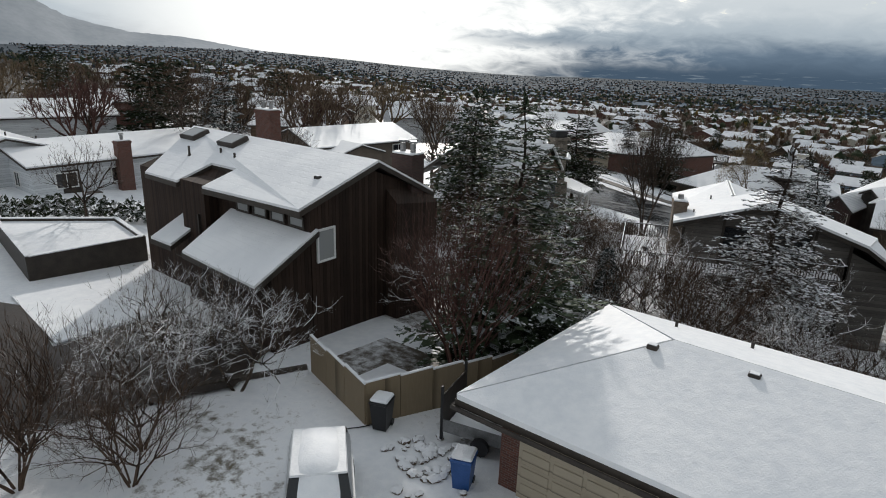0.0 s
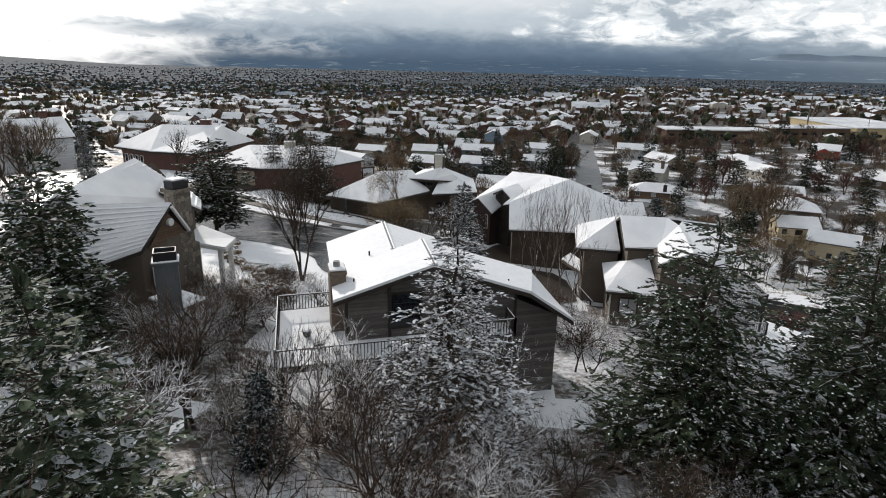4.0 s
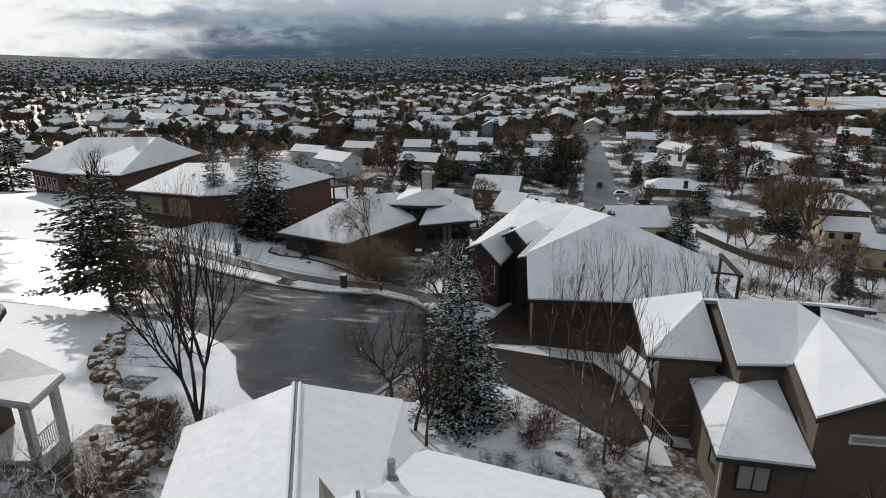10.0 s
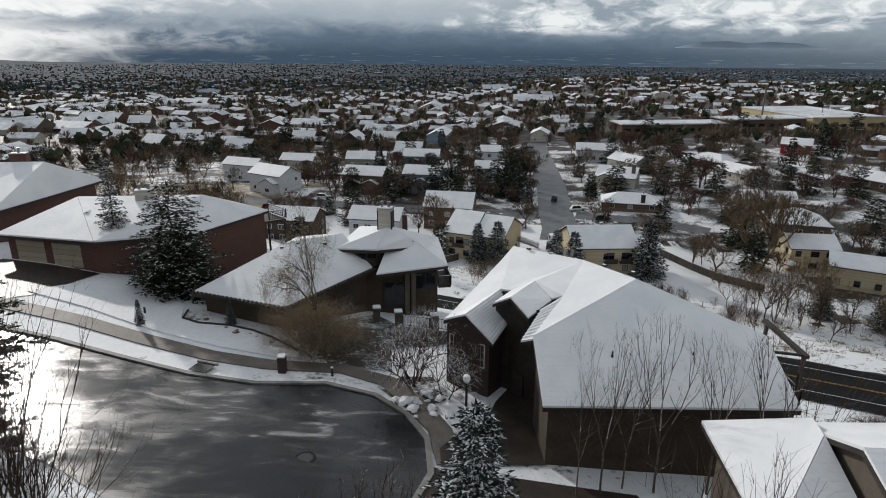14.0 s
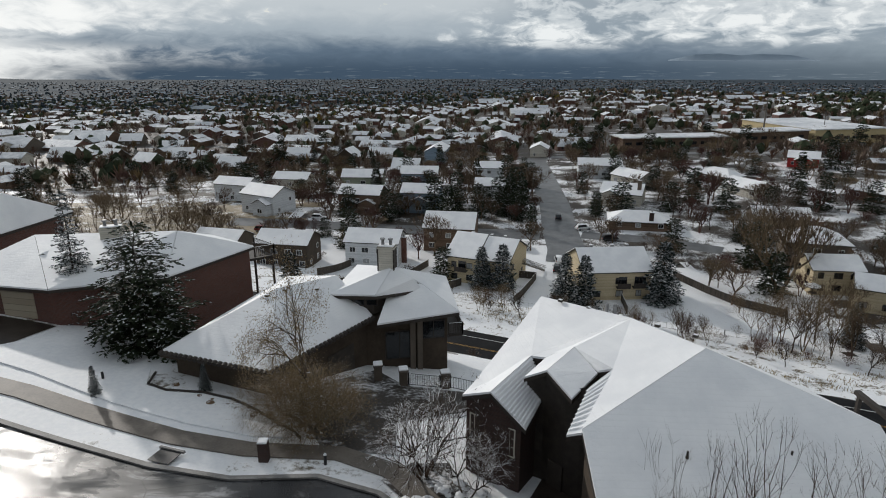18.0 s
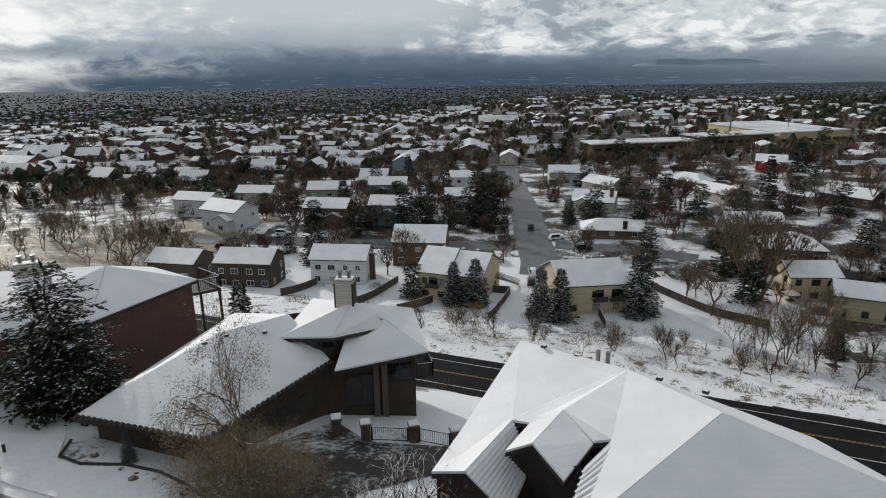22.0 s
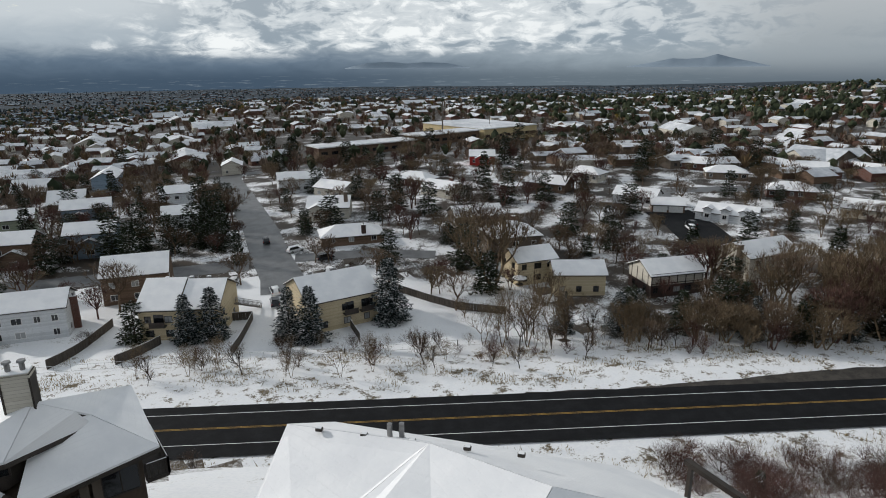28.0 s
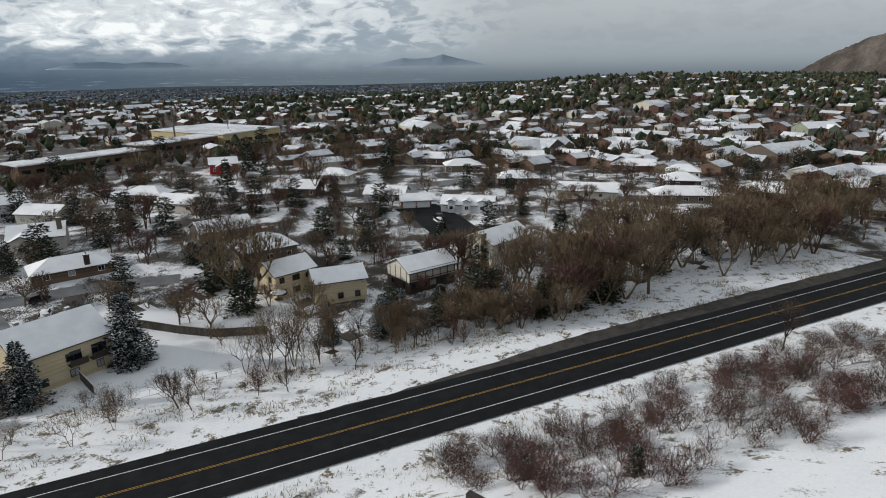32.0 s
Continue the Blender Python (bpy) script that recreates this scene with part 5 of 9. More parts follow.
# ---- the grey-brown house with the deck ----
def grey_house():
    h = thing("house", "weathered grey-brown board house with a broad snowy gable roof", "house")
    u, v = Vector((0.930, 0.367)), Vector((-0.322, 0.947))
    o = Vector((-11.94, 35.84))

    def at(a, b, z):
        p = o + u * a + v * b
        return (p.x, p.y, z)

    g = -20.8
    # roof: a front gable, a rear gable set to its left, and a long lower slope on the right
    rf, rp = at(5.3, 0, -11.4), at(5.5, 4.8, -11.5)
    q0, rear = at(3.8, 5.0, -12.08), at(4.0, 11.6, -12.2)
    v0, br, bc = at(6.2, 6.4, -12.85), at(12.8, 5.0, -14.05), at(7.6, 8.6, -13.6)
    roof(h, [[at(0, 0, -12.98), rf, rp, q0, at(0.1, 5.2, -13.05)],
             [rf, at(10.9, 0.0, -13.4), br, rp],
             [at(0.1, 5.2, -13.05), q0, rear, at(0.1, 12.1, -13.6)],
             [q0, v0, bc, at(7.7, 11.6, -13.5), rear],
             [rp, br, bc, v0, q0],
             [at(10.9, 0.0, -13.42), at(13.4, -0.5, -15.1), at(13.7, 7.2, -15.35), br],
             [br, at(13.7, 7.2, -15.35), at(8.0, 9.4, -14.1), bc]], 0.24, 0.16, 0.0, None, SNOW)
    for p, q in ((rf, rp), (q0, rear)):
        for e in (-0.11, 0.11):
            part("ridge_cap", tube_bm([(p[0] + e, p[1], p[2] + 0.17), (q[0] + e, q[1], q[2] + 0.17)], [0.06, 0.06], 6), ROOF_SNOW, h)
        part("ridge_board", tube_bm([lift([p], 0.15)[0], lift([q], 0.15)[0]], [0.05, 0.05], 5), METAL, h)
    i = 0.7
    part("wall", walls_bm([at(i, i, -13.2), at(5.3, i, -11.75), at(10.2, i, -13.4), at(11.2, 4.6, -14.1), at(7.1, 8.2, -13.9), at(7.1, 11.2, -13.75), at(4.0, 11.2, -12.5), at(i, 11.5, -13.6)], g), GREY_WOOD, h)
    part("side_wall", walls_bm([at(10.25, i, -13.9), at(12.9, i, -15.15), at(13.0, 6.6, -15.4), at(11.0, 5.6, -14.4)], g), GREY_WOOD, h)
    turn = math.degrees(math.atan2(u.y, u.x))
    for a in (i, 3.0, 5.7, 8.2, 10.2):
        q = at(a, i - 0.06, 0)
        bd = part("trim_board", box_bm(-0.08, 0.08, -0.03, 0.03, g + 0.5, -13.5 + 1.6 * min(a, 10.6 - a) / 5.3), TRIM_DARK, h)
        bd.matrix_local = pose(q[0], q[1], 0, 0, 0, turn)
    q = at(7.0, i - 0.03, -14.1)
    window(h, q, turn, 1.9, 2.1, TRIM_DARK, 1)
    window(h, at(3.9, i - 0.03, -14.0), turn, 1.6, 1.9, TRIM_DARK, 0)
    window(h, at(2.0, i - 0.03, -17.2), turn, 1.6, 1.5, TRIM_DARK, 0)
    window(h, at(7.2, i - 0.03, -17.4), turn, 2.0, 1.9, TRIM_DARK, 1)
    # the small balcony
    b0, b1 = at(5.6, 0.65, -15.35), at(9.7, 0.65, -15.35)
    c0, c1 = at(5.6, -0.9, -15.35), at(9.7, -0.9, -15.35)
    bal = part("balcony_floor", slab_bm([c0, c1, b1, b0], 0.22), GREY_WOOD, h)
    part("snow", slab_bm(lift(inset([c0, c1, b1, b0], 0.05), 0.09), 0.085), SNOW, bal)
    rail_root = thing("balcony_railing", "dark wooden balcony railing with snow on top", "railing")
    railing("", "", [b0, c0, c1, b1], 0.95, TRIM_DARK, 0.16, rail_root)
    for a in (6.0, 9.4):
        q = at(a, -0.7, 0)
        part("post", box_bm(q[0] - 0.08, q[0] + 0.08, q[1] - 0.08, q[1] + 0.08, g - 0.3, -15.57), TRIM_DARK, h)
    chimney(h, *at(0.35, 2.6, 0)[:2], g, -12.0, 0.85, 1.3, TAN_BRICK, 0, turn)
    q = at(0.35, 2.6, -11.9)
    part("flue", tube_bm([q, (q[0], q[1], q[2] + 0.28)], [0.2, 0.18], 8), METAL, h)
    for a, b, z in ((2.4, 5.2, -12.45), (1.2, 1.6, -12.75), (9.8, 0.9, -13.2)):
        roof_pipe(h, *at(a, b, z), 0.42, 0.05)
    roof_pipe(h, *at(6.6, 6.9, -12.85), 0.6, 0.12, METAL)
    # the deck on the left
    d0, d1, d2, d3, d4 = at(-2.9, -1.6, -15.6), at(-3.0, 5.6, -15.6), at(0.65, 5.6, -15.6), at(0.65, 0.65, -15.6), at(5.2, -1.6, -15.6)
    dk = thing("deck", "snow-covered wooden deck on posts beside the house", "deck")
    part("deck_floor", slab_bm([d0, at(5.2, -1.6, -15.6), at(5.2, 0.6, -15.6), d3, d2, d1], 0.25), GREY_WOOD, dk)
    part("snow", slab_bm(lift([at(-2.8, -1.5, -15.6), at(5.1, -1.5, -15.6), at(5.1, 0.6, -15.6), d3, d2, at(-2.9, 5.5, -15.6)], 0.1), 0.095), SNOW, dk)
    for a, b in ((-2.8, -1.5), (-2.8, 2.0), (-2.8, 5.3), (1.2, -1.5), (5.0, -1.5)):
        q = at(a, b, 0)
        part("post", box_bm(q[0] - 0.09, q[0] + 0.09, q[1] - 0.09, q[1] + 0.09, gz(q[0], q[1]) - 0.3, -15.85), TRIM_DARK, dk)
    railing("deck_railing", "dark wooden deck railing capped with snow", [d2, d1, d0, d4], 1.0, TRIM_DARK, 0.17)
    for a, b, r in ((-0.8, 0.2, 0.3), (0.1, -0.7, 0.22), (-1.4, 1.7, 0.25)):
        q = at(a, b, -15.5)
        pt = thing("flower_pot", "snow-filled dark planter on the deck", "planter", q, 0, "planters on the deck")
        part("pot", tube_bm([(0, 0, 0), (0, 0, 0.35)], [r * 0.7, r], 10), BLACK, pt)
        part("snow", tube_bm([(0, 0, 0.34), (0, 0, 0.42)], [r * 0.92, r * 0.6], 10), SNOW, pt)


grey_house()


# ---- the stone chimney house ----
def tile_courses(parent, a, b, c, d, rows, material=None):
    """Courses of roof tiles that show through the snow: a to b up one edge, c to d up the other."""
    a, b, c, d = Vector(a), Vector(b), Vector(c), Vector(d)
    me = bpy.data.meshes.new("tile_course")
    bm = tube_bm([(0, 0, 0), (0.5, 0, 0.0), (1, 0, 0)], [0.05, 0.06, 0.05], 5)
    bm.to_mesh(me)
    bm.free()
    me.materials.append(material or ROOF_SNOW)
    for k in range(1, rows):
        f = k / rows
        p, q = a.lerp(b, f) + Vector((0, 0, 0.125)), c.lerp(d, f) + Vector((0, 0, 0.125))
        e = q - p
        ob = share("tile_course", me, parent)
        ob.matrix_local = Matrix.Translation(p) @ e.to_track_quat("X", "Z").to_matrix().to_4x4() @ Matrix.Diagonal((e.length, 1.5, 0.8, 1))


def stone_house():
    h = thing("house", "grey house with snowy tile roof and tall fieldstone chimney", "house")
    g = -20.4
    g0, ap = (-30.0, 40.7, -9.3), (-32.4, 52.5, -9.2)           # the main ridge
    c0, cx = (-24.9, 44.1, -10.4), (-29.6, 42.6, -10.4)          # the cross gable's ridge
    rb, re, lb = (-28.6, 43.0, -12.9), (-28.4, 54.6, -12.9), (-36.5, 40.0, -13.8)
    roof(h, [[g0, rb, re, ap], [lb, g0, ap, (-39.0, 53.0, -13.6)],
             [cx, (-29.2, 39.6, -14.0), (-26.0, 42.0, -13.0), c0],
             [c0, (-24.7, 45.5, -12.4), (-28.2, 46.0, -12.4), cx],
             [(-33.6, 40.3, -13.3), (-33.0, 38.2, -15.2), (-28.0, 39.8, -15.2), (-28.6, 42.6, -13.3)],
             [(-29.0, 49.6, -11.0), (-27.3, 52.4, -13.0), (-28.6, 55.0, -13.0), (-31.0, 54.6, -10.6)]], 0.22, 0.14, 0.05)
    tile_courses(h, rb, g0, re, ap, 13)
    tile_courses(h, (-29.2, 39.6, -14.0), cx, (-26.0, 42.0, -13.0), c0, 12)
    tile_courses(h, (-33.0, 38.2, -15.2), (-33.6, 40.3, -13.3), (-28.0, 39.8, -15.2), (-28.6, 42.6, -13.3), 7)
    tile_courses(h, (-27.3, 52.4, -13.0), (-29.0, 49.6, -11.0), (-28.6, 55.0, -13.0), (-31.0, 54.6, -10.6), 7)
    part("wall", walls_bm([(-35.6, 41.0, -13.9), (-30.0, 41.3, -9.7), (-29.2, 43.2, -12.9), (-28.9, 54.2, -13.2), (-32.4, 54.8, -9.8), (-38.4, 52.4, -13.9)], g), TAUPE, h)
    part("wing_wall", walls_bm([(-29.0, 41.2, -13.4), (-26.4, 42.5, -13.1), (-25.4, 44.0, -10.8), (-25.2, 45.3, -12.4), (-28.6, 46.0, -12.4)], g), TAUPE, h)
    part("gable_panel", slab_bm([(-25.15, 43.9, -10.9), (-24.95, 45.4, -12.5), (-25.9, 42.7, -13.0)], 0.1), BROWN_BOARD, h, "dark red-brown boarded gable")
    part("bargeboard", tube_bm([(-24.85, 44.0, -10.55), (-24.65, 45.5, -12.55)], [0.12, 0.12], 4), TRIM_WHITE, h)
    part("round_vent", tube_bm([(-25.25, 44.1, -11.6), (-25.0, 44.05, -11.6)], [0.25, 0.25], 12), TRIM_WHITE, h)
    st = bmesh.new()
    box_bm(-1.05, 1.05, -0.95, 0.95, g, -17.5, st)
    box_bm(-0.85, 0.85, -0.75, 0.75, -17.5, -14.0, st)
    box_bm(-0.65, 0.65, -0.55, 0.55, -14.0, -10.25, st)
    box_bm(-0.8, 0.8, -0.7, 0.7, -10.3, -10.05, st)
    ch = part("chimney", st, STONE, h, "tall fieldstone chimney with dark cap")
    ch.matrix_local = pose(-26.2, 47.2, 0, 0, 0, 62)
    part("chimney_cap", box_bm(-0.62, 0.62, -0.52, 0.52, -10.04, -9.5, None, 0.04), BLACK, ch)
    part("snow", box_bm(-0.55, 0.55, -0.45, 0.45, -9.496, -9.36, None, 0.05), SNOW, ch)
    # the grey stack before the gable, with its dark metal rim
    st = box_bm(-0.62, 0.62, -0.55, 0.55, g, -12.35)
    box_bm(-0.74, 0.74, -0.67, 0.67, -12.35, -12.2, st)
    stack = part("chimney", st, STACK, h, "square grey stucco chimney")
    stack.matrix_local = pose(-22.4, 38.6, 0, 0, 0, 28)
    part("snow", box_bm(-0.72, 0.72, -0.65, 0.65, -12.196, -12.1, None, 0.03), SNOW, stack)
    rim = bmesh.new()
    for x0, x1, y0, y1 in ((-0.6, 0.6, -0.53, -0.47), (-0.6, 0.6, 0.47, 0.53), (-0.6, -0.54, -0.47, 0.47), (0.54, 0.6, -0.47, 0.47)):
        box_bm(x0, x1, y0, y1, -12.12, -11.6, rim)
    part("rim", rim, BLACK, stack, "open black metal rim")
    part("low_wall", walls_bm([(-24.6, 40.2, -15.4), (-22.2, 39.2, -15.4), (-21.6, 40.6, -15.4), (-24.0, 41.8, -15.4)], g), TAUPE, h)
    part("snow", slab_bm([(-24.7, 40.1, -15.25), (-22.1, 39.0, -15.25), (-21.4, 40.7, -15.25), (-24.0, 41.9, -15.25)], 0.14), SNOW, h)
    window(h, (-25.55, 43.4, -14.8), 66, 1.3, 1.5, TRIM_WHITE, 1)
    window(h, (-28.85, 49.4, -14.6), 92, 0.9, 1.3, TRIM_WHITE, 1)
    window(h, (-29.6, 41.2, -11.9), 0, 0.9, 0.8, TRIM_WHITE, 0)
    # porch
    p = thing("porch", "white timber porch with snowy roof and railings", "porch")
    roof(p, [[(-28.8, 51.0, -15.2), (-25.0, 51.2, -15.7), (-25.3, 53.8, -15.7), (-28.6, 54.6, -15.0)]], 0.22, 0.14, 0.04, TRIM_WHITE)
    part("porch_floor", slab_bm([(-28.8, 51.2, -18.7), (-25.4, 51.4, -18.7), (-25.6, 53.6, -18.7), (-28.6, 54.2, -18.7)], 1.6), TRIM_WHITE, p)
    for x, y in ((-27.4, 51.4), (-25.6, 51.5), (-25.7, 53.4), (-28.5, 51.4)):
        part("post", box_bm(x - 0.16, x + 0.16, y - 0.16, y + 0.16, -18.7, -15.55), TRIM_WHITE, p)
    railing("porch_railing", "white porch railing with thin balusters", [(-25.6, 51.5, -18.65), (-25.7, 53.4, -18.65)], 0.95, TRIM_WHITE, 0.14)
    railing("porch_railing", "white porch railing with thin balusters", [(-28.4, 51.4, -18.65), (-27.4, 51.4, -18.65)], 0.95, TRIM_WHITE, 0.14)
    for k in range(3):
        part("step", box_bm(-27.2, -25.7, 50.9 - 0.3 * k, 51.25 - 0.3 * k, -20.6, -18.9 - 0.2 * k), CONCRETE, p)
    pr = thing("raised_box", "snow-topped low wooden box below the chimney", "box", (-25.6, 45.0, 0), 20)
    part("body", box_bm(-0.7, 0.7, -0.9, 0.9, -19.8, -18.5), TAUPE, pr)
    part("snow", box_bm(-0.75, 0.75, -0.95, 0.95, -18.496, -18.36, None, 0.04), SNOW, pr)


stone_house()


# ---- the taupe house on several levels ----
def taupe_house():
    h = thing("house", "taupe stucco house on several levels with snowy roofs", "house")
    g = -25.0
    # left wing with hip roof
    part("wall", walls_bm([(3.6, 61.3, -17.2), (6.5, 61.0, -17.2), (7.6, 67.2, -17.2), (4.0, 67.6, -17.2)], g), TAUPE, h)
    roof(h, [[(2.75, 60.7, -17.05), (6.6, 60.6, -17.1), (6.6, 64.8, -15.4)], [(2.75, 60.7, -17.05), (6.6, 64.8, -15.4), (6.8, 66.0, -15.4), (3.3, 68.2, -17.08)], [(3.3, 68.2, -17.08), (6.8, 66.0, -15.4), (8.2, 68.0, -17.1)]], 0.2, 0.14, 0.03)
    # main block
    part("wall", walls_bm([(6.9, 58.9, -16.2), (9.2, 58.9, -16.2), (9.2, 63.0, -14.7), (14.5, 63.0, -14.9), (14.5, 66.5, -16.3), (6.9, 66.5, -16.3), (6.9, 62.8, -14.75)], g), TAUPE, h)
    roof(h, [[(6.5, 58.4, -16.1), (9.4, 58.6, -16.1), (11.4, 61.2, -14.75), (10.7, 62.5, -14.45), (6.62, 62.75, -14.5)], [(6.62, 62.75, -14.5), (10.7, 62.5, -14.45), (15.2, 63.2, -15.0), (15.0, 67.2, -16.4), (6.6, 67.0, -16.3)]], 0.22, 0.14, 0.03)
    # gable towards the hillside
    part("wall", walls_bm([(8.75, 54.7, -16.1), (10.85, 54.6, -15.15), (13.3, 54.5, -16.2), (13.6, 61.2, -16.2), (11.3, 61.2, -15.1), (8.9, 61.2, -16.1)], g), TAUPE, h)
    roof(h, [[(8.3, 54.1, -16.1), (10.8, 54.0, -14.95), (11.4, 61.3, -14.75), (9.2, 58.7, -15.9)], [(10.8, 54.0, -14.95), (13.4, 53.8, -16.25), (15.3, 57.8, -16.3), (16.1, 60.4, -15.75), (11.4, 61.3, -14.75)], [(11.4, 61.3, -14.75), (16.1, 60.4, -15.75), (16.4, 63.0, -15.9), (12.0, 62.8, -14.75)]], 0.22, 0.14, 0.03)
    # lower wing
    part("wall", walls_bm([(5.2, 55.1, -18.7), (8.75, 54.75, -18.7), (8.75, 60.8, -18.5), (5.6, 60.8, -18.5)], g), TAUPE, h)
    roof(h, [[(4.7, 54.5, -18.6), (8.7, 54.05, -18.55), (8.72, 59.2, -17.1), (6.9, 58.7, -17.4)], [(4.7, 54.5, -18.6), (6.9, 58.7, -17.4), (8.72, 59.2, -17.1), (8.5, 60.9, -17.9), (5.15, 60.9, -18.45)]], 0.2, 0.14, 0.03)
    for x, w in ((6.6, 1.3),):
        window(h, (x, 54.93, -19.9), -5, w, 1.25, TRIM_DARK, 1, BLIND)
    window(h, (5.25, 56.2, -19.8), -86, 0.9, 1.2, TRIM_DARK, 0)
    window(h, (7.2, 54.87, -22.6), -5, 1.1, 1.0, TRIM_DARK, 1)
    window(h, (11.0, 54.56, -22.6), -2, 1.2, 1.1, TRIM_WHITE, 1)
    window(h, (11.0, 54.56, -17.3), -2, 1.7, 0.3, TRIM_WHITE, 0, BLIND)
    window(h, (3.62, 63.2, -18.4), -88, 0.8, 1.3, TRIM_DARK, 0)
    part("corner_board", box_bm(5.13, 5.23, 55.0, 55.1, g, -18.7), CREAM, h)
    # decks on the far side
    for z, x0, x1 in ((-19.2, 13.5, 17.0), (-21.6, 13.2, 17.4)):
        d = thing("deck", "dark balcony deck with railing behind the taupe house", "deck", (0, 0, 0), 0, "decks of the taupe house")
        part("deck_floor", slab_bm([(x0, 54.8, z), (x1, 54.8, z), (x1, 60.5, z), (x0, 60.5, z)], 0.25), TRIM_DARK, d)
        part("snow", slab_bm([(x0 + .1, 54.9, z + .08), (x1 - .1, 54.9, z + .08), (x1 - .1, 60.4, z + .08), (x0 + .1, 60.4, z + .08)], 0.075), SNOW, d)
        for y in (54.9, 60.3):
            part("post", box_bm(x1 - 0.18, x1 - 0.02, y - 0.08, y + 0.08, -27.5, z - 0.25), TRIM_DARK, d)
        railing("deck_railing", "white-topped dark deck railing", [(x0, 54.8, z + 0.05), (x1, 54.8, z + 0.05), (x1, 60.5, z + 0.05)], 0.95, METAL, 0.15)
    dish = thing("satellite_dish", "pale grey satellite dish on the roof edge", "satellite dish", (13.9, 55.3, -16.1), 30)
    bm = bmesh.new()
    bmesh.ops.create_cone(bm, segments=14, radius1=0.42, radius2=0.1, depth=0.12, cap_ends=True)
    part("reflector", bm, METAL, dish).matrix_local = pose(0, 0, 0.5, 70, 0, 0)
    part("arm", tube_bm([(0, 0, -0.2), (0, 0, 0.5)], [0.03, 0.03], 6), METAL, dish)
    railing("stair_railing", "weathered wooden stair railing with snow", [(4.4, 60.0, -22.6), (3.2, 61.8, -21.8)], 0.95, TRIM_DARK, 0.18)
    part("low_roof", slab_bm([(2.9, 66.2, -19.3), (1.9, 64.8, -19.5), (3.4, 61.5, -19.5), (3.6, 64.0, -19.2)], 0.25), TAUPE, h)
    part("snow", slab_bm([(2.9, 66.1, -19.18), (2.0, 64.8, -19.38), (3.4, 61.6, -19.38), (3.55, 64.0, -19.08)], 0.115), SNOW, h)


taupe_house()


# ---- the large hip-roofed house with the entrance gables ----
def hip_house():
    h = thing("house", "large brown house with steep snowy hip roofs", "house")
    g = -26.5
    el, er = (-3.2, 72.2, -18.95), (10.2, 71.95, -18.8)
    sh, sr = (-3.3, 76.3, -16.95), (10.3, 76.6, -16.9)
    hip, k1, ap = (3.5, 80.0, -14.75), (1.3, 85.0, -15.3), (-3.1, 90.2, -16.0)
    tip, dl = (-8.5, 82.2, -18.65), (-7.0, 85.7, -19.0)
    rr, rb = (10.6, 84.0, -18.9), (-0.5, 91.8, -17.55)
    wing, join = (-7.1, 80.7, -17.6), (-4.6, 83.6, -17.0)
    e0, eb = (-4.2, 80.8, -16.4), (-2.4, 82.8, -16.05)
    s0, sb = (-2.4, 79.1, -16.4), (-0.9, 80.4, -16.1)
    roof(h, [[el, er, sr, hip, sh], [ap, dl, tip, wing, join, k1], [hip, k1, join, (-3.9, 83.0, -16.8), eb, (-1.5, 80.9, -16.5), sb, sh], [hip, sr, rr, k1], [k1, rr, rb, ap]], 0.25, 0.13, 0.02)
    part("wall", walls_bm([(-2.8, 72.7, -19.1), (9.9, 72.5, -19.1), (10.0, 83.4, -19.2), (-0.6, 91.0, -19.0), (-3.0, 89.4, -19.0), (-6.4, 85.4, -19.3), (-8.0, 82.4, -19.0), (-5.4, 80.3, -19.2), (-4.2, 82.2, -18.9), (-2.0, 80.4, -18.9), (-2.9, 77.0, -18.8)], g), BROWN_STUCCO, h)
    part("gable_wall", walls_bm([(-3.1, 89.3, -16.2), (-6.5, 85.5, -19.1), (-6.3, 85.3, -19.1), (-2.9, 89.1, -16.2)], -19.3), BROWN_STUCCO, h)
    # left gable wing with mullioned windows, tiles bare on its shaded slope
    roof(h, [[wing, (-5.3, 79.7, -19.2), (-3.9, 82.2, -18.5), join]], 0.2, 0.12, 0.04)
    tile_courses(h, (-5.3, 79.7, -19.2), wing, (-3.9, 82.2, -18.5), join, 12)
    part("wing_wall", walls_bm([(-8.25, 82.15, -18.85), (-7.0, 80.95, -17.85), (-5.5, 80.05, -19.15), (-4.2, 82.2, -18.7), (-6.5, 84.2, -19.0)], g), DARK_BRICK, h)
    for k in range(4):
        w = window(h, *on_wall((-8.25, 82.15), (-5.5, 80.05), 0.6 + k * 0.74, -20.3), 0.55, 1.6, CREAM, 1, GLASS)
        part("glazing_bar", box_bm(-0.27, 0.27, -0.03, 0.0, -0.28, -0.24), CREAM, w)
        part("glazing_bar", box_bm(-0.27, 0.27, -0.03, 0.0, 0.24, 0.28), CREAM, w)
    # the recessed entrance below two gables
    roof(h, [[e0, (-3.2, 79.1, -17.05), (-1.5, 80.9, -16.6), eb], [(-5.3, 81.2, -17.0), e0, eb, (-3.9, 83.0, -16.8)]], 0.2, 0.12, 0.03)
    roof(h, [[s0, (-1.5, 78.3, -17.0), (0.0, 79.2, -16.5), sb], [(-4.0, 76.3, -17.25), s0, sb, (-3.2, 76.2, -17.05)]], 0.2, 0.12, 0.03)
    tile_courses(h, (-4.0, 76.3, -17.25), s0, (-3.2, 76.2, -17.05), sb, 10)
    part("entrance_wall", walls_bm([(-5.0, 82.0, -17.3), (-4.1, 81.5, -16.6), (-3.2, 80.3, -17.2), (-2.5, 79.6, -16.6), (-1.6, 79.0, -17.2), (-0.8, 80.6, -17.2), (-3.6, 83.2, -17.2)], -24.2), TRIM_DARK, h)
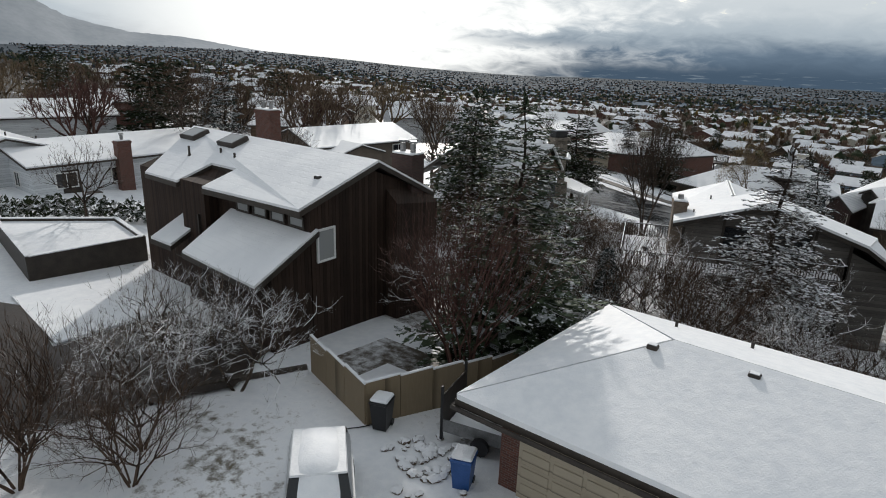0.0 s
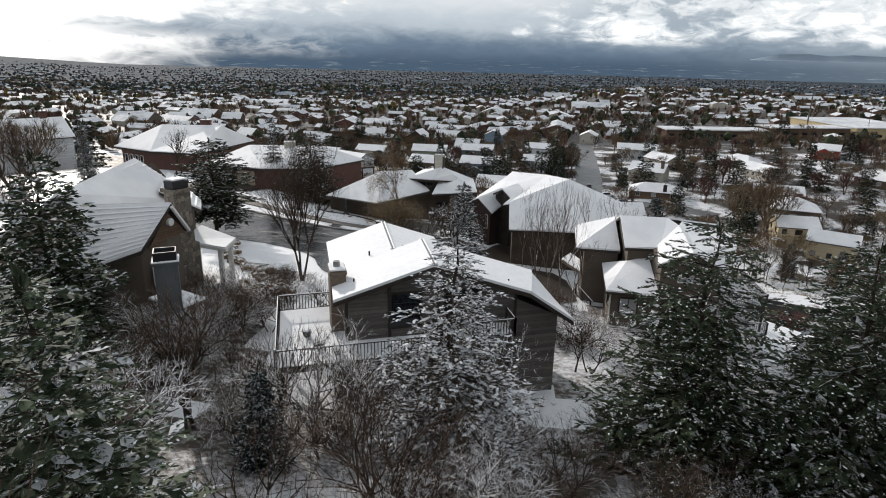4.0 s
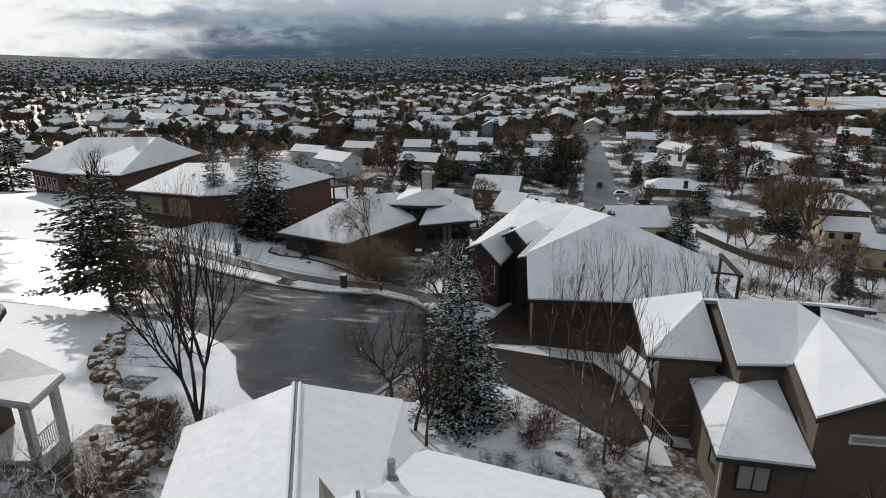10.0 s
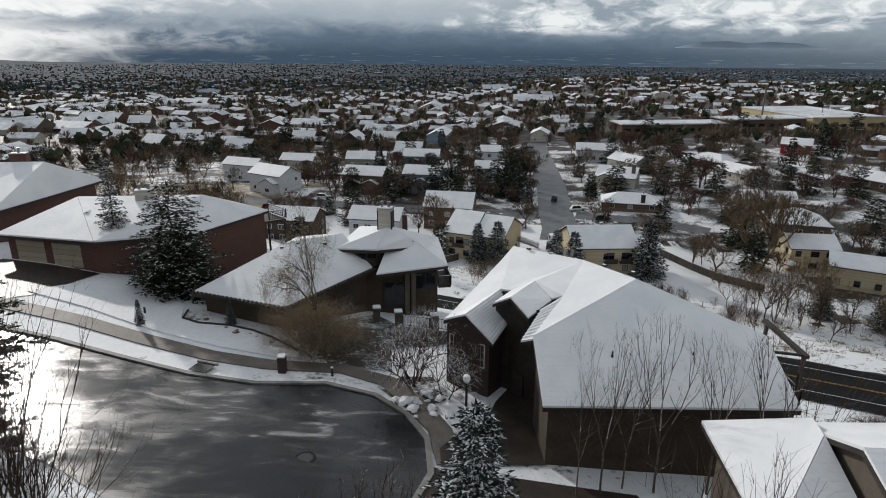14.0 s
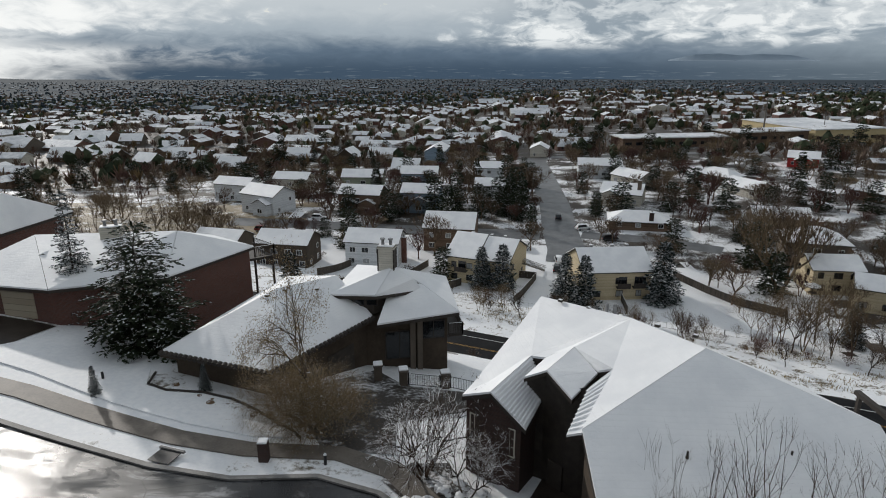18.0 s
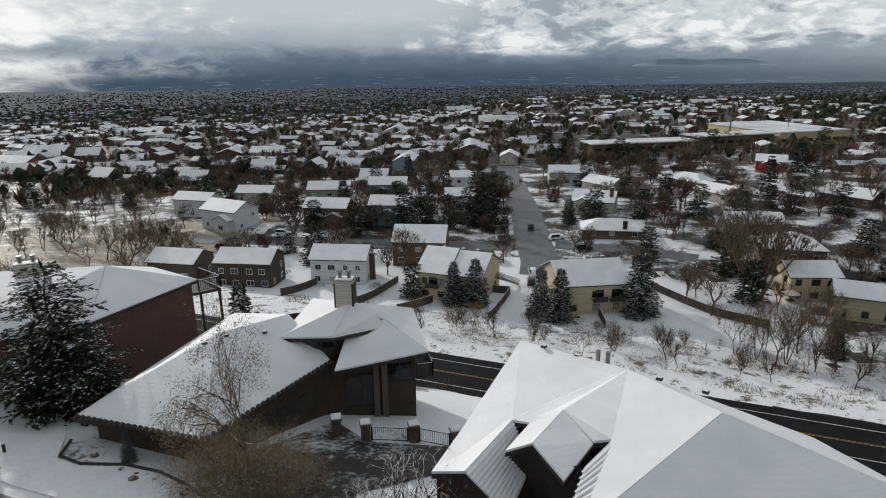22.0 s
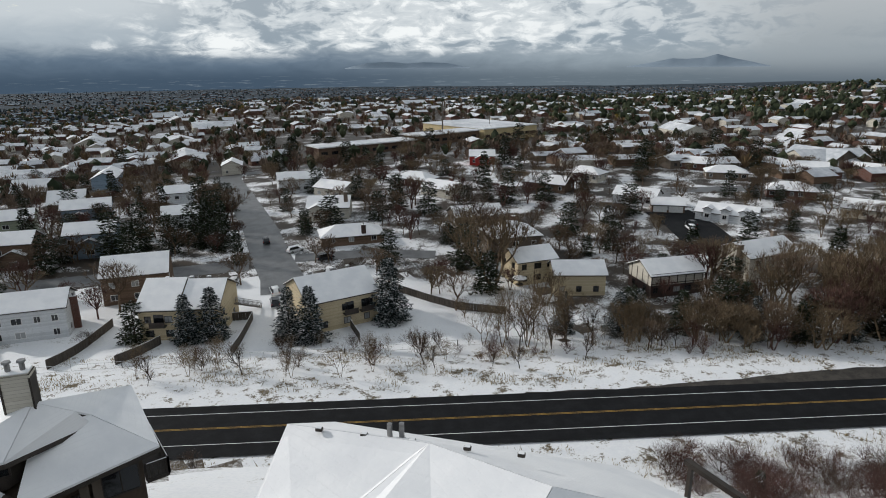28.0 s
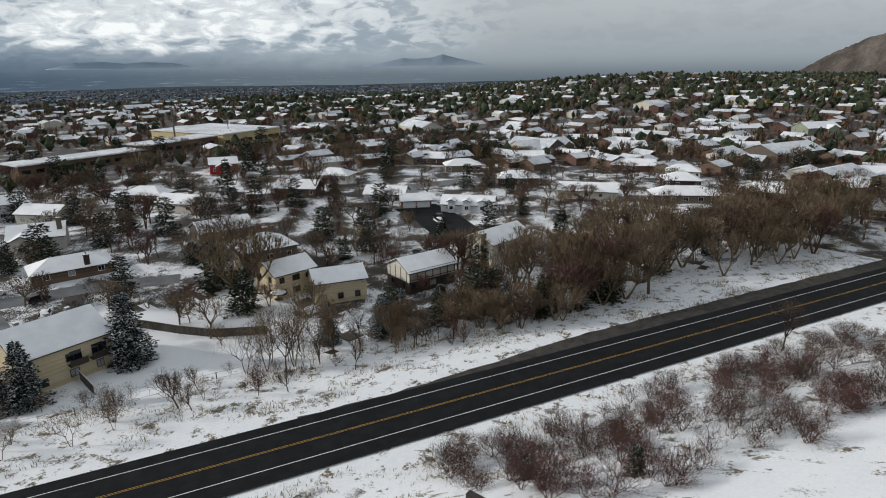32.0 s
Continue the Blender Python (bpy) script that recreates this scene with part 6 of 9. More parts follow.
    part("front_door", box_bm(-0.5, 0.5, -0.06, 0.06, 0, 2.2, None, 0.02), TRIM_DARK, h).matrix_local = pose(-3.5, 80.55, -23.9, 0, 0, -50)
    for x, y in ((0.3, 86.7), (0.75, 86.5)):
        roof_pipe(h, x, y, -15.7, 0.75, 0.12, METAL)
    roof_pipe(h, 0.7, 82.0, -16.35, 0.55, 0.1, METAL)
    roof_pipe(h, -1.6, 86.6, -16.4, 0.35, 0.05)
    for x, y in ((-2.1, 88.7), (-0.6, 87.3), (0.9, 85.8), (2.5, 84.1), (4.1, 82.7)):
        box_vent(h, x, y, -15.16 - 0.443 * (x - 1.3) - 0.52 * (y - 85.0), -40)
    for x in (1.0, 5.5):
        roof_pipe(h, x, 75.0, -17.35, 0.3, 0.05)
    dk = thing("deck", "dark deck with railing behind the hip-roofed house", "deck")
    part("deck_floor", slab_bm([(10.5, 77.0, -22.0), (13.6, 77.6, -22.0), (13.6, 82.5, -22.0), (10.5, 83.0, -22.0)], 0.25), TRIM_DARK, dk)
    for y in (77.7, 82.3):
        part("post", box_bm(13.3, 13.5, y - 0.1, y + 0.1, gz(13.4, y) - 0.3, -18.7), TRIM_DARK, dk)
    part("beam", box_bm(13.25, 13.55, 77.4, 82.6, -18.7, -18.45), TRIM_DARK, dk)
    part("beam", tube_bm([(10.6, 78.4, -18.6), (13.4, 77.6, -18.55)], [0.1, 0.1], 4), TRIM_DARK, dk)
    railing("deck_railing", "dark deck railing above the slope", [(10.6, 77.0, -21.95), (13.6, 77.6, -21.95), (13.6, 82.5, -21.95)], 0.95, TRIM_DARK, 0.2)


hip_house()


# ---- the courtyard house with the low hip roofs ----
def court_house():
    h = thing("house", "brown stucco courtyard house with low snowy hip roofs", "house")
    g = -27.5
    gl, gf, gc = (-29.8, 92.2, -21.05), (-21.2, 89.4, -21.2), (-15.2, 98.8, -21.2)
    gt, ge, gb = (-22.4, 96.9, -18.0), (-18.4, 101.0, -18.4), (-24.5, 108.0, -21.0)
    top, ul, um = (-13.8, 101.6, -17.85), (-18.7, 98.6, -19.15), (-15.0, 98.6, -19.25)
    lp, tip, bk = (-14.8, 97.2, -21.15), (-8.2, 99.6, -21.05), (-9.3, 107.0, -20.6)
    roof(h, [[gl, gf, gt], [gf, gc, ge, gt], [gl, gt, ge, gb]], 0.3, 0.14, 0.03, BROWN_STUCCO)
    roof(h, [[ul, um, top], [ul, top, (-17.5, 106.5, -19.3)], [lp, tip, (-11.4, 102.2, -19.6), (-13.9, 102.0, -19.2)], [tip, bk, top, (-11.4, 102.2, -19.6)], [um, (-11.4, 101.8, -19.9), (-12.0, 101.6, -18.9), top]], 0.25, 0.14, 0.03)
    part("wall", walls_bm([(-29.0, 92.9, -21.3), (-21.4, 90.4, -21.45), (-15.9, 98.9, -21.4), (-14.6, 99.2, -21.2), (-9.2, 100.2, -21.3), (-10.0, 106.4, -20.9), (-17.5, 107.0, -20.5), (-24.3, 107.2, -21.2)], g), BROWN_STUCCO, h)
    part("clerestory", walls_bm([(-18.2, 99.2, -19.4), (-15.2, 99.2, -19.5), (-12.6, 102.4, -19.4), (-17.0, 105.0, -19.4)], -21.0), TRIM_DARK, h)
    for k in range(3):
        window(h, (-17.4 + k * 1.0, 99.17, -19.95), 0, 0.8, 0.45, TRIM_DARK, 0)
    window(h, *on_wall((-14.6, 99.2), (-9.2, 100.2), 1.4, -23.9), 2.2, 2.4, TRIM_DARK, 1)
    window(h, *on_wall((-14.6, 99.2), (-9.2, 100.2), 4.3, -22.7), 1.8, 1.5, TRIM_DARK, 1)
    for u, w in ((2.5, 0.3), (3.1, 0.3)):
        q, t = on_wall((-14.6, 99.2), (-9.2, 100.2), u, 0)
        part("pillar", box_bm(-0.22, 0.22, -0.35, 0.0, g, -21.4), TAUPE, h).matrix_local = pose(*q[:2], 0, 0, 0, t)
    # round tile ends along the eaves
    me = bpy.data.meshes.new("tile_end")
    bm = tube_bm([(0, -0.22, 0.0), (0, 0.06, 0.10)], [0.19, 0.17], 8)
    bm.to_mesh(me)
    bm.free()
    me.materials.append(TRIM_DARK)
    for a, b, n in ((gl, gf, 22), (gf, gc, 26)):
        a, b = Vector(a), Vector(b)
        flat = math.degrees(math.atan2((b - a).y, (b - a).x))
        for k in range(n):
            p = a.lerp(b, (k + 0.5) / n)
            share("tile_end", me, h, pose(p.x, p.y, p.z + 0.06, 0, 0, flat))
    # garage openings towards the court
    for u in (3.0, 7.0):
        q, t = on_wall((-21.4, 90.4), (-15.9, 98.9), u, -23.9, 0.02)
        part("garage_door", box_bm(-1.5, 1.5, -0.03, 0.03, -1.3, 1.1), TRIM_DARK, h).matrix_local = pose(*q, 0, 0, t)
    c = chimney(h, -14.3, 101.9, -22, -15.95, 1.35, 0.9, CREAM, 2, -10)
    for x in (-0.68, 0.68):
        part("corner_strip", box_bm(x - 0.05, x + 0.05, -0.49, 0.49, -19, -15.97), TRIM_DARK, c)
    for x, y, z in ((-23.0, 96.2, -18.2), (-21.8, 97.0, -18.05), (-19.6, 98.4, -18.5)):
        box_vent(h, x, y, z)
    roof_pipe(h, -15.6, 100.5, -18.6, 0.4)
    bal = thing("balcony", "small dark balcony with railing at the corner of the house", "balcony")
    part("balcony_floor", slab_bm([(-9.1, 100.4, -23.4), (-7.9, 100.6, -23.4), (-8.6, 104.8, -23.4), (-9.8, 104.6, -23.4)], 0.2), TRIM_DARK, bal)
    railing("balcony_railing", "dark balcony railing at the house corner", [(-9.1, 100.4, -23.4), (-7.9, 100.6, -23.4), (-8.6, 104.8, -23.4)], 1.0, TRIM_DARK, 0.18)
    # court pillars and fence
    line = [(-14.6, 95.2), (-12.6, 94.6), (-9.4, 94.9), (-6.6, 94.3)]
    for x, y in line:
        p = thing("gate_pillar", "brown stucco pillar with a snow cap", "pillar", (x, y, gz(x, y)), 10, "pillars round the court")
        part("shaft", box_bm(-0.3, 0.3, -0.3, 0.3, -0.4, 1.25, None, 0.03), TAUPE, p)
        part("cap", box_bm(-0.38, 0.38, -0.38, 0.38, 1.25, 1.38, None, 0.03), CONCRETE, p)
        part("snow", box_bm(-0.36, 0.36, -0.36, 0.36, 1.384, 1.52, None, 0.05), SNOW, p)
    for (x0, y0), (x1, y1) in zip(line[1:], line[2:]):
        railing("iron_fence", "black iron railing between the pillars", [(x0 + 0.4, y0, gz(x0, y0)), (x1 - 0.4, y1, gz(x1, y1))], 1.0, BLACK, 0.13, None, 0.04, 0.012)
    sheet("courtyard", [(-20.5, 90.5), (-16.8, 83.8), (-12.3, 83.2), (-12.6, 87.5), (-8.0, 90.0), (-6.5, 94.2), (-12.5, 94.4), (-15.0, 97.6)], 0.05, COURT, "wet brown courtyard paving with snow patches", "courtyard", 1.5)


court_house()


# ---- the brick house and the long brick house behind it ----
def brick_houses():
    h = thing("house", "dark red brick house with low snowy roof", "house")
    g = -27.5
    part("wall", walls_bm([(-51.0, 101.0, -18.9), (-41.2, 98.9, -18.9), (-33.4, 101.9, -18.95), (-28.7, 110.4, -18.95), (-33.5, 113.5, -18.9), (-48.0, 112.0, -18.9)], g), BRICK, h)
    r0, r1 = (-46.5, 106.0, -16.3), (-34.0, 107.0, -16.2)
    roof(h, [[(-51.6, 100.2, -18.6), (-41.0, 98.2, -18.6), r0], [(-41.0, 98.2, -18.6), (-33.0, 101.4, -18.7), r1, r0], [(-33.0, 101.4, -18.7), (-28.2, 110.5, -18.7), r1], [(-28.2, 110.5, -18.7), (-33.5, 114.3, -18.7), (-48.5, 112.8, -18.6), r0, r1], [(-48.5, 112.8, -18.6), (-51.6, 100.2, -18.6), r0]], 0.25, 0.14, 0.03)
    for u in (2.5, 6.6):
        q, t = on_wall((-51.0, 101.0), (-41.2, 98.9), u, -20.35, 0.02)
        part("garage_door", box_bm(-1.6, 1.6, -0.04, 0.03, -1.15, 1.15, None, 0.02), DOOR_TAN, h, "tan garage door").matrix_local = pose(*q, 0, 0, t)
    chimney(h, -39.5, 106.0, -20, -15.4, 1.8, 0.9, CREAM, 2, 20)
    for x, y in ((-44, 103.5), (-37, 104.3)):
        roof(h, [[(x - 1.3, y - 1.2, -17.75), (x, y - 0.6, -17.0), (x + 0.3, y + 0.9, -16.9)], [(x, y - 0.6, -17.0), (x + 1.5, y - 1.0, -17.75), (x + 0.3, y + 0.9, -16.9)]], 0.1, 0.08, 0.03)
    railing("roof_railing", "dark wooden balcony railing at the back of the brick house", [(-28.4, 111.2, -20.0), (-26.8, 112.4, -20.0), (-29.6, 115.0, -20.0)], 1.0, TRIM_DARK, 0.2)
    dk = thing("deck", "dark wooden back deck on posts", "deck")
    part("deck_floor", slab_bm([(-28.8, 111.0, -20.1), (-26.8, 112.3, -20.1), (-29.6, 115.0, -20.1), (-32.0, 113.8, -20.1)], 0.25), TRIM_DARK, dk)
    for x, y in ((-27.0, 112.4), (-29.6, 114.8)):
        part("post", box_bm(x - 0.1, x + 0.1, y - 0.1, y + 0.1, gz(x, y) - 0.3, -20.35), TRIM_DARK, dk)
    q = thing("house", "long red brick house with broad snowy hip roof", "house")
    part("wall", walls_bm([(-72.0, 110.5, -18.2), (-64.0, 107.0, -18.2), (-56.3, 106.6, -18.2), (-53.2, 121.0, -18.0), (-69.0, 121.5, -18.2)], -25), BRICK, q)
    a, b = (-66.0, 114.0, -14.5), (-55.5, 115.5, -14.5)
    roof(q, [[(-73.0, 109.8, -18.0), (-64.0, 106.1, -18.0), (-55.7, 105.7, -18.0), b, a], [(-55.7, 105.7, -18.0), (-52.4, 121.9, -17.9), b], [(-52.4, 121.9, -17.9), (-69.5, 122.4, -18.0), a, b], [(-69.5, 122.4, -18.0), (-73.0, 109.8, -18.0), a]], 0.3, 0.15, 0.03)
    chimney(q, -59.0, 116.5, -18, -13.6, 1.8, 1.0, BRICK, 1, 10)
    for u in (1.2, 2.6, 4.0, 5.4):
        p, t = on_wall((-72.0, 110.5), (-64.0, 107.0), u, -20.0)
        window(q, p, t, 0.7, 1.6, TRIM_WHITE, 0)


brick_houses()


# ---- the houses further up the hill ----
UP = "houses up the hill"
w = town_house("white house with low snowy roof and broad brick chimney", -62.5, 24.5, 90, 17, 12, 2.8, 0.2, wall=WHITE_BOARD, storeys=1, wins=4, chim=[(-1.2, -6.35, 4.4, BRICK)], group=UP)
part("door", box_bm(-6.3, -4.9, -6.06, -6.0, 0.3, 2.3), TRIM_DARK, w, "dark double door")
for k in range(3):
    part("step", box_bm(-7.4 - 0.2 * k, -3.6 + 0.2 * k, -7.0 - 0.4 * k, -6.02 - 0.4 * k, -1.0, 0.3 - 0.17 * k), CONCRETE, w)
town_house("white house wing with snowy gable roof", -68.5, 16.0, 0, 15, 9, 2.6, 0.28, wall=WHITE_BOARD, storeys=1, group=UP)
town_house("tan house with brown eaves and snowy roof", -58.5, 52.0, 80, 14.5, 10, 5.2, 0.3, wall=TAUPE, group=UP, wing=[(-3, -8, 6, 5, 4.6)])
town_house("low house with broad snow-covered roof", -82, 65, 36, 13.5, 11, 5.2, 0.35, wall=BROWN_BOARD, group=UP)
town_house("dark brown timber house with a gable balcony", -92, 77, -20, 11, 10, 6.4, 0.45, wall=DARK_WOOD, group=UP)
town_house("white house with broad snowy roof", -88, 27, 75, 18, 12, 4.2, 0.25, wall=WHITE_BOARD, group=UP)
town_house("pale house with snowy roof among bare trees", -77, 12, 80, 15, 11, 2.8, 0.22, wall=CREAM, storeys=1, group=UP)
town_house("large white house with steep snowy roof", -98, 116, 52, 18, 12, 6.5, 0.5, wall=WHITE_BOARD, group=UP, chim=[(6, 0, 11, BRICK)])
town_house("brown house with snowy hip roof", -118, 88, 20, 16, 11, 4.5, 0.4, wall=BROWN_BOARD, hip=True, group=UP)
town_house("cream house with snowy roof", -128, 118, 60, 15, 10, 4.5, 0.4, wall=CREAM, group=UP)
town_house("brick house with snowy roof", -122, 52, 70, 15, 10, 4.0, 0.35, wall=BRICK, group=UP)


# ---- the drive and its corner ----
def drive_corner():
    # raised planting bed with dark walls
    bed = thing("planter_bed", "raised bed of dark walls filled with snow", "planter")
    loop = [(-36.9, 8.6), (-36.3, 14.5), (-41.4, 15.4), (-46.5, 10.2)]
    for k in range(4):
        a, b = Vector(loop[k]), Vector(loop[(k + 1) % 4])
        m = (a + b) / 2
        w = part("side_wall", box_bm(-(b - a).length / 2 - 0.12, (b - a).length / 2 + 0.12, -0.15, 0.15, -17.2, -14.25, None, 0.02), TRIM_DARK, bed)
        t = math.degrees(math.atan2((b - a).y, (b - a).x))
        w.matrix_local = pose(m.x, m.y, 0, 0, 0, t)
        part("snow", box_bm(-(b - a).length / 2, (b - a).length / 2, -0.13, 0.13, -14.246, -14.19), SNOW, w)
    part("snow", slab_bm([(x, y, -14.4) for x, y in inset_flat(loop, 0.2)], 0.5), SNOW, bed)
    sheet("lawn", [(-35.2, 7.0), (-27.9, 6.2), (-27.9, 11.1), (-34.4, 12.3)], 0.14, SNOW, "smooth snow on a square of lawn", "lawn", 1.5, 0.08)
    rng = random.Random(31)
    for (x0, y0), (x1, y1) in (((-50.5, 8.5), (-49.0, 14.5)), ((-49.0, 14.5), (-44.0, 19.5))):
        hd = thing("hedge", "clipped evergreen hedge dusted with snow", "hedge", (0, 0, 0), 0, "hedges by the drive")
        hv, hf = [], []
        for k in range(520):
            f = rng.random()
            p = Vector((x0 + (x1 - x0) * f + rng.uniform(-.7, .7), y0 + (y1 - y0) * f + rng.uniform(-.7, .7), 0))
            p.z = gz(p.x, p.y) + rng.uniform(0.1, 1.5)
            tuft_into(hv, hf, p, Vector((rng.uniform(-1, 1), rng.uniform(-1, 1), rng.uniform(-.3, 1))).normalized(), 0.4, 0.22, rng)
        ob = new("leaves", mesh_of("leaves", hv, hf, (SHRUB,)))
        ob.parent = hd
    for label, x, y, paint in (("black wheeled bin with snow on its lid", -12.7, 10.15, BLACK), ("blue wheeled bin with a snowy lid", -8.95, 9.5, BLUE_PLASTIC)):
        z = -15.05
        b = thing("wheeled_bin", label, "bin", (x, y, z), 20, "wheeled bins")
        bm = bmesh.new()
        lo = [bm.verts.new(q) for q in ((-.23, -.25, .05), (.23, -.25, .05), (.23, .25, .05), (-.23, .25, .05))]
        hi = [bm.verts.new(q) for q in ((-.3, -.34, 1.0), (.3, -.34, 1.0), (.3, .34, 1.0), (-.3, .34, 1.0))]
        bm.faces.new(lo[::-1])
        bm.faces.new(hi)
        for k in range(4):
            bm.faces.new((lo[k], lo[(k + 1) % 4], hi[(k + 1) % 4], hi[k]))
        part("body", bm, paint, b)
        part("lid", box_bm(-0.33, 0.33, -0.38, 0.36, 1.004, 1.08, None, 0.03), paint, b)
        part("snow", box_bm(-0.31, 0.31, -0.35, 0.33, 1.084, 1.2, None, 0.05), SNOW, b)
        part("handle", tube_bm([(-0.28, 0.4, 0.98), (0.28, 0.4, 0.98)], [0.025, 0.025], 6), paint, b)
        for sx in (-0.24, 0.24):
            part("wheel", tube_bm([(sx - 0.03, 0.27, 0.12), (sx + 0.03, 0.27, 0.12)], [0.12, 0.12], 10), BLACK, b)
    tr = thing("utility_trailer", "small dark utility trailer with mesh gate and snow", "trailer", (-9.9, 11.9, -15.05), 12)
    part("bed", box_bm(-1.0, 1.4, -0.9, 0.9, 0.42, 0.5), GREY_WOOD, tr)
    part("snow", box_bm(-0.98, 1.38, -0.88, 0.88, 0.504, 0.58, None, 0.03), SNOW, tr)
    for y0, y1 in ((-0.94, -0.9), (0.9, 0.94)):
        part("side_panel", box_bm(-1.0, 1.4, y0, y1, 0.42, 0.85), METAL, tr)
    part("gate", box_bm(-1.06, -1.02, -0.9, 0.9, 0.45, 1.7), TRIM_DARK, tr, "dark ramp gate folded up")
    for y in (-0.9, 0.9):
        part("gate_post", box_bm(-1.1, -1.02, y - 0.04, y + 0.04, 0.1, 2.0), BLACK, tr)
        part("wheel", tube_bm([(0.3, y * 1.02, 0.3), (0.3, y * 1.2, 0.3)], [0.3, 0.3], 12), BLACK, tr)
    part("drawbar", tube_bm([(1.4, 0, 0.42), (2.4, 0, 0.4)], [0.05, 0.05], 6), BLACK, tr)
    rocks = random.Random(8)
    for k in range(60):
        boulder(-10.6 + rocks.gauss(0, 0.75), 9.9 + rocks.gauss(0, 0.6), rocks.uniform(0.08, 0.2), "snow-dusted stone of a rubble heap", "stones of the rubble heap", rocks, None, True)
    cord = thing("cable", "thin dark cable lying on the snow", "cable")
    part("strand", tube_bm([(x, y, gz(x, y) + 0.04) for x, y in ((-13.0, 10.0), (-13.2, 9.6), (-13.5, 9.2), (-13.9, 8.7))], [0.02] * 4, 5), BLACK, cord)
    edge = thing("timber_edging", "snowy timber edging along the drive", "edging")
    part("beam", tube_bm([(x, y, gz(x, y) + 0.1) for x, y in ((-17.9, 11.4), (-19.0, 9.2), (-20.6, 6.4))], [0.12] * 3, 4), GREY_FENCE, edge)


def inset_flat(loop, by):
    mid = sum((Vector(p) for p in loop), Vector((0, 0))) / len(loop)
    return [tuple(Vector(p) + (mid - Vector(p)).normalized() * by) for p in loop]


ROCKS = []


def boulder(x, y, r, label, group, rng, z=None, cover=None):
    """A rough stone, one of six shapes, half sunk in the ground."""
    if not ROCKS:
        for k in range(12):
            bm = bmesh.new()
            bmesh.ops.create_icosphere(bm, subdivisions=2, radius=1.0)
            q = random.Random(k)
            for v in bm.verts:
                v.co *= 1 + 0.28 * noise.noise(v.co * 1.4 + Vector((k * 3.1, 0, 0))) + q.uniform(-.07, .07)
                v.co.z *= 0.72
            me = bpy.data.meshes.new("stone")
            bm.to_mesh(me)
            bm.free()
            me.materials.append(ROCK if k < 6 else SNOWY_ROCK)
            ROCKS.append(me)
    ob = new("rock", rng.choice(ROCKS[6:] if cover else ROCKS[:6]))
    ob.matrix_world = Matrix.Translation((x, y, (gz(x, y) if z is None else z) + r * 0.25)) @ Matrix.Rotation(rng.uniform(0, 6.28), 4, "Z") @ Matrix.Diagonal((r * rng.uniform(0.8, 1.4), r, r * rng.uniform(0.7, 1.1), 1))
    return tagged(ob, label, "rock", group)


drive_corner()


def rock_banks():
    rng = random.Random(12)
    bank = [(-32.6, 68.4), (-31.6, 65.6), (-30.4, 62.9), (-27.9, 60.2), (-25.1, 57.8), (-23.9, 55.6), (-22.4, 54.0), (-21.9, 52.2), (-21.8, 49.6)]
    for k in range(150):
        f = rng.random() * (len(bank) - 1)
        i = int(f)
        x, y = (bank[i][j] + (bank[i + 1][j] - bank[i][j]) * (f - i) + rng.gauss(0, 0.28 if i < 4 else 0.6) for j in (0, 1))
        boulder(x, y, rng.uniform(0.2, 0.5), "brown boulder with snow in a bank", "boulders of the bank", rng, gz(x, y) + rng.uniform(0.0, 0.35))
    for k in range(26):
        boulder(-9.3 + rng.gauss(0, 1.1), 78.9 + rng.gauss(0, 1.0), rng.uniform(0.18, 0.42), "snow-capped stone in a planting bed", "stones of the planting bed", rng, None, True)
    for k in range(26):
        f = rng.random()
        x, y = -29.0 + 12 * f, 91.0 - 5.6 * f + rng.uniform(-0.8, 0.5)
        boulder(x, y, rng.uniform(0.12, 0.3), "small dark stone in a snowy border", "stones of the border", rng)
    ed = thing("lawn_edging", "dark curved edging between lawn and border", "edging")
    line = [(-30.3, 92.2), (-30.0, 90.4), (-28.5, 89.7), (-26.0, 89.8), (-23.9, 89.2), (-22.0, 88.0), (-20.4, 86.6), (-18.8, 85.4), (-18.2, 84.6)]
    dense = [(a[0] + (b[0] - a[0]) * k / 6, a[1] + (b[1] - a[1]) * k / 6) for a, b in zip(line, line[1:]) for k in range(6)] + line[-1:]
    part("strip", tube_bm([(x, y, gz(x, y) + 0.16) for x, y in dense], [0.09] * len(dense), 5), TRIM_DARK, ed)
    sheet("lawn", [(-44, 92.6), (-38, 90.6), (-31, 87.6), (-25.5, 85.7), (-21, 84.6), (-18.6, 84.7), (-20.2, 86.4), (-22.0, 87.9), (-24.0, 89.1), (-26.0, 89.7), (-28.5, 89.6), (-30.1, 90.3), (-31, 93), (-34, 98), (-39, 97.4)], 0.10, SNOW, "smooth snow on the lawn before the courtyard house", "lawn", 1.5, 0.1)
    sheet("planting_bed", [(-12.9, 80.6), (-10.9, 78.0), (-9.6, 75.6), (-8.6, 76.6), (-9.0, 78.6), (-8.4, 80.6), (-9.2, 82.6), (-11.4, 82.4)], 0.08, SOIL, "dark soil of a planting bed with stones", "planting bed", 1.0)
    sheet("lawn", [(-8.6, 77.6), (-8.0, 80.0), (-6.3, 80.6), (-5.4, 79.2), (-5.9, 77.4), (-7.6, 75.6)], 0.10, SNOW, "patch of snowy lawn beside the entrance", "lawn", 1.0, 0.08)


rock_banks()
# ---- the town below the road ----
LOW = "houses of the town"


def town(label, cx, cy, turn, w, d, ridge, **more):
    """A town house by its ridge: middle, turn, length and height of the ridge."""
    z = gz(cx, cy)
    pitch = more.pop("pitch", 0.48)
    eave = ridge - z - d / 2 * pitch - 0.3
    eave = max(2.4, min(eave, 6.2))
    return town_house(label, cx, cy, turn, w, d, eave, pitch, group=LOW, **more)


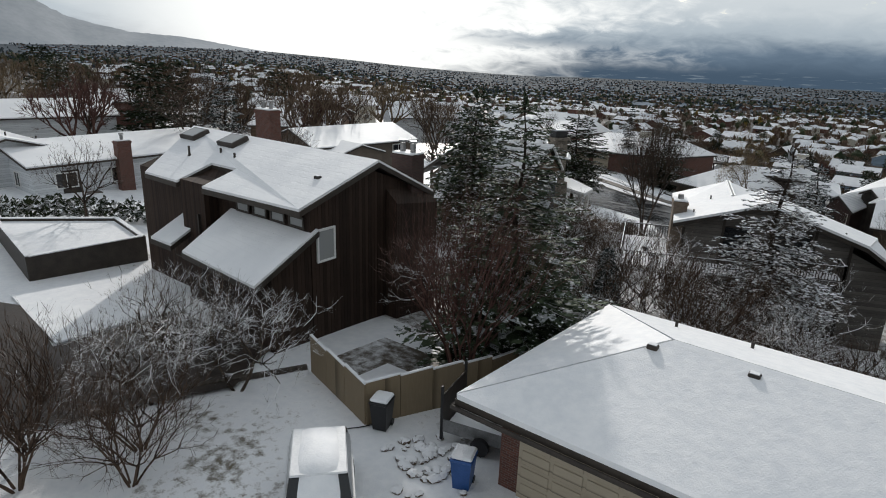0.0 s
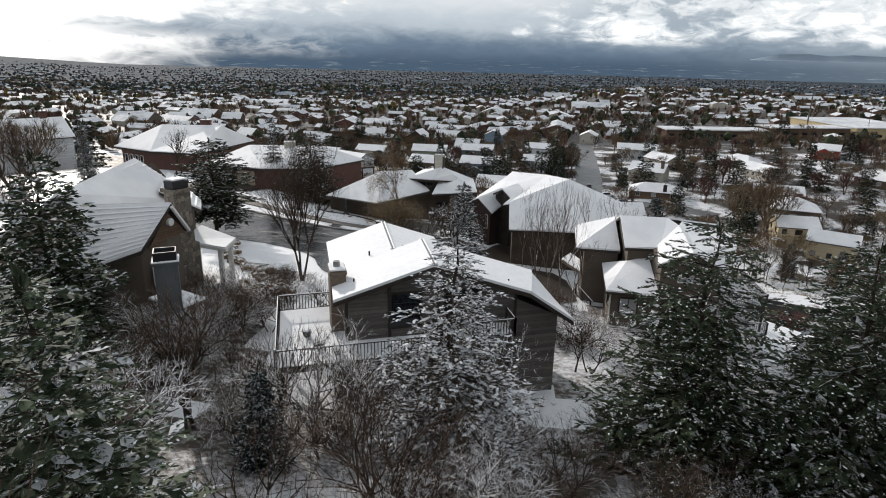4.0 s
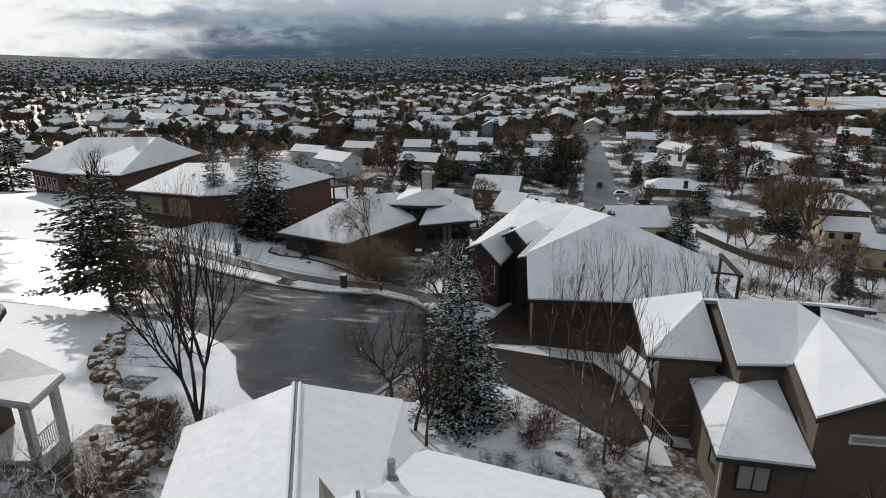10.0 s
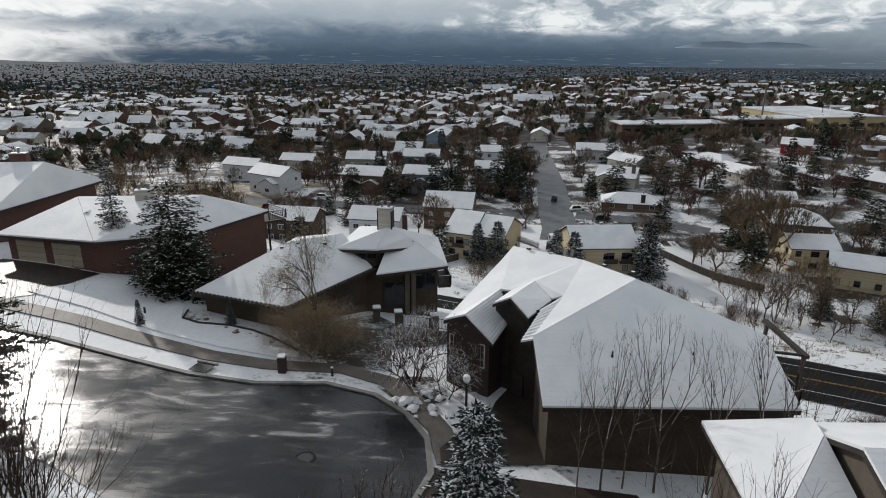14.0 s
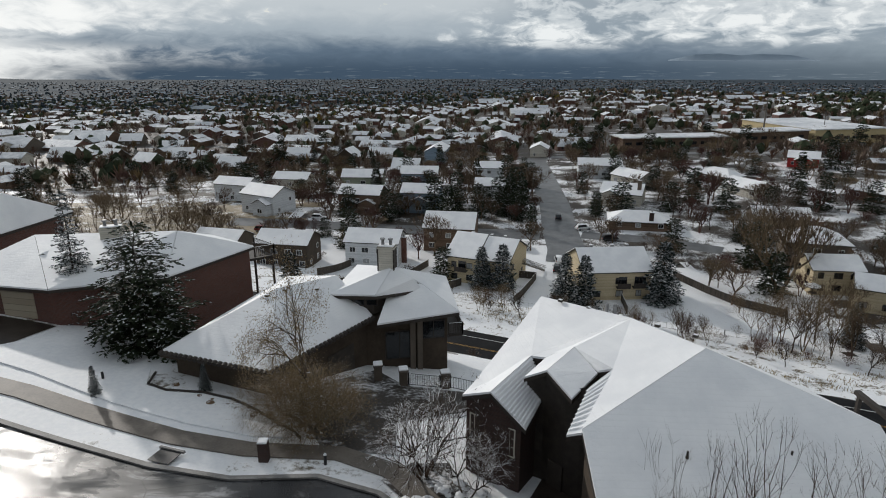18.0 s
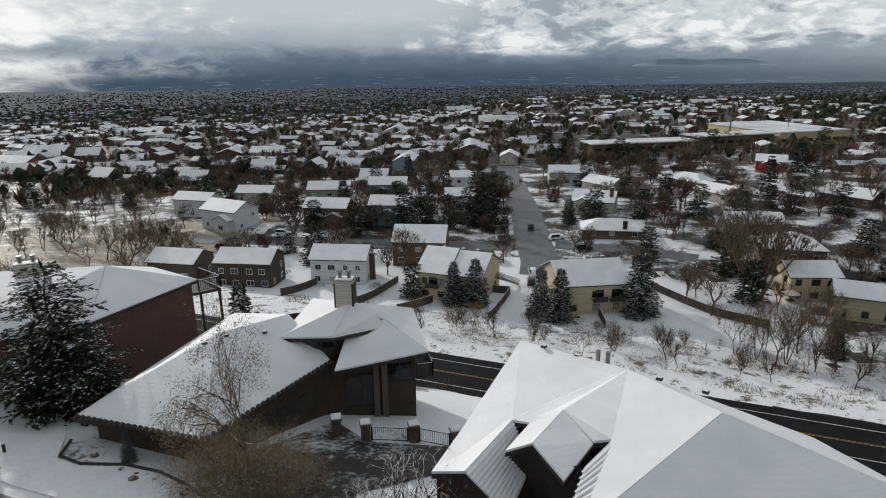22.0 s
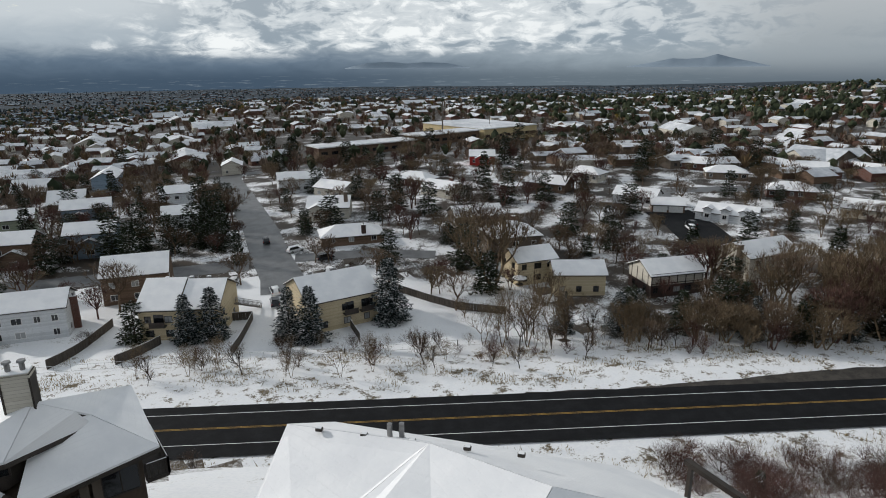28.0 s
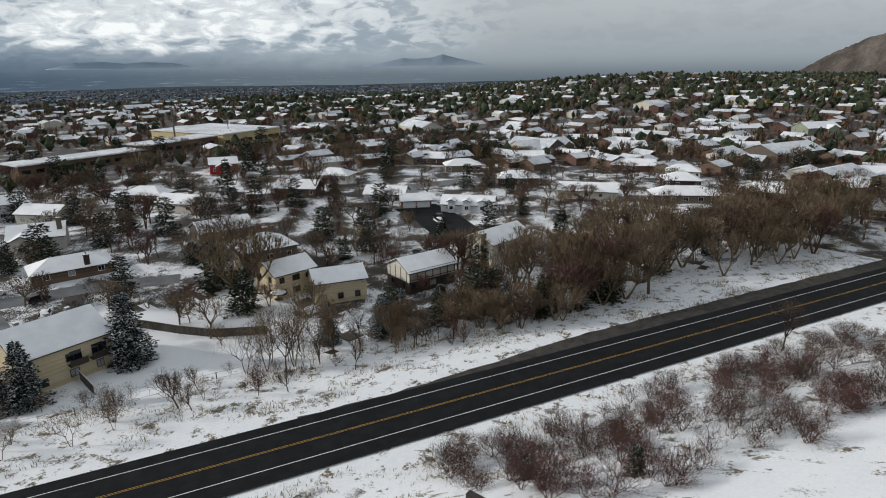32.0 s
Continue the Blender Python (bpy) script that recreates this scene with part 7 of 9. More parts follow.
y1 = town("pale yellow duplex house with split snowy roof and balconies", 0.6, 187.5, -24, 14.2, 13.5, -39.2, wall=OCHRE, half=True, wins=4, trim=TRIM_DARK)
y2 = town("pale yellow house with snowy roof and dark rear balcony", 25.8, 178.4, 4, 14.0, 13.0, -39.2, wall=OCHRE, wins=3, trim=TRIM_DARK)
for ob, spots in ((y1, ((-3.6, 3.0), (2.2, 3.0))), (y2, ((1.0, 2.9), (4.4, 2.9)))):
    d = 13.5 if ob is y1 else 13.0
    for u, z in spots:
        b = part("balcony", box_bm(u - 1.4, u + 1.4, -d / 2 - 1.2, -d / 2 + 0.02, z, z + 0.18), TRIM_DARK, ob, "dark wooden balcony")
        bm = box_bm(u - 1.4, u + 1.4, -d / 2 - 1.2, -d / 2 - 1.14, z + 0.18, z + 1.1)
        part("balcony_rail", bm, TRIM_DARK, b)
        part("balcony_door", box_bm(u - 0.9, u + 0.9, -d / 2 - 0.06, -d / 2 - 0.03, z + 0.2, z + 2.2), GLASS, b)
    for k in (-0.3, 0.05, 0.3):
        chimney(ob, k * 13, 0.6, 6, 9.9, 0.7, 0.6, METAL, 0)
town("brown house with flat white snowy roof", -7.4, 213, -9, 13.0, 12, -40.0, wall=BROWN_BOARD, wins=3)
town("white house with snowy gable roof and brick end chimneys", -26.3, 199.5, -9, 13.0, 9, -39.7, wall=WHITE_BOARD, wins=4, chim=[(-7.1, 0, 6.6, BRICK), (7.1, 0, 6.6, BRICK)])
town("tan house with brick chimney and snowy roof", -47.6, 198.2, -10, 13.0, 9, -40.8, wall=BROWN_STUCCO, wins=4, chim=[(-7.0, 0, 6.5, TAN_BRICK)])
town("grey house with low snowy roof", -66, 205, -14, 12, 9, -42.5, wall=TAUPE, storeys=1)
town("brown and cream house with double snowy roof", -35.7, 250, -12, 13.5, 9, -40, wall=BROWN_BOARD, wing=[(-3, -6, 5, 4, 3.6), (3, -6, 5, 4, 3.6)])
town("blue-grey house with snowy roof", -16.6, 252, -9, 12, 9, -40, wall=BLUE_BOARD, wing=[(0, -6, 6, 4, 3.6)])
town("white house with dark decks and snowy roofs", -66.6, 250, -30, 14, 10, -40, wall=WHITE_BOARD, wing=[(3, -7, 6, 5, 3.8)])
town("cream house with snowy roof", -66, 284, -9, 13, 8, -40.4, wall=CREAM)
town("sage house with snowy roof", -39.8, 285, -2, 15, 9, -41, wall=GREEN_BOARD)
town("grey house with snowy roof and dormers", -18.7, 292, -4, 14, 9, -41, wall=BLUE_BOARD, wing=[(-2, -6, 4, 4, 4)])
town("white house with snowy roof", 8.8, 303, -6, 11, 8, -41, wall=WHITE_BOARD)
town("white house with brick chimney", 6.8, 267, -6, 10, 8, -41, wall=WHITE_BOARD, chim=[(5.2, -2, 7, DARK_BRICK)])
town("blue house with stepped snowy roof", -12.7, 372, 80, 22, 9, -42, wall=BLUE_BOARD, half=True)
town("cream house at the end of the street", 40.3, 375, 78, 12, 9, -43, wall=CREAM)
town("white house with snowy roof", -84.7, 275, -18, 14, 8, -41.5, wall=WHITE_BOARD)
town("white two-storey apartment house", 54.1, 305, -8, 17, 9, -40, wall=WHITE_BOARD, wins=6)
town("cream house with stone gable", 62, 284, -60, 14, 9, -41, wall=CREAM, chim=[(3, 5, 7, TAN_BRICK)])
town("cream house with stepped snowy roofs and chimney", 50.5, 256, -25, 13, 11, -40.5, wall=CREAM, wing=[(-3, -8, 6, 5, 3.6)], chim=[(5.5, -3, 8.2, TAN_BRICK)])
town("low house with hip roof and dark brick chimney", 47, 226.5, -12, 17, 9, -42.9, wall=BROWN_BOARD, hip=True, storeys=1, chim=[(3, -4.0, 5.2, DARK_BRICK)])
town("grey two-storey house with hip roof and brick chimney", 79.5, 195.5, -15, 13, 11, -39.3, wall=TAUPE, hip=True, chim=[(1, 0.5, 10.0, BRICK)])
town("ochre house with snowy roof beside a terrace", 73.5, 178.8, -6, 10, 8.5, -41, wall=OCHRE, trim=TRIM_DARK)
town("ochre house wing with snowy roof", 78.5, 167.5, -28, 11, 8, -42, wall=OCHRE, trim=TRIM_DARK)
tudor = town("half-timbered brick and cream house with snowy roof", 95.5, 158.0, -14, 12.5, 9, -41.4, wall=CREAM, trim=TRIM_DARK, wins=5)
town("large cream house with tall chimneys and snowy roof", 120.9, 154.5, -5, 15, 9.5, -39.8, wall=CREAM, chim=[(-7.9, -2.2, 8.3, TAN_BRICK), (6.5, 1.5, 9.2, TAN_BRICK)], wing=[(4, -7, 6, 5, 3.0)])
town("white cottage with three dormers", 154.4, 188.8, -62, 17, 9, -42, wall=WHITE_BOARD, wing=[(-5, -5.2, 2.2, 4, 3.6), (0, -5.2, 2.2, 4, 3.6), (5, -5.2, 2.2, 4, 3.6)], storeys=1)
town("garage with white doors and snowy roof", 147.0, 206.0, -40, 10, 7, -43.2, wall=BROWN_BOARD, storeys=1, door=[(-2.4, 4.2), (2.4, 4.2)])
town("two-storey brown and white house", 146, 218, -60, 14, 9, -40.5, wall=WHITE_BOARD)
FLAT = [(196, 197, -51, 15), (192, 165, -66, 20), (203, 136, -56, 21), (254, 175, -66, 18), (252, 153, -70, 13), (340, 245, -60, 20), (310, 205, -30, 20), (268, 233, -44, 17), (203, 229, -43, 15),
        (208, 251, -60, 14), (154, 254, -66, 14), (266, 207, -78, 18), (94, 283, -60, 15), (95, 262, -68, 14), (223, 112, -80, 22), (247, 98, -42, 24)]
for k, (x, y, t, w) in enumerate(FLAT):
    look_ = ("low brown brick ranch house with snowy hip roof", "cream ranch house with snowy roof", "tan house with snowy gable roof")[k % 3]
    town(look_, x, y, t, w, 9, gz(x, y) + 5.2, wall=(BRICK, CREAM, TAN_BRICK)[k % 3], hip=k % 2 == 0, storeys=1, wins=5, chim=[(w * 0.2, 1, 6.0, BRICK)] if k % 2 else None)
STEEP = [(-246, 443, 8), (-229, 446, 12), (-213, 462, 5), (-190, 391, -20), (-167, 383, -24), (-158, 405, 10), (-176, 437, 14), (-213, 386, 4), (-115, 364, -12), (-60, 384, 78), (-89, 396, -10), (-41, 376, -12), (-26, 330, -8)]
for k, (x, y, t) in enumerate(STEEP):
    town_house("steep-roofed brown house with snow on its slopes" if k % 2 else "grey gabled house with a steep snowy roof", x, y, t, 12 + k % 3, 11 + k % 2, 2.9, 0.72, wall=(BROWN_STUCCO, BROWN_BOARD, TAUPE)[k % 3], storeys=1, group="steep-roofed houses")
town("olive two-storey house with white trim and snowy gables", 440, 137, -35, 24, 13, gz(440, 137) + 9.5, wall=GREEN_BOARD, wing=[(5, -9, 9, 6, 5.6)], wins=5)
for x, y, t, w, wall, lab in ((444, 179, -40, 22, CREAM, "cream ranch house with snowy roof"), (349, 156, -50, 18, TAN_BRICK, "tan house with snowy gable roof"), (229, 146, -62, 13, DARK_BRICK, "small dark hip-roofed house under snow"), (380, 232, -55, 18, CREAM, "cream house with low snowy roof"), (320, 206, -48, 18, TAN_BRICK, "tan house with snowy gable roof"), (243, 223, -55, 17, WHITE_BOARD, "white ranch house with snowy roof"), (294, 91, -60, 20, TAUPE, "grey house with snowy roof"), (209, 83, -75, 12, BRICK, "low brick house with snowy roof"), (87, 226, -12, 15, TAUPE, "grey house half hidden by bare trees"), (132, 248, -60, 15, BROWN_BOARD, "brown house among pines")):
    town(lab, x, y, t, w, 9.5, gz(x, y) + 5.4, wall=wall, hip=x in (229, 209), storeys=1, wins=4)
town("dark red house with two snowy roofs", 136.8, 304.3, -30, 11, 9, -37, wall=RED_PAINT, wing=[(0, -7, 6, 5, 3)])
# the flat-roofed school and the shop behind it
for label, x, y, t, w, d, h, wall in (("long flat-roofed school with snow on its roof", 112, 388, 8, 60, 16, 5.5, BROWN_BOARD), ("low flat-roofed school wing with snow", 168, 404, 14, 50, 16, 6.0, BROWN_BOARD), ("large tan shop with snowy flat roof", 214, 436, 12, 48, 62, 8.6, SHOP)):
    b = thing("building", label, "building", (x, y, gz(x, y)), t)
    part("wall", box_bm(-w / 2, w / 2, -d / 2, d / 2, -2, h), wall, b)
    part("roof", box_bm(-w / 2 - 0.6, w / 2 + 0.6, -d / 2 - 0.6, d / 2 + 0.6, h + 0.004, h + 0.4), TRIM_WHITE, b)
    part("snow", box_bm(-w / 2, w / 2, -d / 2, d / 2, h + 0.404, h + 0.6), FAR_SNOW, b)
    for k in range(int(w / 6)):
        window(b, (-w / 2 + 3 + k * 6, -d / 2 - 0.03, h * 0.5), 0, 3.5, 1.5, TRIM_DARK, 2)
can = thing("canopy", "red-edged flat canopy of a filling station", "canopy", (430, 560, gz(430, 560)), -35)
part("roof", box_bm(-13, 13, -7, 7, 5.2, 6.6), RED_PAINT, can)
part("snow", box_bm(-12.6, 12.6, -6.6, 6.6, 6.604, 6.8), FAR_SNOW, can)
for sx in (-8, 8):
    part("column", box_bm(sx - 0.4, sx + 0.4, -0.4, 0.4, -1, 5.2), TRIM_WHITE, can)
# streets of the town
LANES = []


def town_street(line, half, material, label, cell=6):
    LANES.extend((a, b, half) for a, b in zip(line, line[1:]))
    sheet("side_street", band(line, half, -half), 0.08, material, label, "street", cell)


town_street([(20.5, 196.5), (22.5, 206), (24, 225), (27, 250), (31, 300), (35, 352), (38, 366)], 5.0, LANE, "patched grey residential street with snowy edges")
town_street([(17.5, 219.5), (-20, 228), (-75, 236)], 4.0, LANE, "wet residential cross street")
town_street([(146, 205), (140, 190), (133, 178), (124, 171)], 7.5, ROAD, "wet dark turning circle between houses", 5)
town_street([(150, 210), (165, 225), (210, 205), (260, 190)], 4.0, LANE, "wet residential street")
town_street([(44, 366), (100, 356), (190, 345)], 4.0, LANE, "wet residential street")
town_street([(29, 219), (45, 214), (62, 204)], 3.2, LANE, "short wet drive between snowy lawns")


# ---- cars ----
def car_snow(l):
    """A smooth sheet of snow over a car: stations along it, rounded off towards the sides."""
    rows = ((-l + 0.02, 0.98, 0.80), (-l + 0.16, 1.12, 0.82), (-l + 0.42, 1.60, 0.72), (-l + 0.75, 1.76, 0.73), (-0.3, 1.80, 0.73), (l - 2.2, 1.76, 0.72), (l - 1.75, 1.46, 0.76), (l - 1.28, 1.08, 0.82), (l - 1.12, 1.07, 0.84), (l - 0.5, 0.98, 0.82), (l - 0.12, 0.86, 0.76), (l - 0.02, 0.72, 0.70))
    bm = bmesh.new()
    ring = []
    for x, top, w in rows:
        line = [bm.verts.new((x, w * u, top - 0.30 * abs(u) ** 4 - 0.02 * abs(u))) for u in (-1, -0.85, -0.6, -0.2, 0.2, 0.6, 0.85, 1)]
        ring.append(line)
    for a, b in zip(ring, ring[1:]):
        for k in range(len(a) - 1):
            bm.faces.new((a[k], b[k], b[k + 1], a[k + 1])).smooth = True
    rim = [e for e in bm.edges if e.is_boundary]
    for v in bmesh.ops.extrude_edge_only(bm, edges=rim)["geom"]:
        if isinstance(v, bmesh.types.BMVert):
            v.co.z -= 0.07
    return bm


def car(label, x, y, turn, paint, snowy=True, z=None, long=4.7, group=""):
    c = thing("car", label, "car", (x, y, (gz(x, y) if z is None else z) + 0.06), turn, group)
    w, l = 0.92, long / 2
    body = bmesh.new()
    prof = [(-l, 0.35), (-l, 0.85), (-l + 0.25, 0.98), (l - 1.15, 0.98), (l - 0.1, 0.78), (l, 0.4)]
    ring = [[body.verts.new((x_, s * (w - 0.03 * (z_ > 0.9)), z_)) for x_, z_ in prof] for s in (-1, 1)]
    body.faces.new(ring[0])
    body.faces.new(ring[1][::-1])
    for i in range(len(prof)):
        j = (i + 1) % len(prof)
        body.faces.new((ring[0][i], ring[1][i], ring[1][j], ring[0][j]))
    bmesh.ops.recalc_face_normals(body, faces=body.faces[:])
    bmesh.ops.bevel(body, geom=body.edges[:], offset=0.06, segments=2, affect="EDGES")
    part("body", body, paint, c)
    cab = bmesh.new()
    prof = [(-l + 0.12, 0.97), (-l + 0.45, 1.55), (-l + 0.9, 1.66), (l - 2.1, 1.62), (l - 1.2, 0.97)]
    ring = [[cab.verts.new((x_, s * (w - 0.06 - 0.22 * (z_ - 0.97)), z_)) for x_, z_ in prof] for s in (-1, 1)]
    cab.faces.new(ring[0])
    cab.faces.new(ring[1][::-1])
    for i in range(len(prof)):
        j = (i + 1) % len(prof)
        cab.faces.new((ring[0][i], ring[1][i], ring[1][j], ring[0][j]))
    bmesh.ops.recalc_face_normals(cab, faces=cab.faces[:])
    part("cabin", cab, GLASS, c)
    part("roof_panel", box_bm(-l + 0.6, l - 2.05, -0.72, 0.72, 1.62, 1.69, None, 0.03), paint, c)
    if snowy:
        part("snow", car_snow(l), SNOW, c, "smooth snow over roof, glass and bonnet")
    for sx in (-l + 0.85, l - 0.9):
        for sy in (-1, 1):
            wheel = tube_bm([(sx, sy * 0.70, 0.33), (sx, sy * 0.93, 0.33)], [0.33, 0.33], 14)
            wob = part("wheel", wheel, BLACK, c)
            part("rim", tube_bm([(sx, sy * 0.92, 0.33), (sx, sy * 0.945, 0.33)], [0.2, 0.18], 10), METAL, wob)
    for sy in (-1, 1):
        part("mirror", box_bm(l - 1.75, l - 1.55, sy * 1.02 - 0.09, sy * 1.02 + 0.09, 1.0, 1.15, None, 0.03), paint, c)
        part("headlight", box_bm(l - 0.14, l - 0.02, sy * 0.7 - 0.15, sy * 0.7 + 0.15, 0.6, 0.74), METAL, c)
        part("tail_light", box_bm(-l - 0.02, -l + 0.05, sy * 0.75 - 0.1, sy * 0.75 + 0.1, 0.75, 0.95), RED_PAINT, c)
    return c


car("white sport-utility car covered with snow on a drive", -10.9, 5.9, -42, CAR_WHITE, z=-15.0)
for label, x, y, t, p in (("white van parked at the kerb", 18.7, 197.1, 85, CAR_WHITE), ("dark pickup beside the yellow house", 17.2, 190.5, 80, CAR_DARK), ("white car under snow at the kerb", 33.5, 204.0, 60, CAR_WHITE), ("white car with snow on its roof", 12.0, 208.0, 70, CAR_WHITE), ("dark car on the street", 25.5, 236, 80, CAR_DARK), ("silver car with snow on a drive", 30.5, 224, 20, CAR_WHITE), ("dark car at a drive", 35.5, 214, 10, CAR_DARK),
                           ("white car on the turning circle", 136.5, 187.0, 60, CAR_WHITE), ("dark car on the turning circle", 140.0, 190.0, 70, CAR_DARK), ("red car at the kerb", -62, 226, -10, CAR_RED), ("pale car at the kerb", -48, 238, -10, CAR_WHITE), ("dark car beside a terrace", 84.5, 178, -40, CAR_DARK)):
    car(label, x, y, t, p, p is CAR_WHITE, group="parked cars of the town")


# half-timbering, a parasol and an outside stair
part("brick_base", box_bm(-6.27, 6.27, -4.52, 4.52, -1.1, 2.55), DARK_BRICK, tudor, "dark brick ground floor")
for k in range(7):
    x = -6.1 + k * 2.03
    part("timber", box_bm(x - 0.09, x + 0.09, -4.56, -4.49, 2.5, 5.2), TRIM_DARK, tudor)
for z in (2.55, 3.0, 5.1):
    part("timber", box_bm(-6.25, 6.25, -4.57, -4.5, z - 0.08, z + 0.08), TRIM_DARK, tudor)
for k in range(4):
    y = -3.3 + k * 2.2
    part("timber", box_bm(-6.31, -6.24, y - 0.09, y + 0.09, 2.5, 5.4), TRIM_DARK, tudor)
ps = thing("parasol", "round garden parasol with snow over a dark table", "parasol", (68.2, 174.6, gz(68.2, 174.6)), 0)
part("pole", tube_bm([(0, 0, 0), (0, 0, 2.6)], [0.05, 0.05], 8), BLACK, ps)
part("canopy", tube_bm([(0, 0, 2.1), (0, 0, 2.5), (0, 0, 2.75)], [1.9, 1.0, 0.1], 8), TRIM_DARK, ps)
part("snow", tube_bm([(0, 0, 2.2), (0, 0, 2.56), (0, 0, 2.86)], [1.75, 0.95, 0.15], 8), SNOW, ps)
part("table", tube_bm([(0, 0, 0.68), (0, 0, 0.75)], [0.9, 0.9], 14), TRIM_DARK, ps)
sd = thing("stair", "weathered wooden outside stair beside the yellow house", "stair", (0, 0, 0))
a, b = (8.4, 188.4, gz(8.4, 188) + 2.9), (14.2, 190.4, gz(14, 190) + 0.2)
for k in range(12):
    q = Vector(a).lerp(Vector(b), (k + 0.5) / 12)
    part("tread", box_bm(q.x - 0.2, q.x + 0.2, q.y - 0.6, q.y + 0.6, q.z - 0.05, q.z), GREY_WOOD, sd)
for o in (-0.62, 0.62):
    railing("stair_railing", "weathered wooden railing of the outside stair", [(a[0], a[1] + o, a[2]), (b[0], b[1] + o, b[2])], 1.0, GREY_WOOD, 0.3, None, 0.08, 0.03)


# ---- street furniture ----
def poles():
    p = thing("mast", "tall pale mast beside the school", "mast", (176, 417, gz(176, 417)), 0)
    part("pole", tube_bm([(0, 0, -1), (0, 0, 24)], [0.5, 0.4], 10), CONCRETE, p)
    for x, y, h in ((215, 424, 17), (262, 300, 11), (60, 330, 10), (330, 330, 12)):
        q = thing("utility_pole", "weathered wooden utility pole with crossarm", "utility pole", (x, y, gz(x, y)), 30, "utility poles")
        part("pole", tube_bm([(0, 0, -1), (0, 0, h)], [0.22, 0.15], 8), GREY_FENCE, q)
        part("crossarm", box_bm(-1.3, 1.3, -0.08, 0.08, h - 1.2, h - 1.0), GREY_FENCE, q)
    l = thing("street_lamp", "black post-top street lamp with pale globe", "street lamp", (-7.25, 71.4, gz(-7.25, 71.4)), 0)
    t = -16.6 - gz(-7.25, 71.4)
    part("post", tube_bm([(0, 0, -0.2), (0, 0, 0.5), (0, 0, t - 0.45)], [0.13, 0.09, 0.06], 10), BLACK, l)
    part("globe", tube_bm([(0, 0, t - 0.42), (0, 0, t - 0.25), (0, 0, t - 0.05), (0, 0, t)], [0.1, 0.2, 0.17, 0.05], 12), TRIM_WHITE, l)
    m = thing("mailbox", "brown stucco mailbox pillar capped with snow", "mailbox", (-19.7, 82.2, gz(-19.7, 82.2)), 0)
    part("pillar", box_bm(-0.27, 0.27, -0.27, 0.27, -0.3, 1.2, None, 0.03), DARK_BRICK, m)
    part("snow", box_bm(-0.28, 0.28, -0.28, 0.28, 1.204, 1.32, None, 0.04), SNOW, m)
    n = thing("bollard_light", "short dark bollard light in the verge snow", "bollard", (-16.2, 82.0, gz(-16.2, 82.0)), 0, "bollards")
    part("post", tube_bm([(0, 0, -0.2), (0, 0, 0.65)], [0.09, 0.09], 8), BLACK, n)
    part("snow", tube_bm([(0, 0, 0.654), (0, 0, 0.75)], [0.11, 0.05], 8), SNOW, n)
    copy_thing(n, pose(-33.2, 90.6, gz(-33.2, 90.6)))
    d = thing("storm_drain", "dark kerbside storm drain grating", "drain", (-25.2, 81.9, gz(-25.2, 81.9) + 0.12), -18)
    part("opening", box_bm(-0.7, 0.7, -0.55, 0.55, 0.03, 0.06), BLACK, d)
    part("frame", box_bm(-0.85, 0.85, 0.55, 0.7, 0.0, 0.14), KERB, d)
    mh = thing("manhole_cover", "round iron manhole cover in the street", "manhole cover", (-15.8, 71.8, gz(-15.8, 71.8) + 0.05), 0)
    part("cover", tube_bm([(0, 0, 0.0), (0, 0, 0.02)], [0.42, 0.42], 20), BLACK, mh)
    part("ring", tube_bm([(0, 0, -0.01), (0, 0, 0.012)], [0.58, 0.58], 20), ROAD, mh)
    for a, c in ((-4.0, 7.8), (16, 8.2), (38, -7.8), (55, -7.9), (80, -8.0)):
        x, y = road_point(a, c)
        q = thing("marker_post", "thin white roadside marker post", "marker post", (x, y, gz(x, y)), 0, "marker posts along the road")
        part("post", box_bm(-0.05, 0.05, -0.02, 0.02, -0.2, 1.2), TRIM_WHITE, q)
        part("reflector", box_bm(-0.04, 0.04, -0.026, -0.021, 0.95, 1.1), METAL, q)


poles()


# ---- fences ----
def board_fence(label, line, height, material, board=0.3, base=None, group="", thick=0.05):
    """A fence of upright boards on rails between posts."""
    f = thing("fence", label, "fence", (0, 0, 0), 0, group)
    cache = {}
    for (x0, y0), (x1, y1) in zip(line, line[1:]):
        long = math.hypot(x1 - x0, y1 - y0)
        flat = math.degrees(math.atan2(y1 - y0, x1 - x0))
        n = max(1, int(long / board))
        w = round(long / n, 3)
        if w not in cache:
            me = bpy.data.meshes.new("board")
            bm = box_bm(0.01, w - 0.01, -thick / 2, thick / 2, -0.3, height, None)
            bm.to_mesh(me)
            bm.free()
            me.materials.append(material)
            sn = bpy.data.meshes.new("snow")
            bm = box_bm(0.0, w, -thick / 2 - 0.01, thick / 2 + 0.01, height + 0.004, height + 0.05)
            bm.to_mesh(sn)
            bm.free()
            sn.materials.append(SNOW)
            cache[w] = (me, sn)
        me, sn = cache[w]
        for k in range(n):
            x, y = x0 + (x1 - x0) * k / n, y0 + (y1 - y0) * k / n
            b = share("board", me, f, pose(x, y, gz(x, y), 0, 0, flat))
            share("snow", sn, b)
    return f


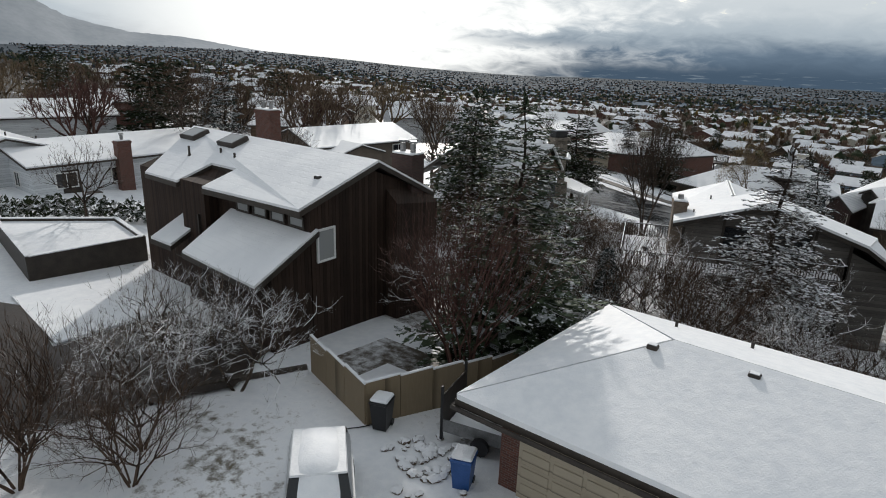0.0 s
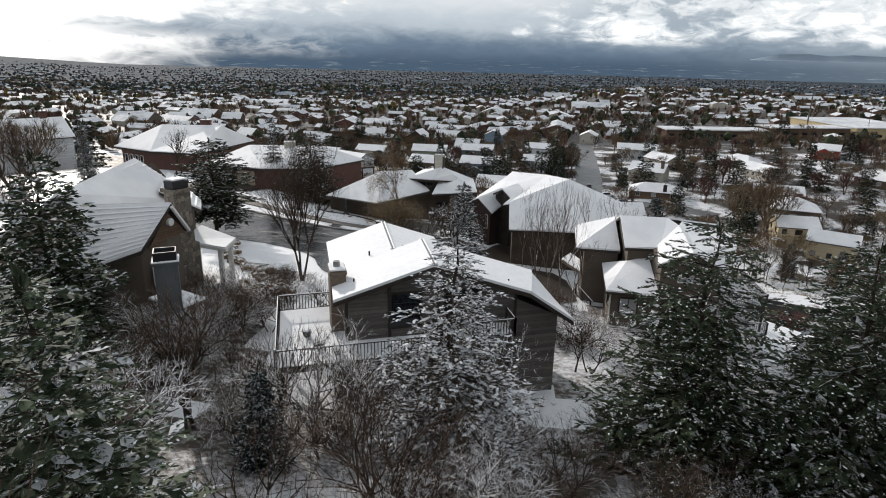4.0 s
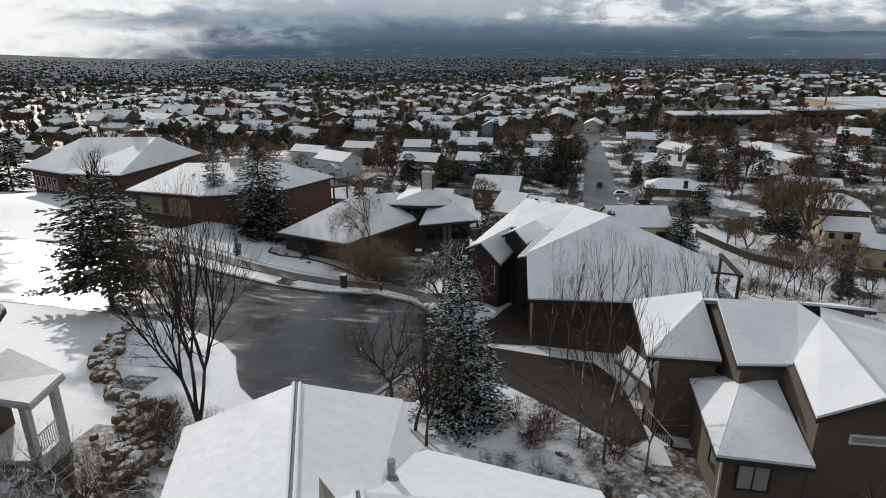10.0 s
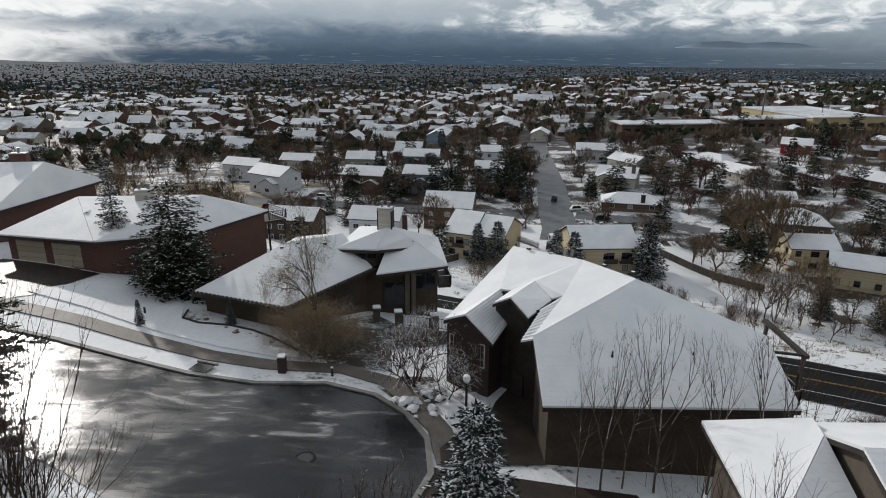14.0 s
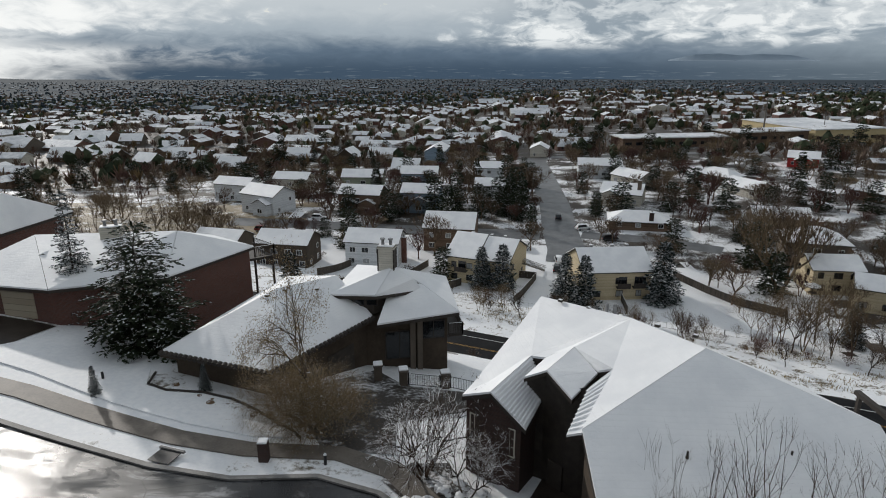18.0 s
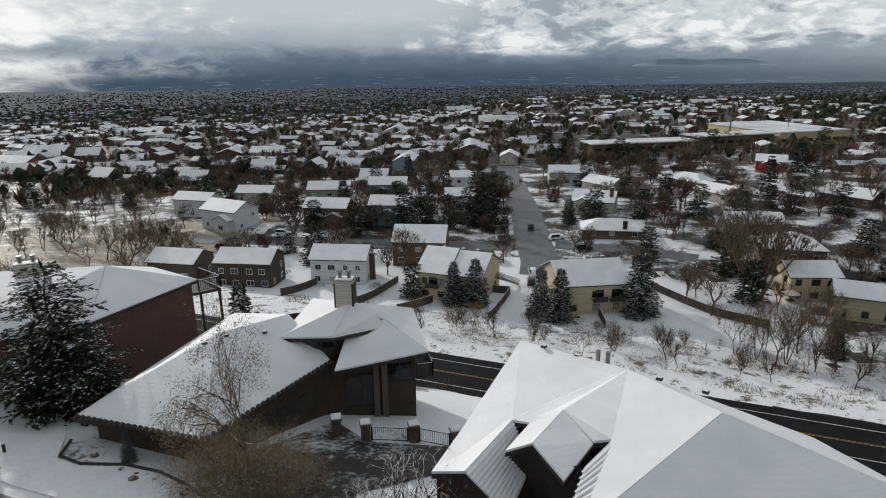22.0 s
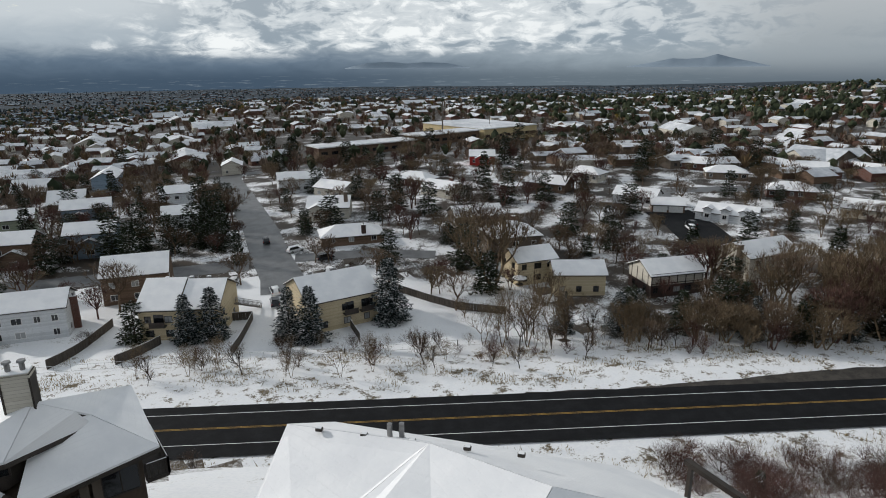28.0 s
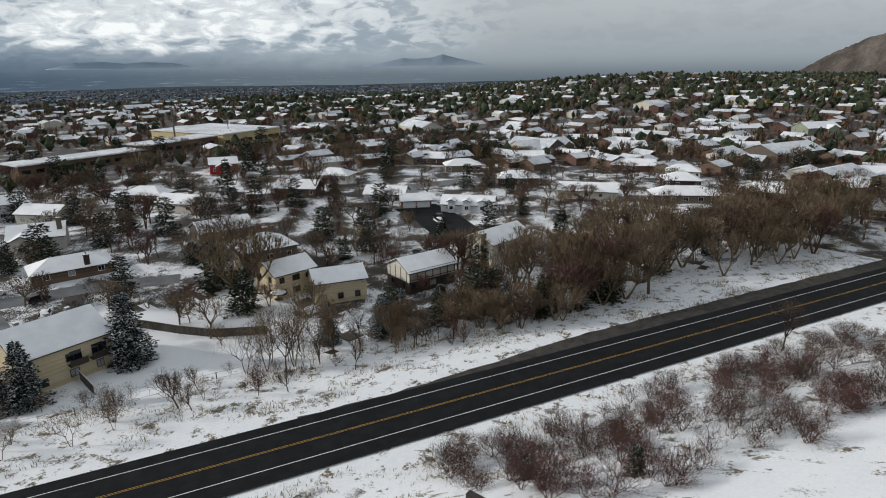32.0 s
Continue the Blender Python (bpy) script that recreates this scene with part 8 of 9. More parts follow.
board_fence("tan panel fence with snow along its top", [(-17.6, 11.4), (-13.2, 9.9), (-11.4, 14.6), (-10.4, 18.5)], 1.55, TAN_FENCE, 1.2, None, "", 0.08)
for line in ([(-22.8, 175.8), (-13.2, 195.3)], [(-13, 172.7), (-5.6, 181.0)], [(4.5, 167.8), (11.5, 184.9), (7.0, 186.5)], [(-38, 184), (-30, 200)], [(42.7, 185.6), (46.5, 176), (49.8, 169.5), (57, 163)], [(27.1, 171.5), (26.3, 164.1)]):
    board_fence("weathered wooden yard fence", line, 1.7, GREY_FENCE, 0.6, None, "yard fences")
railing("wire_fence", "low wire fence along the yards", [(-24, 174.0, gz(-24, 174)), (-12, 170.5, gz(-12, 170.5)), (5, 165.5, gz(5, 165.5)), (21.6, 158.8, gz(21.6, 158.8)), (40.6, 153.5, gz(40.6, 153.5)), (52, 150, gz(52, 150))], 1.1, METAL, 2.2, None, 0.03, 0.02)
# ---- trees and bushes near the path ----
def free(x, y, gap):
    """Whether a tree may stand there: clear of the houses and the streets of the town."""
    for hx, hy, w, d, t in SPOTS:
        c, s = math.cos(radians(t)), math.sin(radians(t))
        u, v = (x - hx) * c + (y - hy) * s, (y - hy) * c - (x - hx) * s
        if abs(u) < w / 2 + gap and abs(v) < d / 2 + gap + 1.2 * (v < 0):
            return False
    for (ax, ay), (bx, by), wide in LANES:
        f = min(1, max(0, ((x - ax) * (bx - ax) + (y - ay) * (by - ay)) / ((bx - ax) ** 2 + (by - ay) ** 2)))
        if math.hypot(x - ax - f * (bx - ax), y - ay - f * (by - ay)) < wide + 1.0:
            return False
    return True


plant("fir_thin", "tall green fir dusted with snow", "tree", -12.3, 17.3, 11.2, 20, 1.05)
plant("spruce_frost", "snow-laden spruce with brown lower boughs", "tree", -5.3, 29.6, 11.2, 10, 1.4)
plant("pine_b", "broad dark pine with snow on its tufts", "tree", 4.9, 32.0, 11.9, 0, 1.0)
plant("pine_b", "broad dark pine with snow on its tufts", "tree", 10.0, 30.0, 11.6, 140, 1.0)
plant("spruce_b", "low snowy spruce below the fir", "tree", -13.2, 29.0, 4.6, 70, 1.1)
plant("pine_a", "dark pine beside the brown house", "tree", -27.4, 36.0, 11.8, 70, 1.0)
plant("spruce_a", "dark blue spruce with snow on its boughs", "tree", -7.3, 61.0, 9.9, 0, 1.3)
plant("pine_dark", "tall open pine above the street", "tree", -37.6, 74.8, 11.2, 30, 1.2)
plant("pine_lawn", "dense dark pine on a snowy lawn", "tree", -33.0, 97.0, 10.4, 80, 1.08)
plant("spruce_a", "slim spruce beside the drive", "tree", -40.4, 101.0, 11.3, 30, 0.75)
plant("spruce_b", "snowy spruce behind the courtyard house", "tree", -25.3, 112.5, 9.5, 0, 0.95)
plant("spruce_b", "small young spruce in the lawn", "tree", -32.6, 88.5, 2.3, 0, 0.75)
plant("spruce_b", "small snowy spruce in a border", "tree", -26.1, 90.4, 2.2, 60, 0.85)
plant("birch", "birch with thin golden leaves", "tree", -17.8, 86.9, 10.2, 0, 0.62)
plant("gold_bush", "golden bush beside the birch", "bush", -18.2, 86.5, 5.0, 0, 1.2)
plant("gold_bush", "golden bush beside the birch", "bush", -17.2, 86.3, 4.4, 140, 1.2)
plant("gold_bush", "golden bush below the eaves", "bush", -19.8, 87.6, 4.2, 70, 1.2)
plant("snowy_a", "frosted round tree in a rock bed", "tree", -10.3, 81.6, 6.2, 0, 1.0)
plant("thicket", "frosted shrub beside the entrance", "bush", -10.6, 81.0, 4.4, 30, 1.2)
plant("snowy_a", "frosted round tree in a rock bed", "tree", -8.3, 79.4, 4.2, 120, 1.0)
plant("multi_tree", "bare many-stemmed tree beside the grey house", "tree", -21.3, 57.6, 11.0, 0, 1.1)
plant("tree_a", "bare tree beside the turning circle", "tree", -11.2, 60.8, 6.4, 30, 1.1)
plant("tree_b", "slender bare tree before the spruce", "tree", -9.6, 59.0, 6.6, 40, 0.9)
plant("tree_b", "slender bare tree before the spruce", "tree", -8.8, 57.6, 5.6, 130, 0.9)
for k, (x, y, h) in enumerate(((-0.3, 70.3, 6.8), (2.6, 70.7, 7.6), (5.2, 70.4, 7.2), (7.8, 70.8, 7.6), (9.6, 70.2, 6.4), (1.0, 70.9, 6.0), (-1.6, 70.0, 5.2))):
    plant("aspen", "thin bare aspen beside the garage wall", "tree", x, y, h, 50 * k, 0.9, "aspens along the wall")
for k, (x, y, h) in enumerate(((0.4, 57.5, 7.6), (1.5, 59.3, 6.6), (-0.7, 59.0, 5.6), (2.4, 57.0, 5.0))):
    plant("aspen", "thin bare tree between the houses", "tree", x, y, h, 80 * k, 1.2, "thin trees between the houses")
plant("red_clump", "clump of dark red bare stems", "tree", -12.4, 14.2, 6.2, 0, 1.0)
plant("red_clump", "clump of dark red bare stems", "tree", -14.6, 16.5, 5.4, 60, 1.0)
for k, (x, y, h) in enumerate(((-18.4, 8.6, 4.6), (-20.0, 6.4, 5.2), (-23.0, 8.6, 4.2))):
    plant("snowy_a", "crooked bare tree with snow on its limbs", "tree", x, y, h, 77 * k, 1.1, "crooked trees by the drive")
for k, (x, y, h) in enumerate(((-16.2, 3.6, 3.0), (-17.6, 4.6, 3.2), (-18.6, 1.6, 3.6), (-20.6, 2.6, 4.0))):
    plant("thicket", "tangled leafless bush by the drive", "bush", x, y, h, 50 * k, 1.1, "bushes by the drive")
rng = random.Random(77)
for k in range(26):
    x, y = rng.uniform(-19, -3), rng.uniform(19.5, 34)
    if abs(x + 10) < 2 and abs(y - 25) < 2:
        continue
    plant(rng.choice(("snowy_a", "tree_b", "thicket", "tree_a")), "frosted bare tree on the slope", "tree", x, y, rng.uniform(4.0, 7.0), rng.uniform(0, 360), 1.0, "frosted trees on the slope")
for k in range(14):
    x, y = rng.uniform(-27, -15), rng.uniform(33, 50)
    if x > -16.5 and y > 34:
        continue
    plant(rng.choice(("snowy_a", "thicket", "tree_b")), "frosted bare shrub tree beside the deck", "tree", x, y, rng.uniform(2.6, 5.0), rng.uniform(0, 360), 1.1, "frosted shrub trees beside the deck")
for k in range(12):
    x, y = rng.uniform(1, 16), rng.uniform(24, 50)
    plant(rng.choice(("thicket", "tree_b", "snowy_a")), "snowy undergrowth bush on the slope", "bush", x, y, rng.uniform(2.5, 5.0), rng.uniform(0, 360), 1.0, "undergrowth on the slope")
for k in range(26):
    x, y = rng.uniform(-28.5, -17.0), rng.uniform(35.5, 49.5)
    if x > -20.5 + 0.35 * (y - 40):
        continue
    plant(rng.choice(("snowy_a", "snowy_a", "snowy_a", "thicket")), "frosted brushwood on the bank between the houses", "bush", x, y, rng.uniform(2.0, 4.2), rng.uniform(0, 360), 1.2, "brushwood between the houses")
for k in range(24):
    x, y = rng.uniform(-5, 5), rng.uniform(20, 34)
    plant(rng.choice(("thicket", "thicket_b", "snowy_a")), "dark bare undergrowth on the slope", "bush", x, y, rng.uniform(1.8, 3.4), rng.uniform(0, 360), 1.3, "dark undergrowth on the slope")
for k in range(14):
    x, y = rng.uniform(-23.5, -19), rng.uniform(46, 57)
    plant("thicket", "low snowy shrub among boulders", "bush", x, y, rng.uniform(1.0, 1.9), rng.uniform(0, 360), 1.4, "shrubs among the boulders")
plant("pine_b", "dark pine on the slope", "tree", 18.5, 44, 9.0, 200, 1.2)
plant("pine_a", "dark pine on the slope", "tree", 15.5, 28, 12.0, 100, 1.2)
# trees round the houses to the left
for k, (kd, x, y, h) in enumerate((("spruce_a", -55, 33, 12), ("tree_a", -62, 34, 11), ("tree_a", -70, 44, 12), ("tree_b", -80, 30, 12), ("tree_a", -92, 45, 12), ("tree_a", -57, 68, 13), ("tree_b", -46, 58, 9),
                                   ("tree_a", -43, 30, 8), ("tree_b", -88, 70, 11), ("tree_a", -110, 60, 13), ("pine_a", -110, 40, 12), ("spruce_a", -125, 75, 13), ("tree_a", -104, 95, 12), ("tree_b", -75, 92, 10), ("pine_a", -62, 128, 10),
                                   ("spruce_a", -70, 98, 9), ("tree_b", -58, 103, 8), ("tree_b", -47, 112, 8), ("tree_a", -45, 15, 6), ("tree_a", -50, 5, 8), ("pine_a", -40, 55, 8))):
    lab = {"p": "dark pine among the houses", "s": "dark spruce among the houses", "t": "large bare brown tree among the houses"}[kd[0]]
    plant(kd, lab, "tree", x, y, h, 47 * k, 1.0, "trees among the upper houses")
for k in range(64):
    x, y = rng.uniform(-150, -62), rng.uniform(5, 140)
    if not free(x, y, 1.0) or (x > -75 and y > 62):
        continue
    plant(rng.choice(("mid_tree", "mid_tree_b", "mid_tree", "mid_tan", "tree_a", "pine_far")), "tall tree among the houses up the hill", "tree", x, y, rng.uniform(7, 13), rng.uniform(0, 360), 1.1, "trees among the upper houses")
# along the road and the yards of the first houses
YARD_TREES = [("pine_far", -9.6, 184.5, 8), ("spruce_b", -1.3, 179.0, 9.6), ("spruce_b", 3.2, 178.6, 10.2), ("spruce_b", 15.4, 171.4, 10.4), ("spruce_b", 18.6, 168.6, 10.8), ("spruce_b", 35.0, 171.0, 13.0), ("spruce_b", 61.3, 150.5, 8.5),
              ("pine_far", 60.5, 176.0, 9.5), ("spruce_b", 69.5, 144.7, 8.5), ("spruce_b", 73.5, 143.5, 8.8), ("spruce_far", 80, 139.5, 8.5), ("pine_far", 76, 148, 7.5), ("pine_far", 88, 137, 10), ("spruce_far", 92, 135.5, 9),
              ("pine_far", 8, 245, 12), ("pine_far", 1, 240, 11), ("pine_far", 13, 236, 9.5), ("pine_far", 16, 262, 12), ("spruce_far", 15.5, 222, 9), ("pine_far", 14.5, 285, 13), ("pine_far", -5, 260, 11), ("spruce_far", 3, 285, 12), ("pine_far", -27, 238, 10),
              ("pine_far", 38.5, 243, 7), ("pine_far", 40, 270, 8), ("pine_far", 72, 252, 12), ("pine_far", 78, 240, 11), ("pine_far", 108, 240, 12), ("spruce_far", 112, 262, 14), ("pine_far", 120, 235, 10), ("pine_far", 86, 300, 12)]
for k, (kd, x, y, h) in enumerate(YARD_TREES):
    plant(kd, "dark pine with a little snow" if kd[0] == "p" else "blue spruce with snowy boughs", "tree", x, y, h, 61 * k, (0.82 if y > 200 else 1.1) + 0.1 * (k % 3), "evergreens of the town")
for k, (kd, x, y, h) in enumerate((("mid_tan", 62, 176, 17), ("mid_tree", 66, 181, 15), ("tree_a", 72, 205, 15), ("tree_a", 76, 199, 13), ("mid_tan", 66, 198, 12), ("tan_tree", 100, 170, 9), ("tree_a", 98, 176, 10), ("tree_b", 106, 163, 8), ("tree_b", 30.8, 146.9, 6.5), ("tree_b", 4.4, 156.9, 6.0), ("tree_b", 10.8, 155.2, 5.2), ("tan_tree", -10, 163, 5), ("tan_tree", -3, 160, 4.6), ("tree_b", 36.5, 152.0, 4.2),
                                   ("tan_tree", 47, 149, 9.0), ("tan_tree", 51, 147, 10.0), ("tan_tree", 55, 145.5, 9.5), ("tree_b", 58, 145, 8.5), ("tan_tree", 50, 152, 9.0), ("tree_a", 56, 152, 9), ("tan_tree", 44.5, 151, 7.5), ("tan_tree", 53, 150, 10.0), ("tree_a", 48.5, 146, 8.0), ("tan_tree", 60, 148, 9.0), ("tree_b", 63, 144, 8.0), ("willow", -35, 208, 7), ("willow", -58, 260, 8), ("willow", -52, 305, 9),
                                   ("tree_a", 60, 235, 9), ("tree_b", 66, 222, 8), ("tree_a", 86, 222, 11), ("tree_a", 92, 236, 11), ("tree_a", 112, 205, 11), ("tree_b", 118, 195, 9), ("tree_a", 128, 205, 9), ("tree_a", 133, 240, 12), ("tree_a", -75, 225, 9), ("tree_b", -88, 214, 10))):
    plant(kd, "bare tree with tan twigs" if kd == "tan_tree" else ("golden green willow still in leaf" if kd == "willow" else "bare brown tree in a yard"), "tree", x, y, h, 71 * k, 1.0, "bare trees of the town")
# the belt of trees along the far side of the road
for k in range(100):
    a = rng.uniform(16, 34) if k < 16 else rng.uniform(34, 175)
    x, y = road_point(a, rng.uniform(20, 30) if a < 34 else rng.uniform(17, 36))
    plant(rng.choice(("tan_tree", "mid_tree_b", "mid_tan", "mid_tree", "mid_tan")), "bare tan tree in the belt along the road", "tree", x, y, rng.uniform(5.0, 8.0) if a < 50 else rng.uniform(8.5, 14.0), rng.uniform(0, 360), 1.05, "tree belt along the road")
for k, (a, c, h) in enumerate(((38, 24, 8.5), (45, 22, 7.5), (48, 24, 8.0), (54, 21, 7.0), (58, 24, 9.0), (61, 22, 9.5), (66, 25, 8.0), (40, 30, 8.0), (83, 30, 9), (104, 33, 10), (128, 36, 9), (150, 34, 11), (162, 40, 12), (172, 34, 11))):
    plant(("spruce_b", "spruce_far", "pine_far")[k % 3], "dark snow-dusted spruce in the belt along the road", "tree", *road_point(a, c), h, 50 * k, 1.1, "spruces in the belt")
for k in range(46):
    a = rng.uniform(-70, 45)
    x, y = road_point(a, rng.uniform(18, 30))
    plant(rng.choice(("thicket", "thicket_b", "tan_tree")), "small bare bush along the yard fences", "bush", x, y, rng.uniform(1.4, 3.4), rng.uniform(0, 360), 1.0, "bushes along the yard fences")


# gardens of the town, from the first houses to the school
count, back_row = 0, {"mid_tree": [], "mid_tree_b": [], "mid_tan": []}
while count < 400:
    x, y = rng.uniform(-190, 330), rng.uniform(95, 440)
    across = (x - ROAD_A.x) * ROAD_N.x + (y - ROAD_A.y) * ROAD_N.y
    along = (x - ROAD_A.x) * ROAD_D.x + (y - ROAD_A.y) * ROAD_D.y
    if across < 36 or (across < 62 and along < 24 and x > -24) or abs(x) > 0.9 * y + 40 or not free(x, y, 1.6):
        continue
    if -120 < x < -55 and 215 < y < 250 and rng.random() < 0.7:
        continue
    if 33 < x < 92 and 190 < y < 315 and rng.random() < 0.35:
        continue
    count += 1
    if rng.random() < 0.15:
        kd = rng.choice(("pine_far", "pine_far", "spruce_far"))
        plant(kd, "dark evergreen tree in a town garden", "tree", x, y, rng.uniform(7, 13.5), rng.uniform(0, 360), rng.uniform(0.95, 1.3), "garden evergreens")
    else:
        kd = rng.choice(("mid_tree", "mid_tree_b", "mid_tree", "mid_tan"))
        if y > 235 or x > 170 or x < -95:
            back_row[kd].append((x, y, rng.uniform(4.5, 8.5), rng.uniform(0, 360), rng.uniform(0.9, 1.25)))
            continue
        plant(kd, "bare brown tree in a town garden", "tree", x, y, rng.uniform(4, 8), rng.uniform(0, 360), rng.uniform(0.9, 1.25), "garden bare trees")
for kd, name_ in (("mid_tree", "garden_trees"), ("mid_tree_b", "garden_thickets"), ("mid_tan", "tan_garden_trees")):
    joined(name_, "bare brown trees in the gardens behind", kd, back_row[kd])
full = random.Random(909)
crowds, count = {"mid_tree": [], "mid_tree_b": [], "mid_tan": [], "pine_far": []}, 0
while count < 720:
    x, y = (full.uniform(-140, 30), full.uniform(215, 420)) if full.random() < 0.4 else (full.uniform(36, 330), full.uniform(90, 345))
    across = (x - ROAD_A.x) * ROAD_N.x + (y - ROAD_A.y) * ROAD_N.y
    if across < 40 or not free(x, y, 1.0) or (x < -70 and y < 300):
        continue
    count += 1
    kd = full.choice(("mid_tree", "mid_tree_b", "mid_tree", "mid_tan", "mid_tree_b", "mid_tan", "mid_tree", "pine_far") if x > 30 else ("mid_tree", "mid_tree_b", "mid_tan", "pine_far"))
    crowds[kd].append((x, y, full.uniform(3.8, 8.2 if x > 40 else 6.6) if kd != "pine_far" else full.uniform(5, 10.5 if x > 40 else 8), full.uniform(0, 360), full.uniform(0.95, 1.35)))
for kd, name_ in (("mid_tree", "yard_trees"), ("mid_tree_b", "yard_thickets"), ("mid_tan", "tan_yard_trees"), ("pine_far", "yard_evergreens")):
    joined(name_, "dark evergreens between the houses of the town" if kd == "pine_far" else "bare brown trees between the houses of the town", kd, crowds[kd])
count = 0
while count < 80:
    x, y = rng.uniform(-150, 260), rng.uniform(120, 330)
    across = (x - ROAD_A.x) * ROAD_N.x + (y - ROAD_A.y) * ROAD_N.y
    if across < 34 or abs(x) > 0.9 * y + 40 or not free(x, y, 0.6):
        continue
    count += 1
    plant("mid_bush", "low bare garden bush in the snow", "bush", x, y, rng.uniform(1.2, 2.8), rng.uniform(0, 360), 1.3, "garden bushes")
# more trees close behind the belt and between the first yards
more = random.Random(505)
for k in range(34):
    x, y = road_point(more.uniform(44, 172), more.uniform(28, 58))
    if free(x, y, 0.8):
        plant(more.choice(("mid_tan", "mid_tree", "mid_tan", "mid_tree_b")), "bare tan tree in the belt along the road", "tree", x, y, more.uniform(8.5, 13.0), more.uniform(0, 360), 1.1, "tree belt along the road")
for k in range(60):
    x, y = more.uniform(-60, 110), more.uniform(195, 290)
    if free(x, y, 1.2) and k < 44:
        plant(more.choice(("mid_tree", "pine_far", "mid_tree_b")), "garden tree among the houses of the town", "tree", x, y, more.uniform(7.0, 11.0), more.uniform(0, 360), 1.1, "trees among the town houses")
low_growth = random.Random(303)
for k in range(46):
    x, y = low_growth.uniform(-4.5, 4.0), low_growth.uniform(48.5, 61.5)
    if x > 2.6 and y > 53:
        continue
    plant(low_growth.choice(("thicket", "thicket_b", "mid_bush")), "low snowy shrub on the bank below the taupe house", "bush", x, y, low_growth.uniform(0.5, 1.4), low_growth.uniform(0, 360), 1.5, "shrubs on the bank")
for k in range(30):
    boulder(low_growth.uniform(-4.5, 3.5), low_growth.uniform(49, 61), low_growth.uniform(0.12, 0.35), "snow-capped stone on the bank", "stones of the bank", low_growth, None, True)
for k in range(34):
    x, y = low_growth.uniform(-122, -70), low_growth.uniform(185, 246)
    if free(x, y, 1.0):
        plant(low_growth.choice(("mid_tan", "tan_tree", "mid_tan", "willow")), "tall tan bare tree beside the dry field", "tree", x, y, low_growth.uniform(5.5, 9.5), low_growth.uniform(0, 360), 1.1, "trees beside the dry field")
for k in range(40):
    x, y = road_point(low_growth.uniform(-62, 40), low_growth.uniform(12.5, 27))
    plant(low_growth.choice(("tan_tree", "tree_b", "tan_tree")), "tan bare bush tree on the grassy verge", "bush", x, y, low_growth.uniform(2.6, 5.2), low_growth.uniform(0, 360), 1.0, "bush trees on the verge")
# scrub between the houses and the road
for k in range(270):
    a, c = rng.uniform(4, 84), rng.uniform(-38, -11.5)
    x, y = road_point(a, c)
    if x < 14 and y < 98:
        continue
    plant(rng.choice(("thicket_b", "thicket_b", "thicket")), "reddish bare scrub on the snowy slope", "bush", x, y, rng.uniform(1.5, 3.0), rng.uniform(0, 360), 1.35, "scrub above the road")
for k in range(26):
    a, c = rng.uniform(-75, 0), rng.uniform(-32, -12)
    x, y = road_point(a, c)
    if y < 112:
        continue
    plant(rng.choice(("tan_tree", "thicket", "tree_b")), "bare brushwood on the slope above the road", "bush", x, y, rng.uniform(3, 5.5), rng.uniform(0, 360), 1.0, "brushwood above the road")
kind_bare("rust_tree", "rust_tree", 81, 12, 1.0, BARK, TWIG, depth=4, fork=4, lean=0.55, first=0.25, thick=0.012, leaves=RUST_LEAF, leaf_count=5)
plant("rust_tree", "small tree with rust-red leaves", "tree", 94.5, 169.5, 8.0, 0, 1.1)
plant("tree_up", "lone pale bare tree beside the road", "tree", 101, 84.5, 7.5, 0, 1.3)
plant("spruce_far", "young pine in the scrub", "tree", 39.5, 95.0, 3.0, 0, 1.2)
plant("spruce_far", "young pine in the scrub", "tree", 43.5, 86.0, 3.4, 0, 1.2)
plant("snowy_a", "pale bare bush on the slope", "bush", 52, 82, 4.0, 0, 1.2)


# ---- dry grass through the snow of the verges ----
def verge_grass():
    rng = random.Random(41)
    gv, gf = [], []
    while len(gf) < 21000:
        a, c = rng.uniform(-95, 150), rng.choice((rng.uniform(8.5, 27), rng.uniform(-26, -7.5)))
        if noise.noise((a * 0.11, c * 0.16, 2.0)) < rng.uniform(-0.05, 0.45):
            continue
        x, y = road_point(a, c)
        z = gz(x, y)
        for k in range(3):
            px, py = x + rng.gauss(0, 0.25), y + rng.gauss(0, 0.25)
            t, h, w = rng.uniform(0, 6.28), rng.uniform(0.22, 0.6), rng.uniform(0.03, 0.07)
            n = len(gv)
            gv.extend([(px - math.cos(t) * w, py - math.sin(t) * w, z - 0.05), (px + math.cos(t) * w, py + math.sin(t) * w, z - 0.05), (px + rng.gauss(0, 0.16), py + rng.gauss(0, 0.16), z + h)])
            gf.append((n, n + 1, n + 2))
    tagged(new("dry_grass", mesh_of("dry_grass", gv, gf, (GRASS,))), "tufts of dry grass standing through the snow", "grass", "", "stuff")


verge_grass()
# ---- the far town, woods and hills, too many to count ----
FAR_WINDOW = bpy.data.meshes.new("window")
_bm = box_bm(-0.7, 0.7, -0.05, 0.05, -0.6, 0.6)
_bm.to_mesh(FAR_WINDOW)
_bm.free()
FAR_WINDOW.materials.append(GLASS)


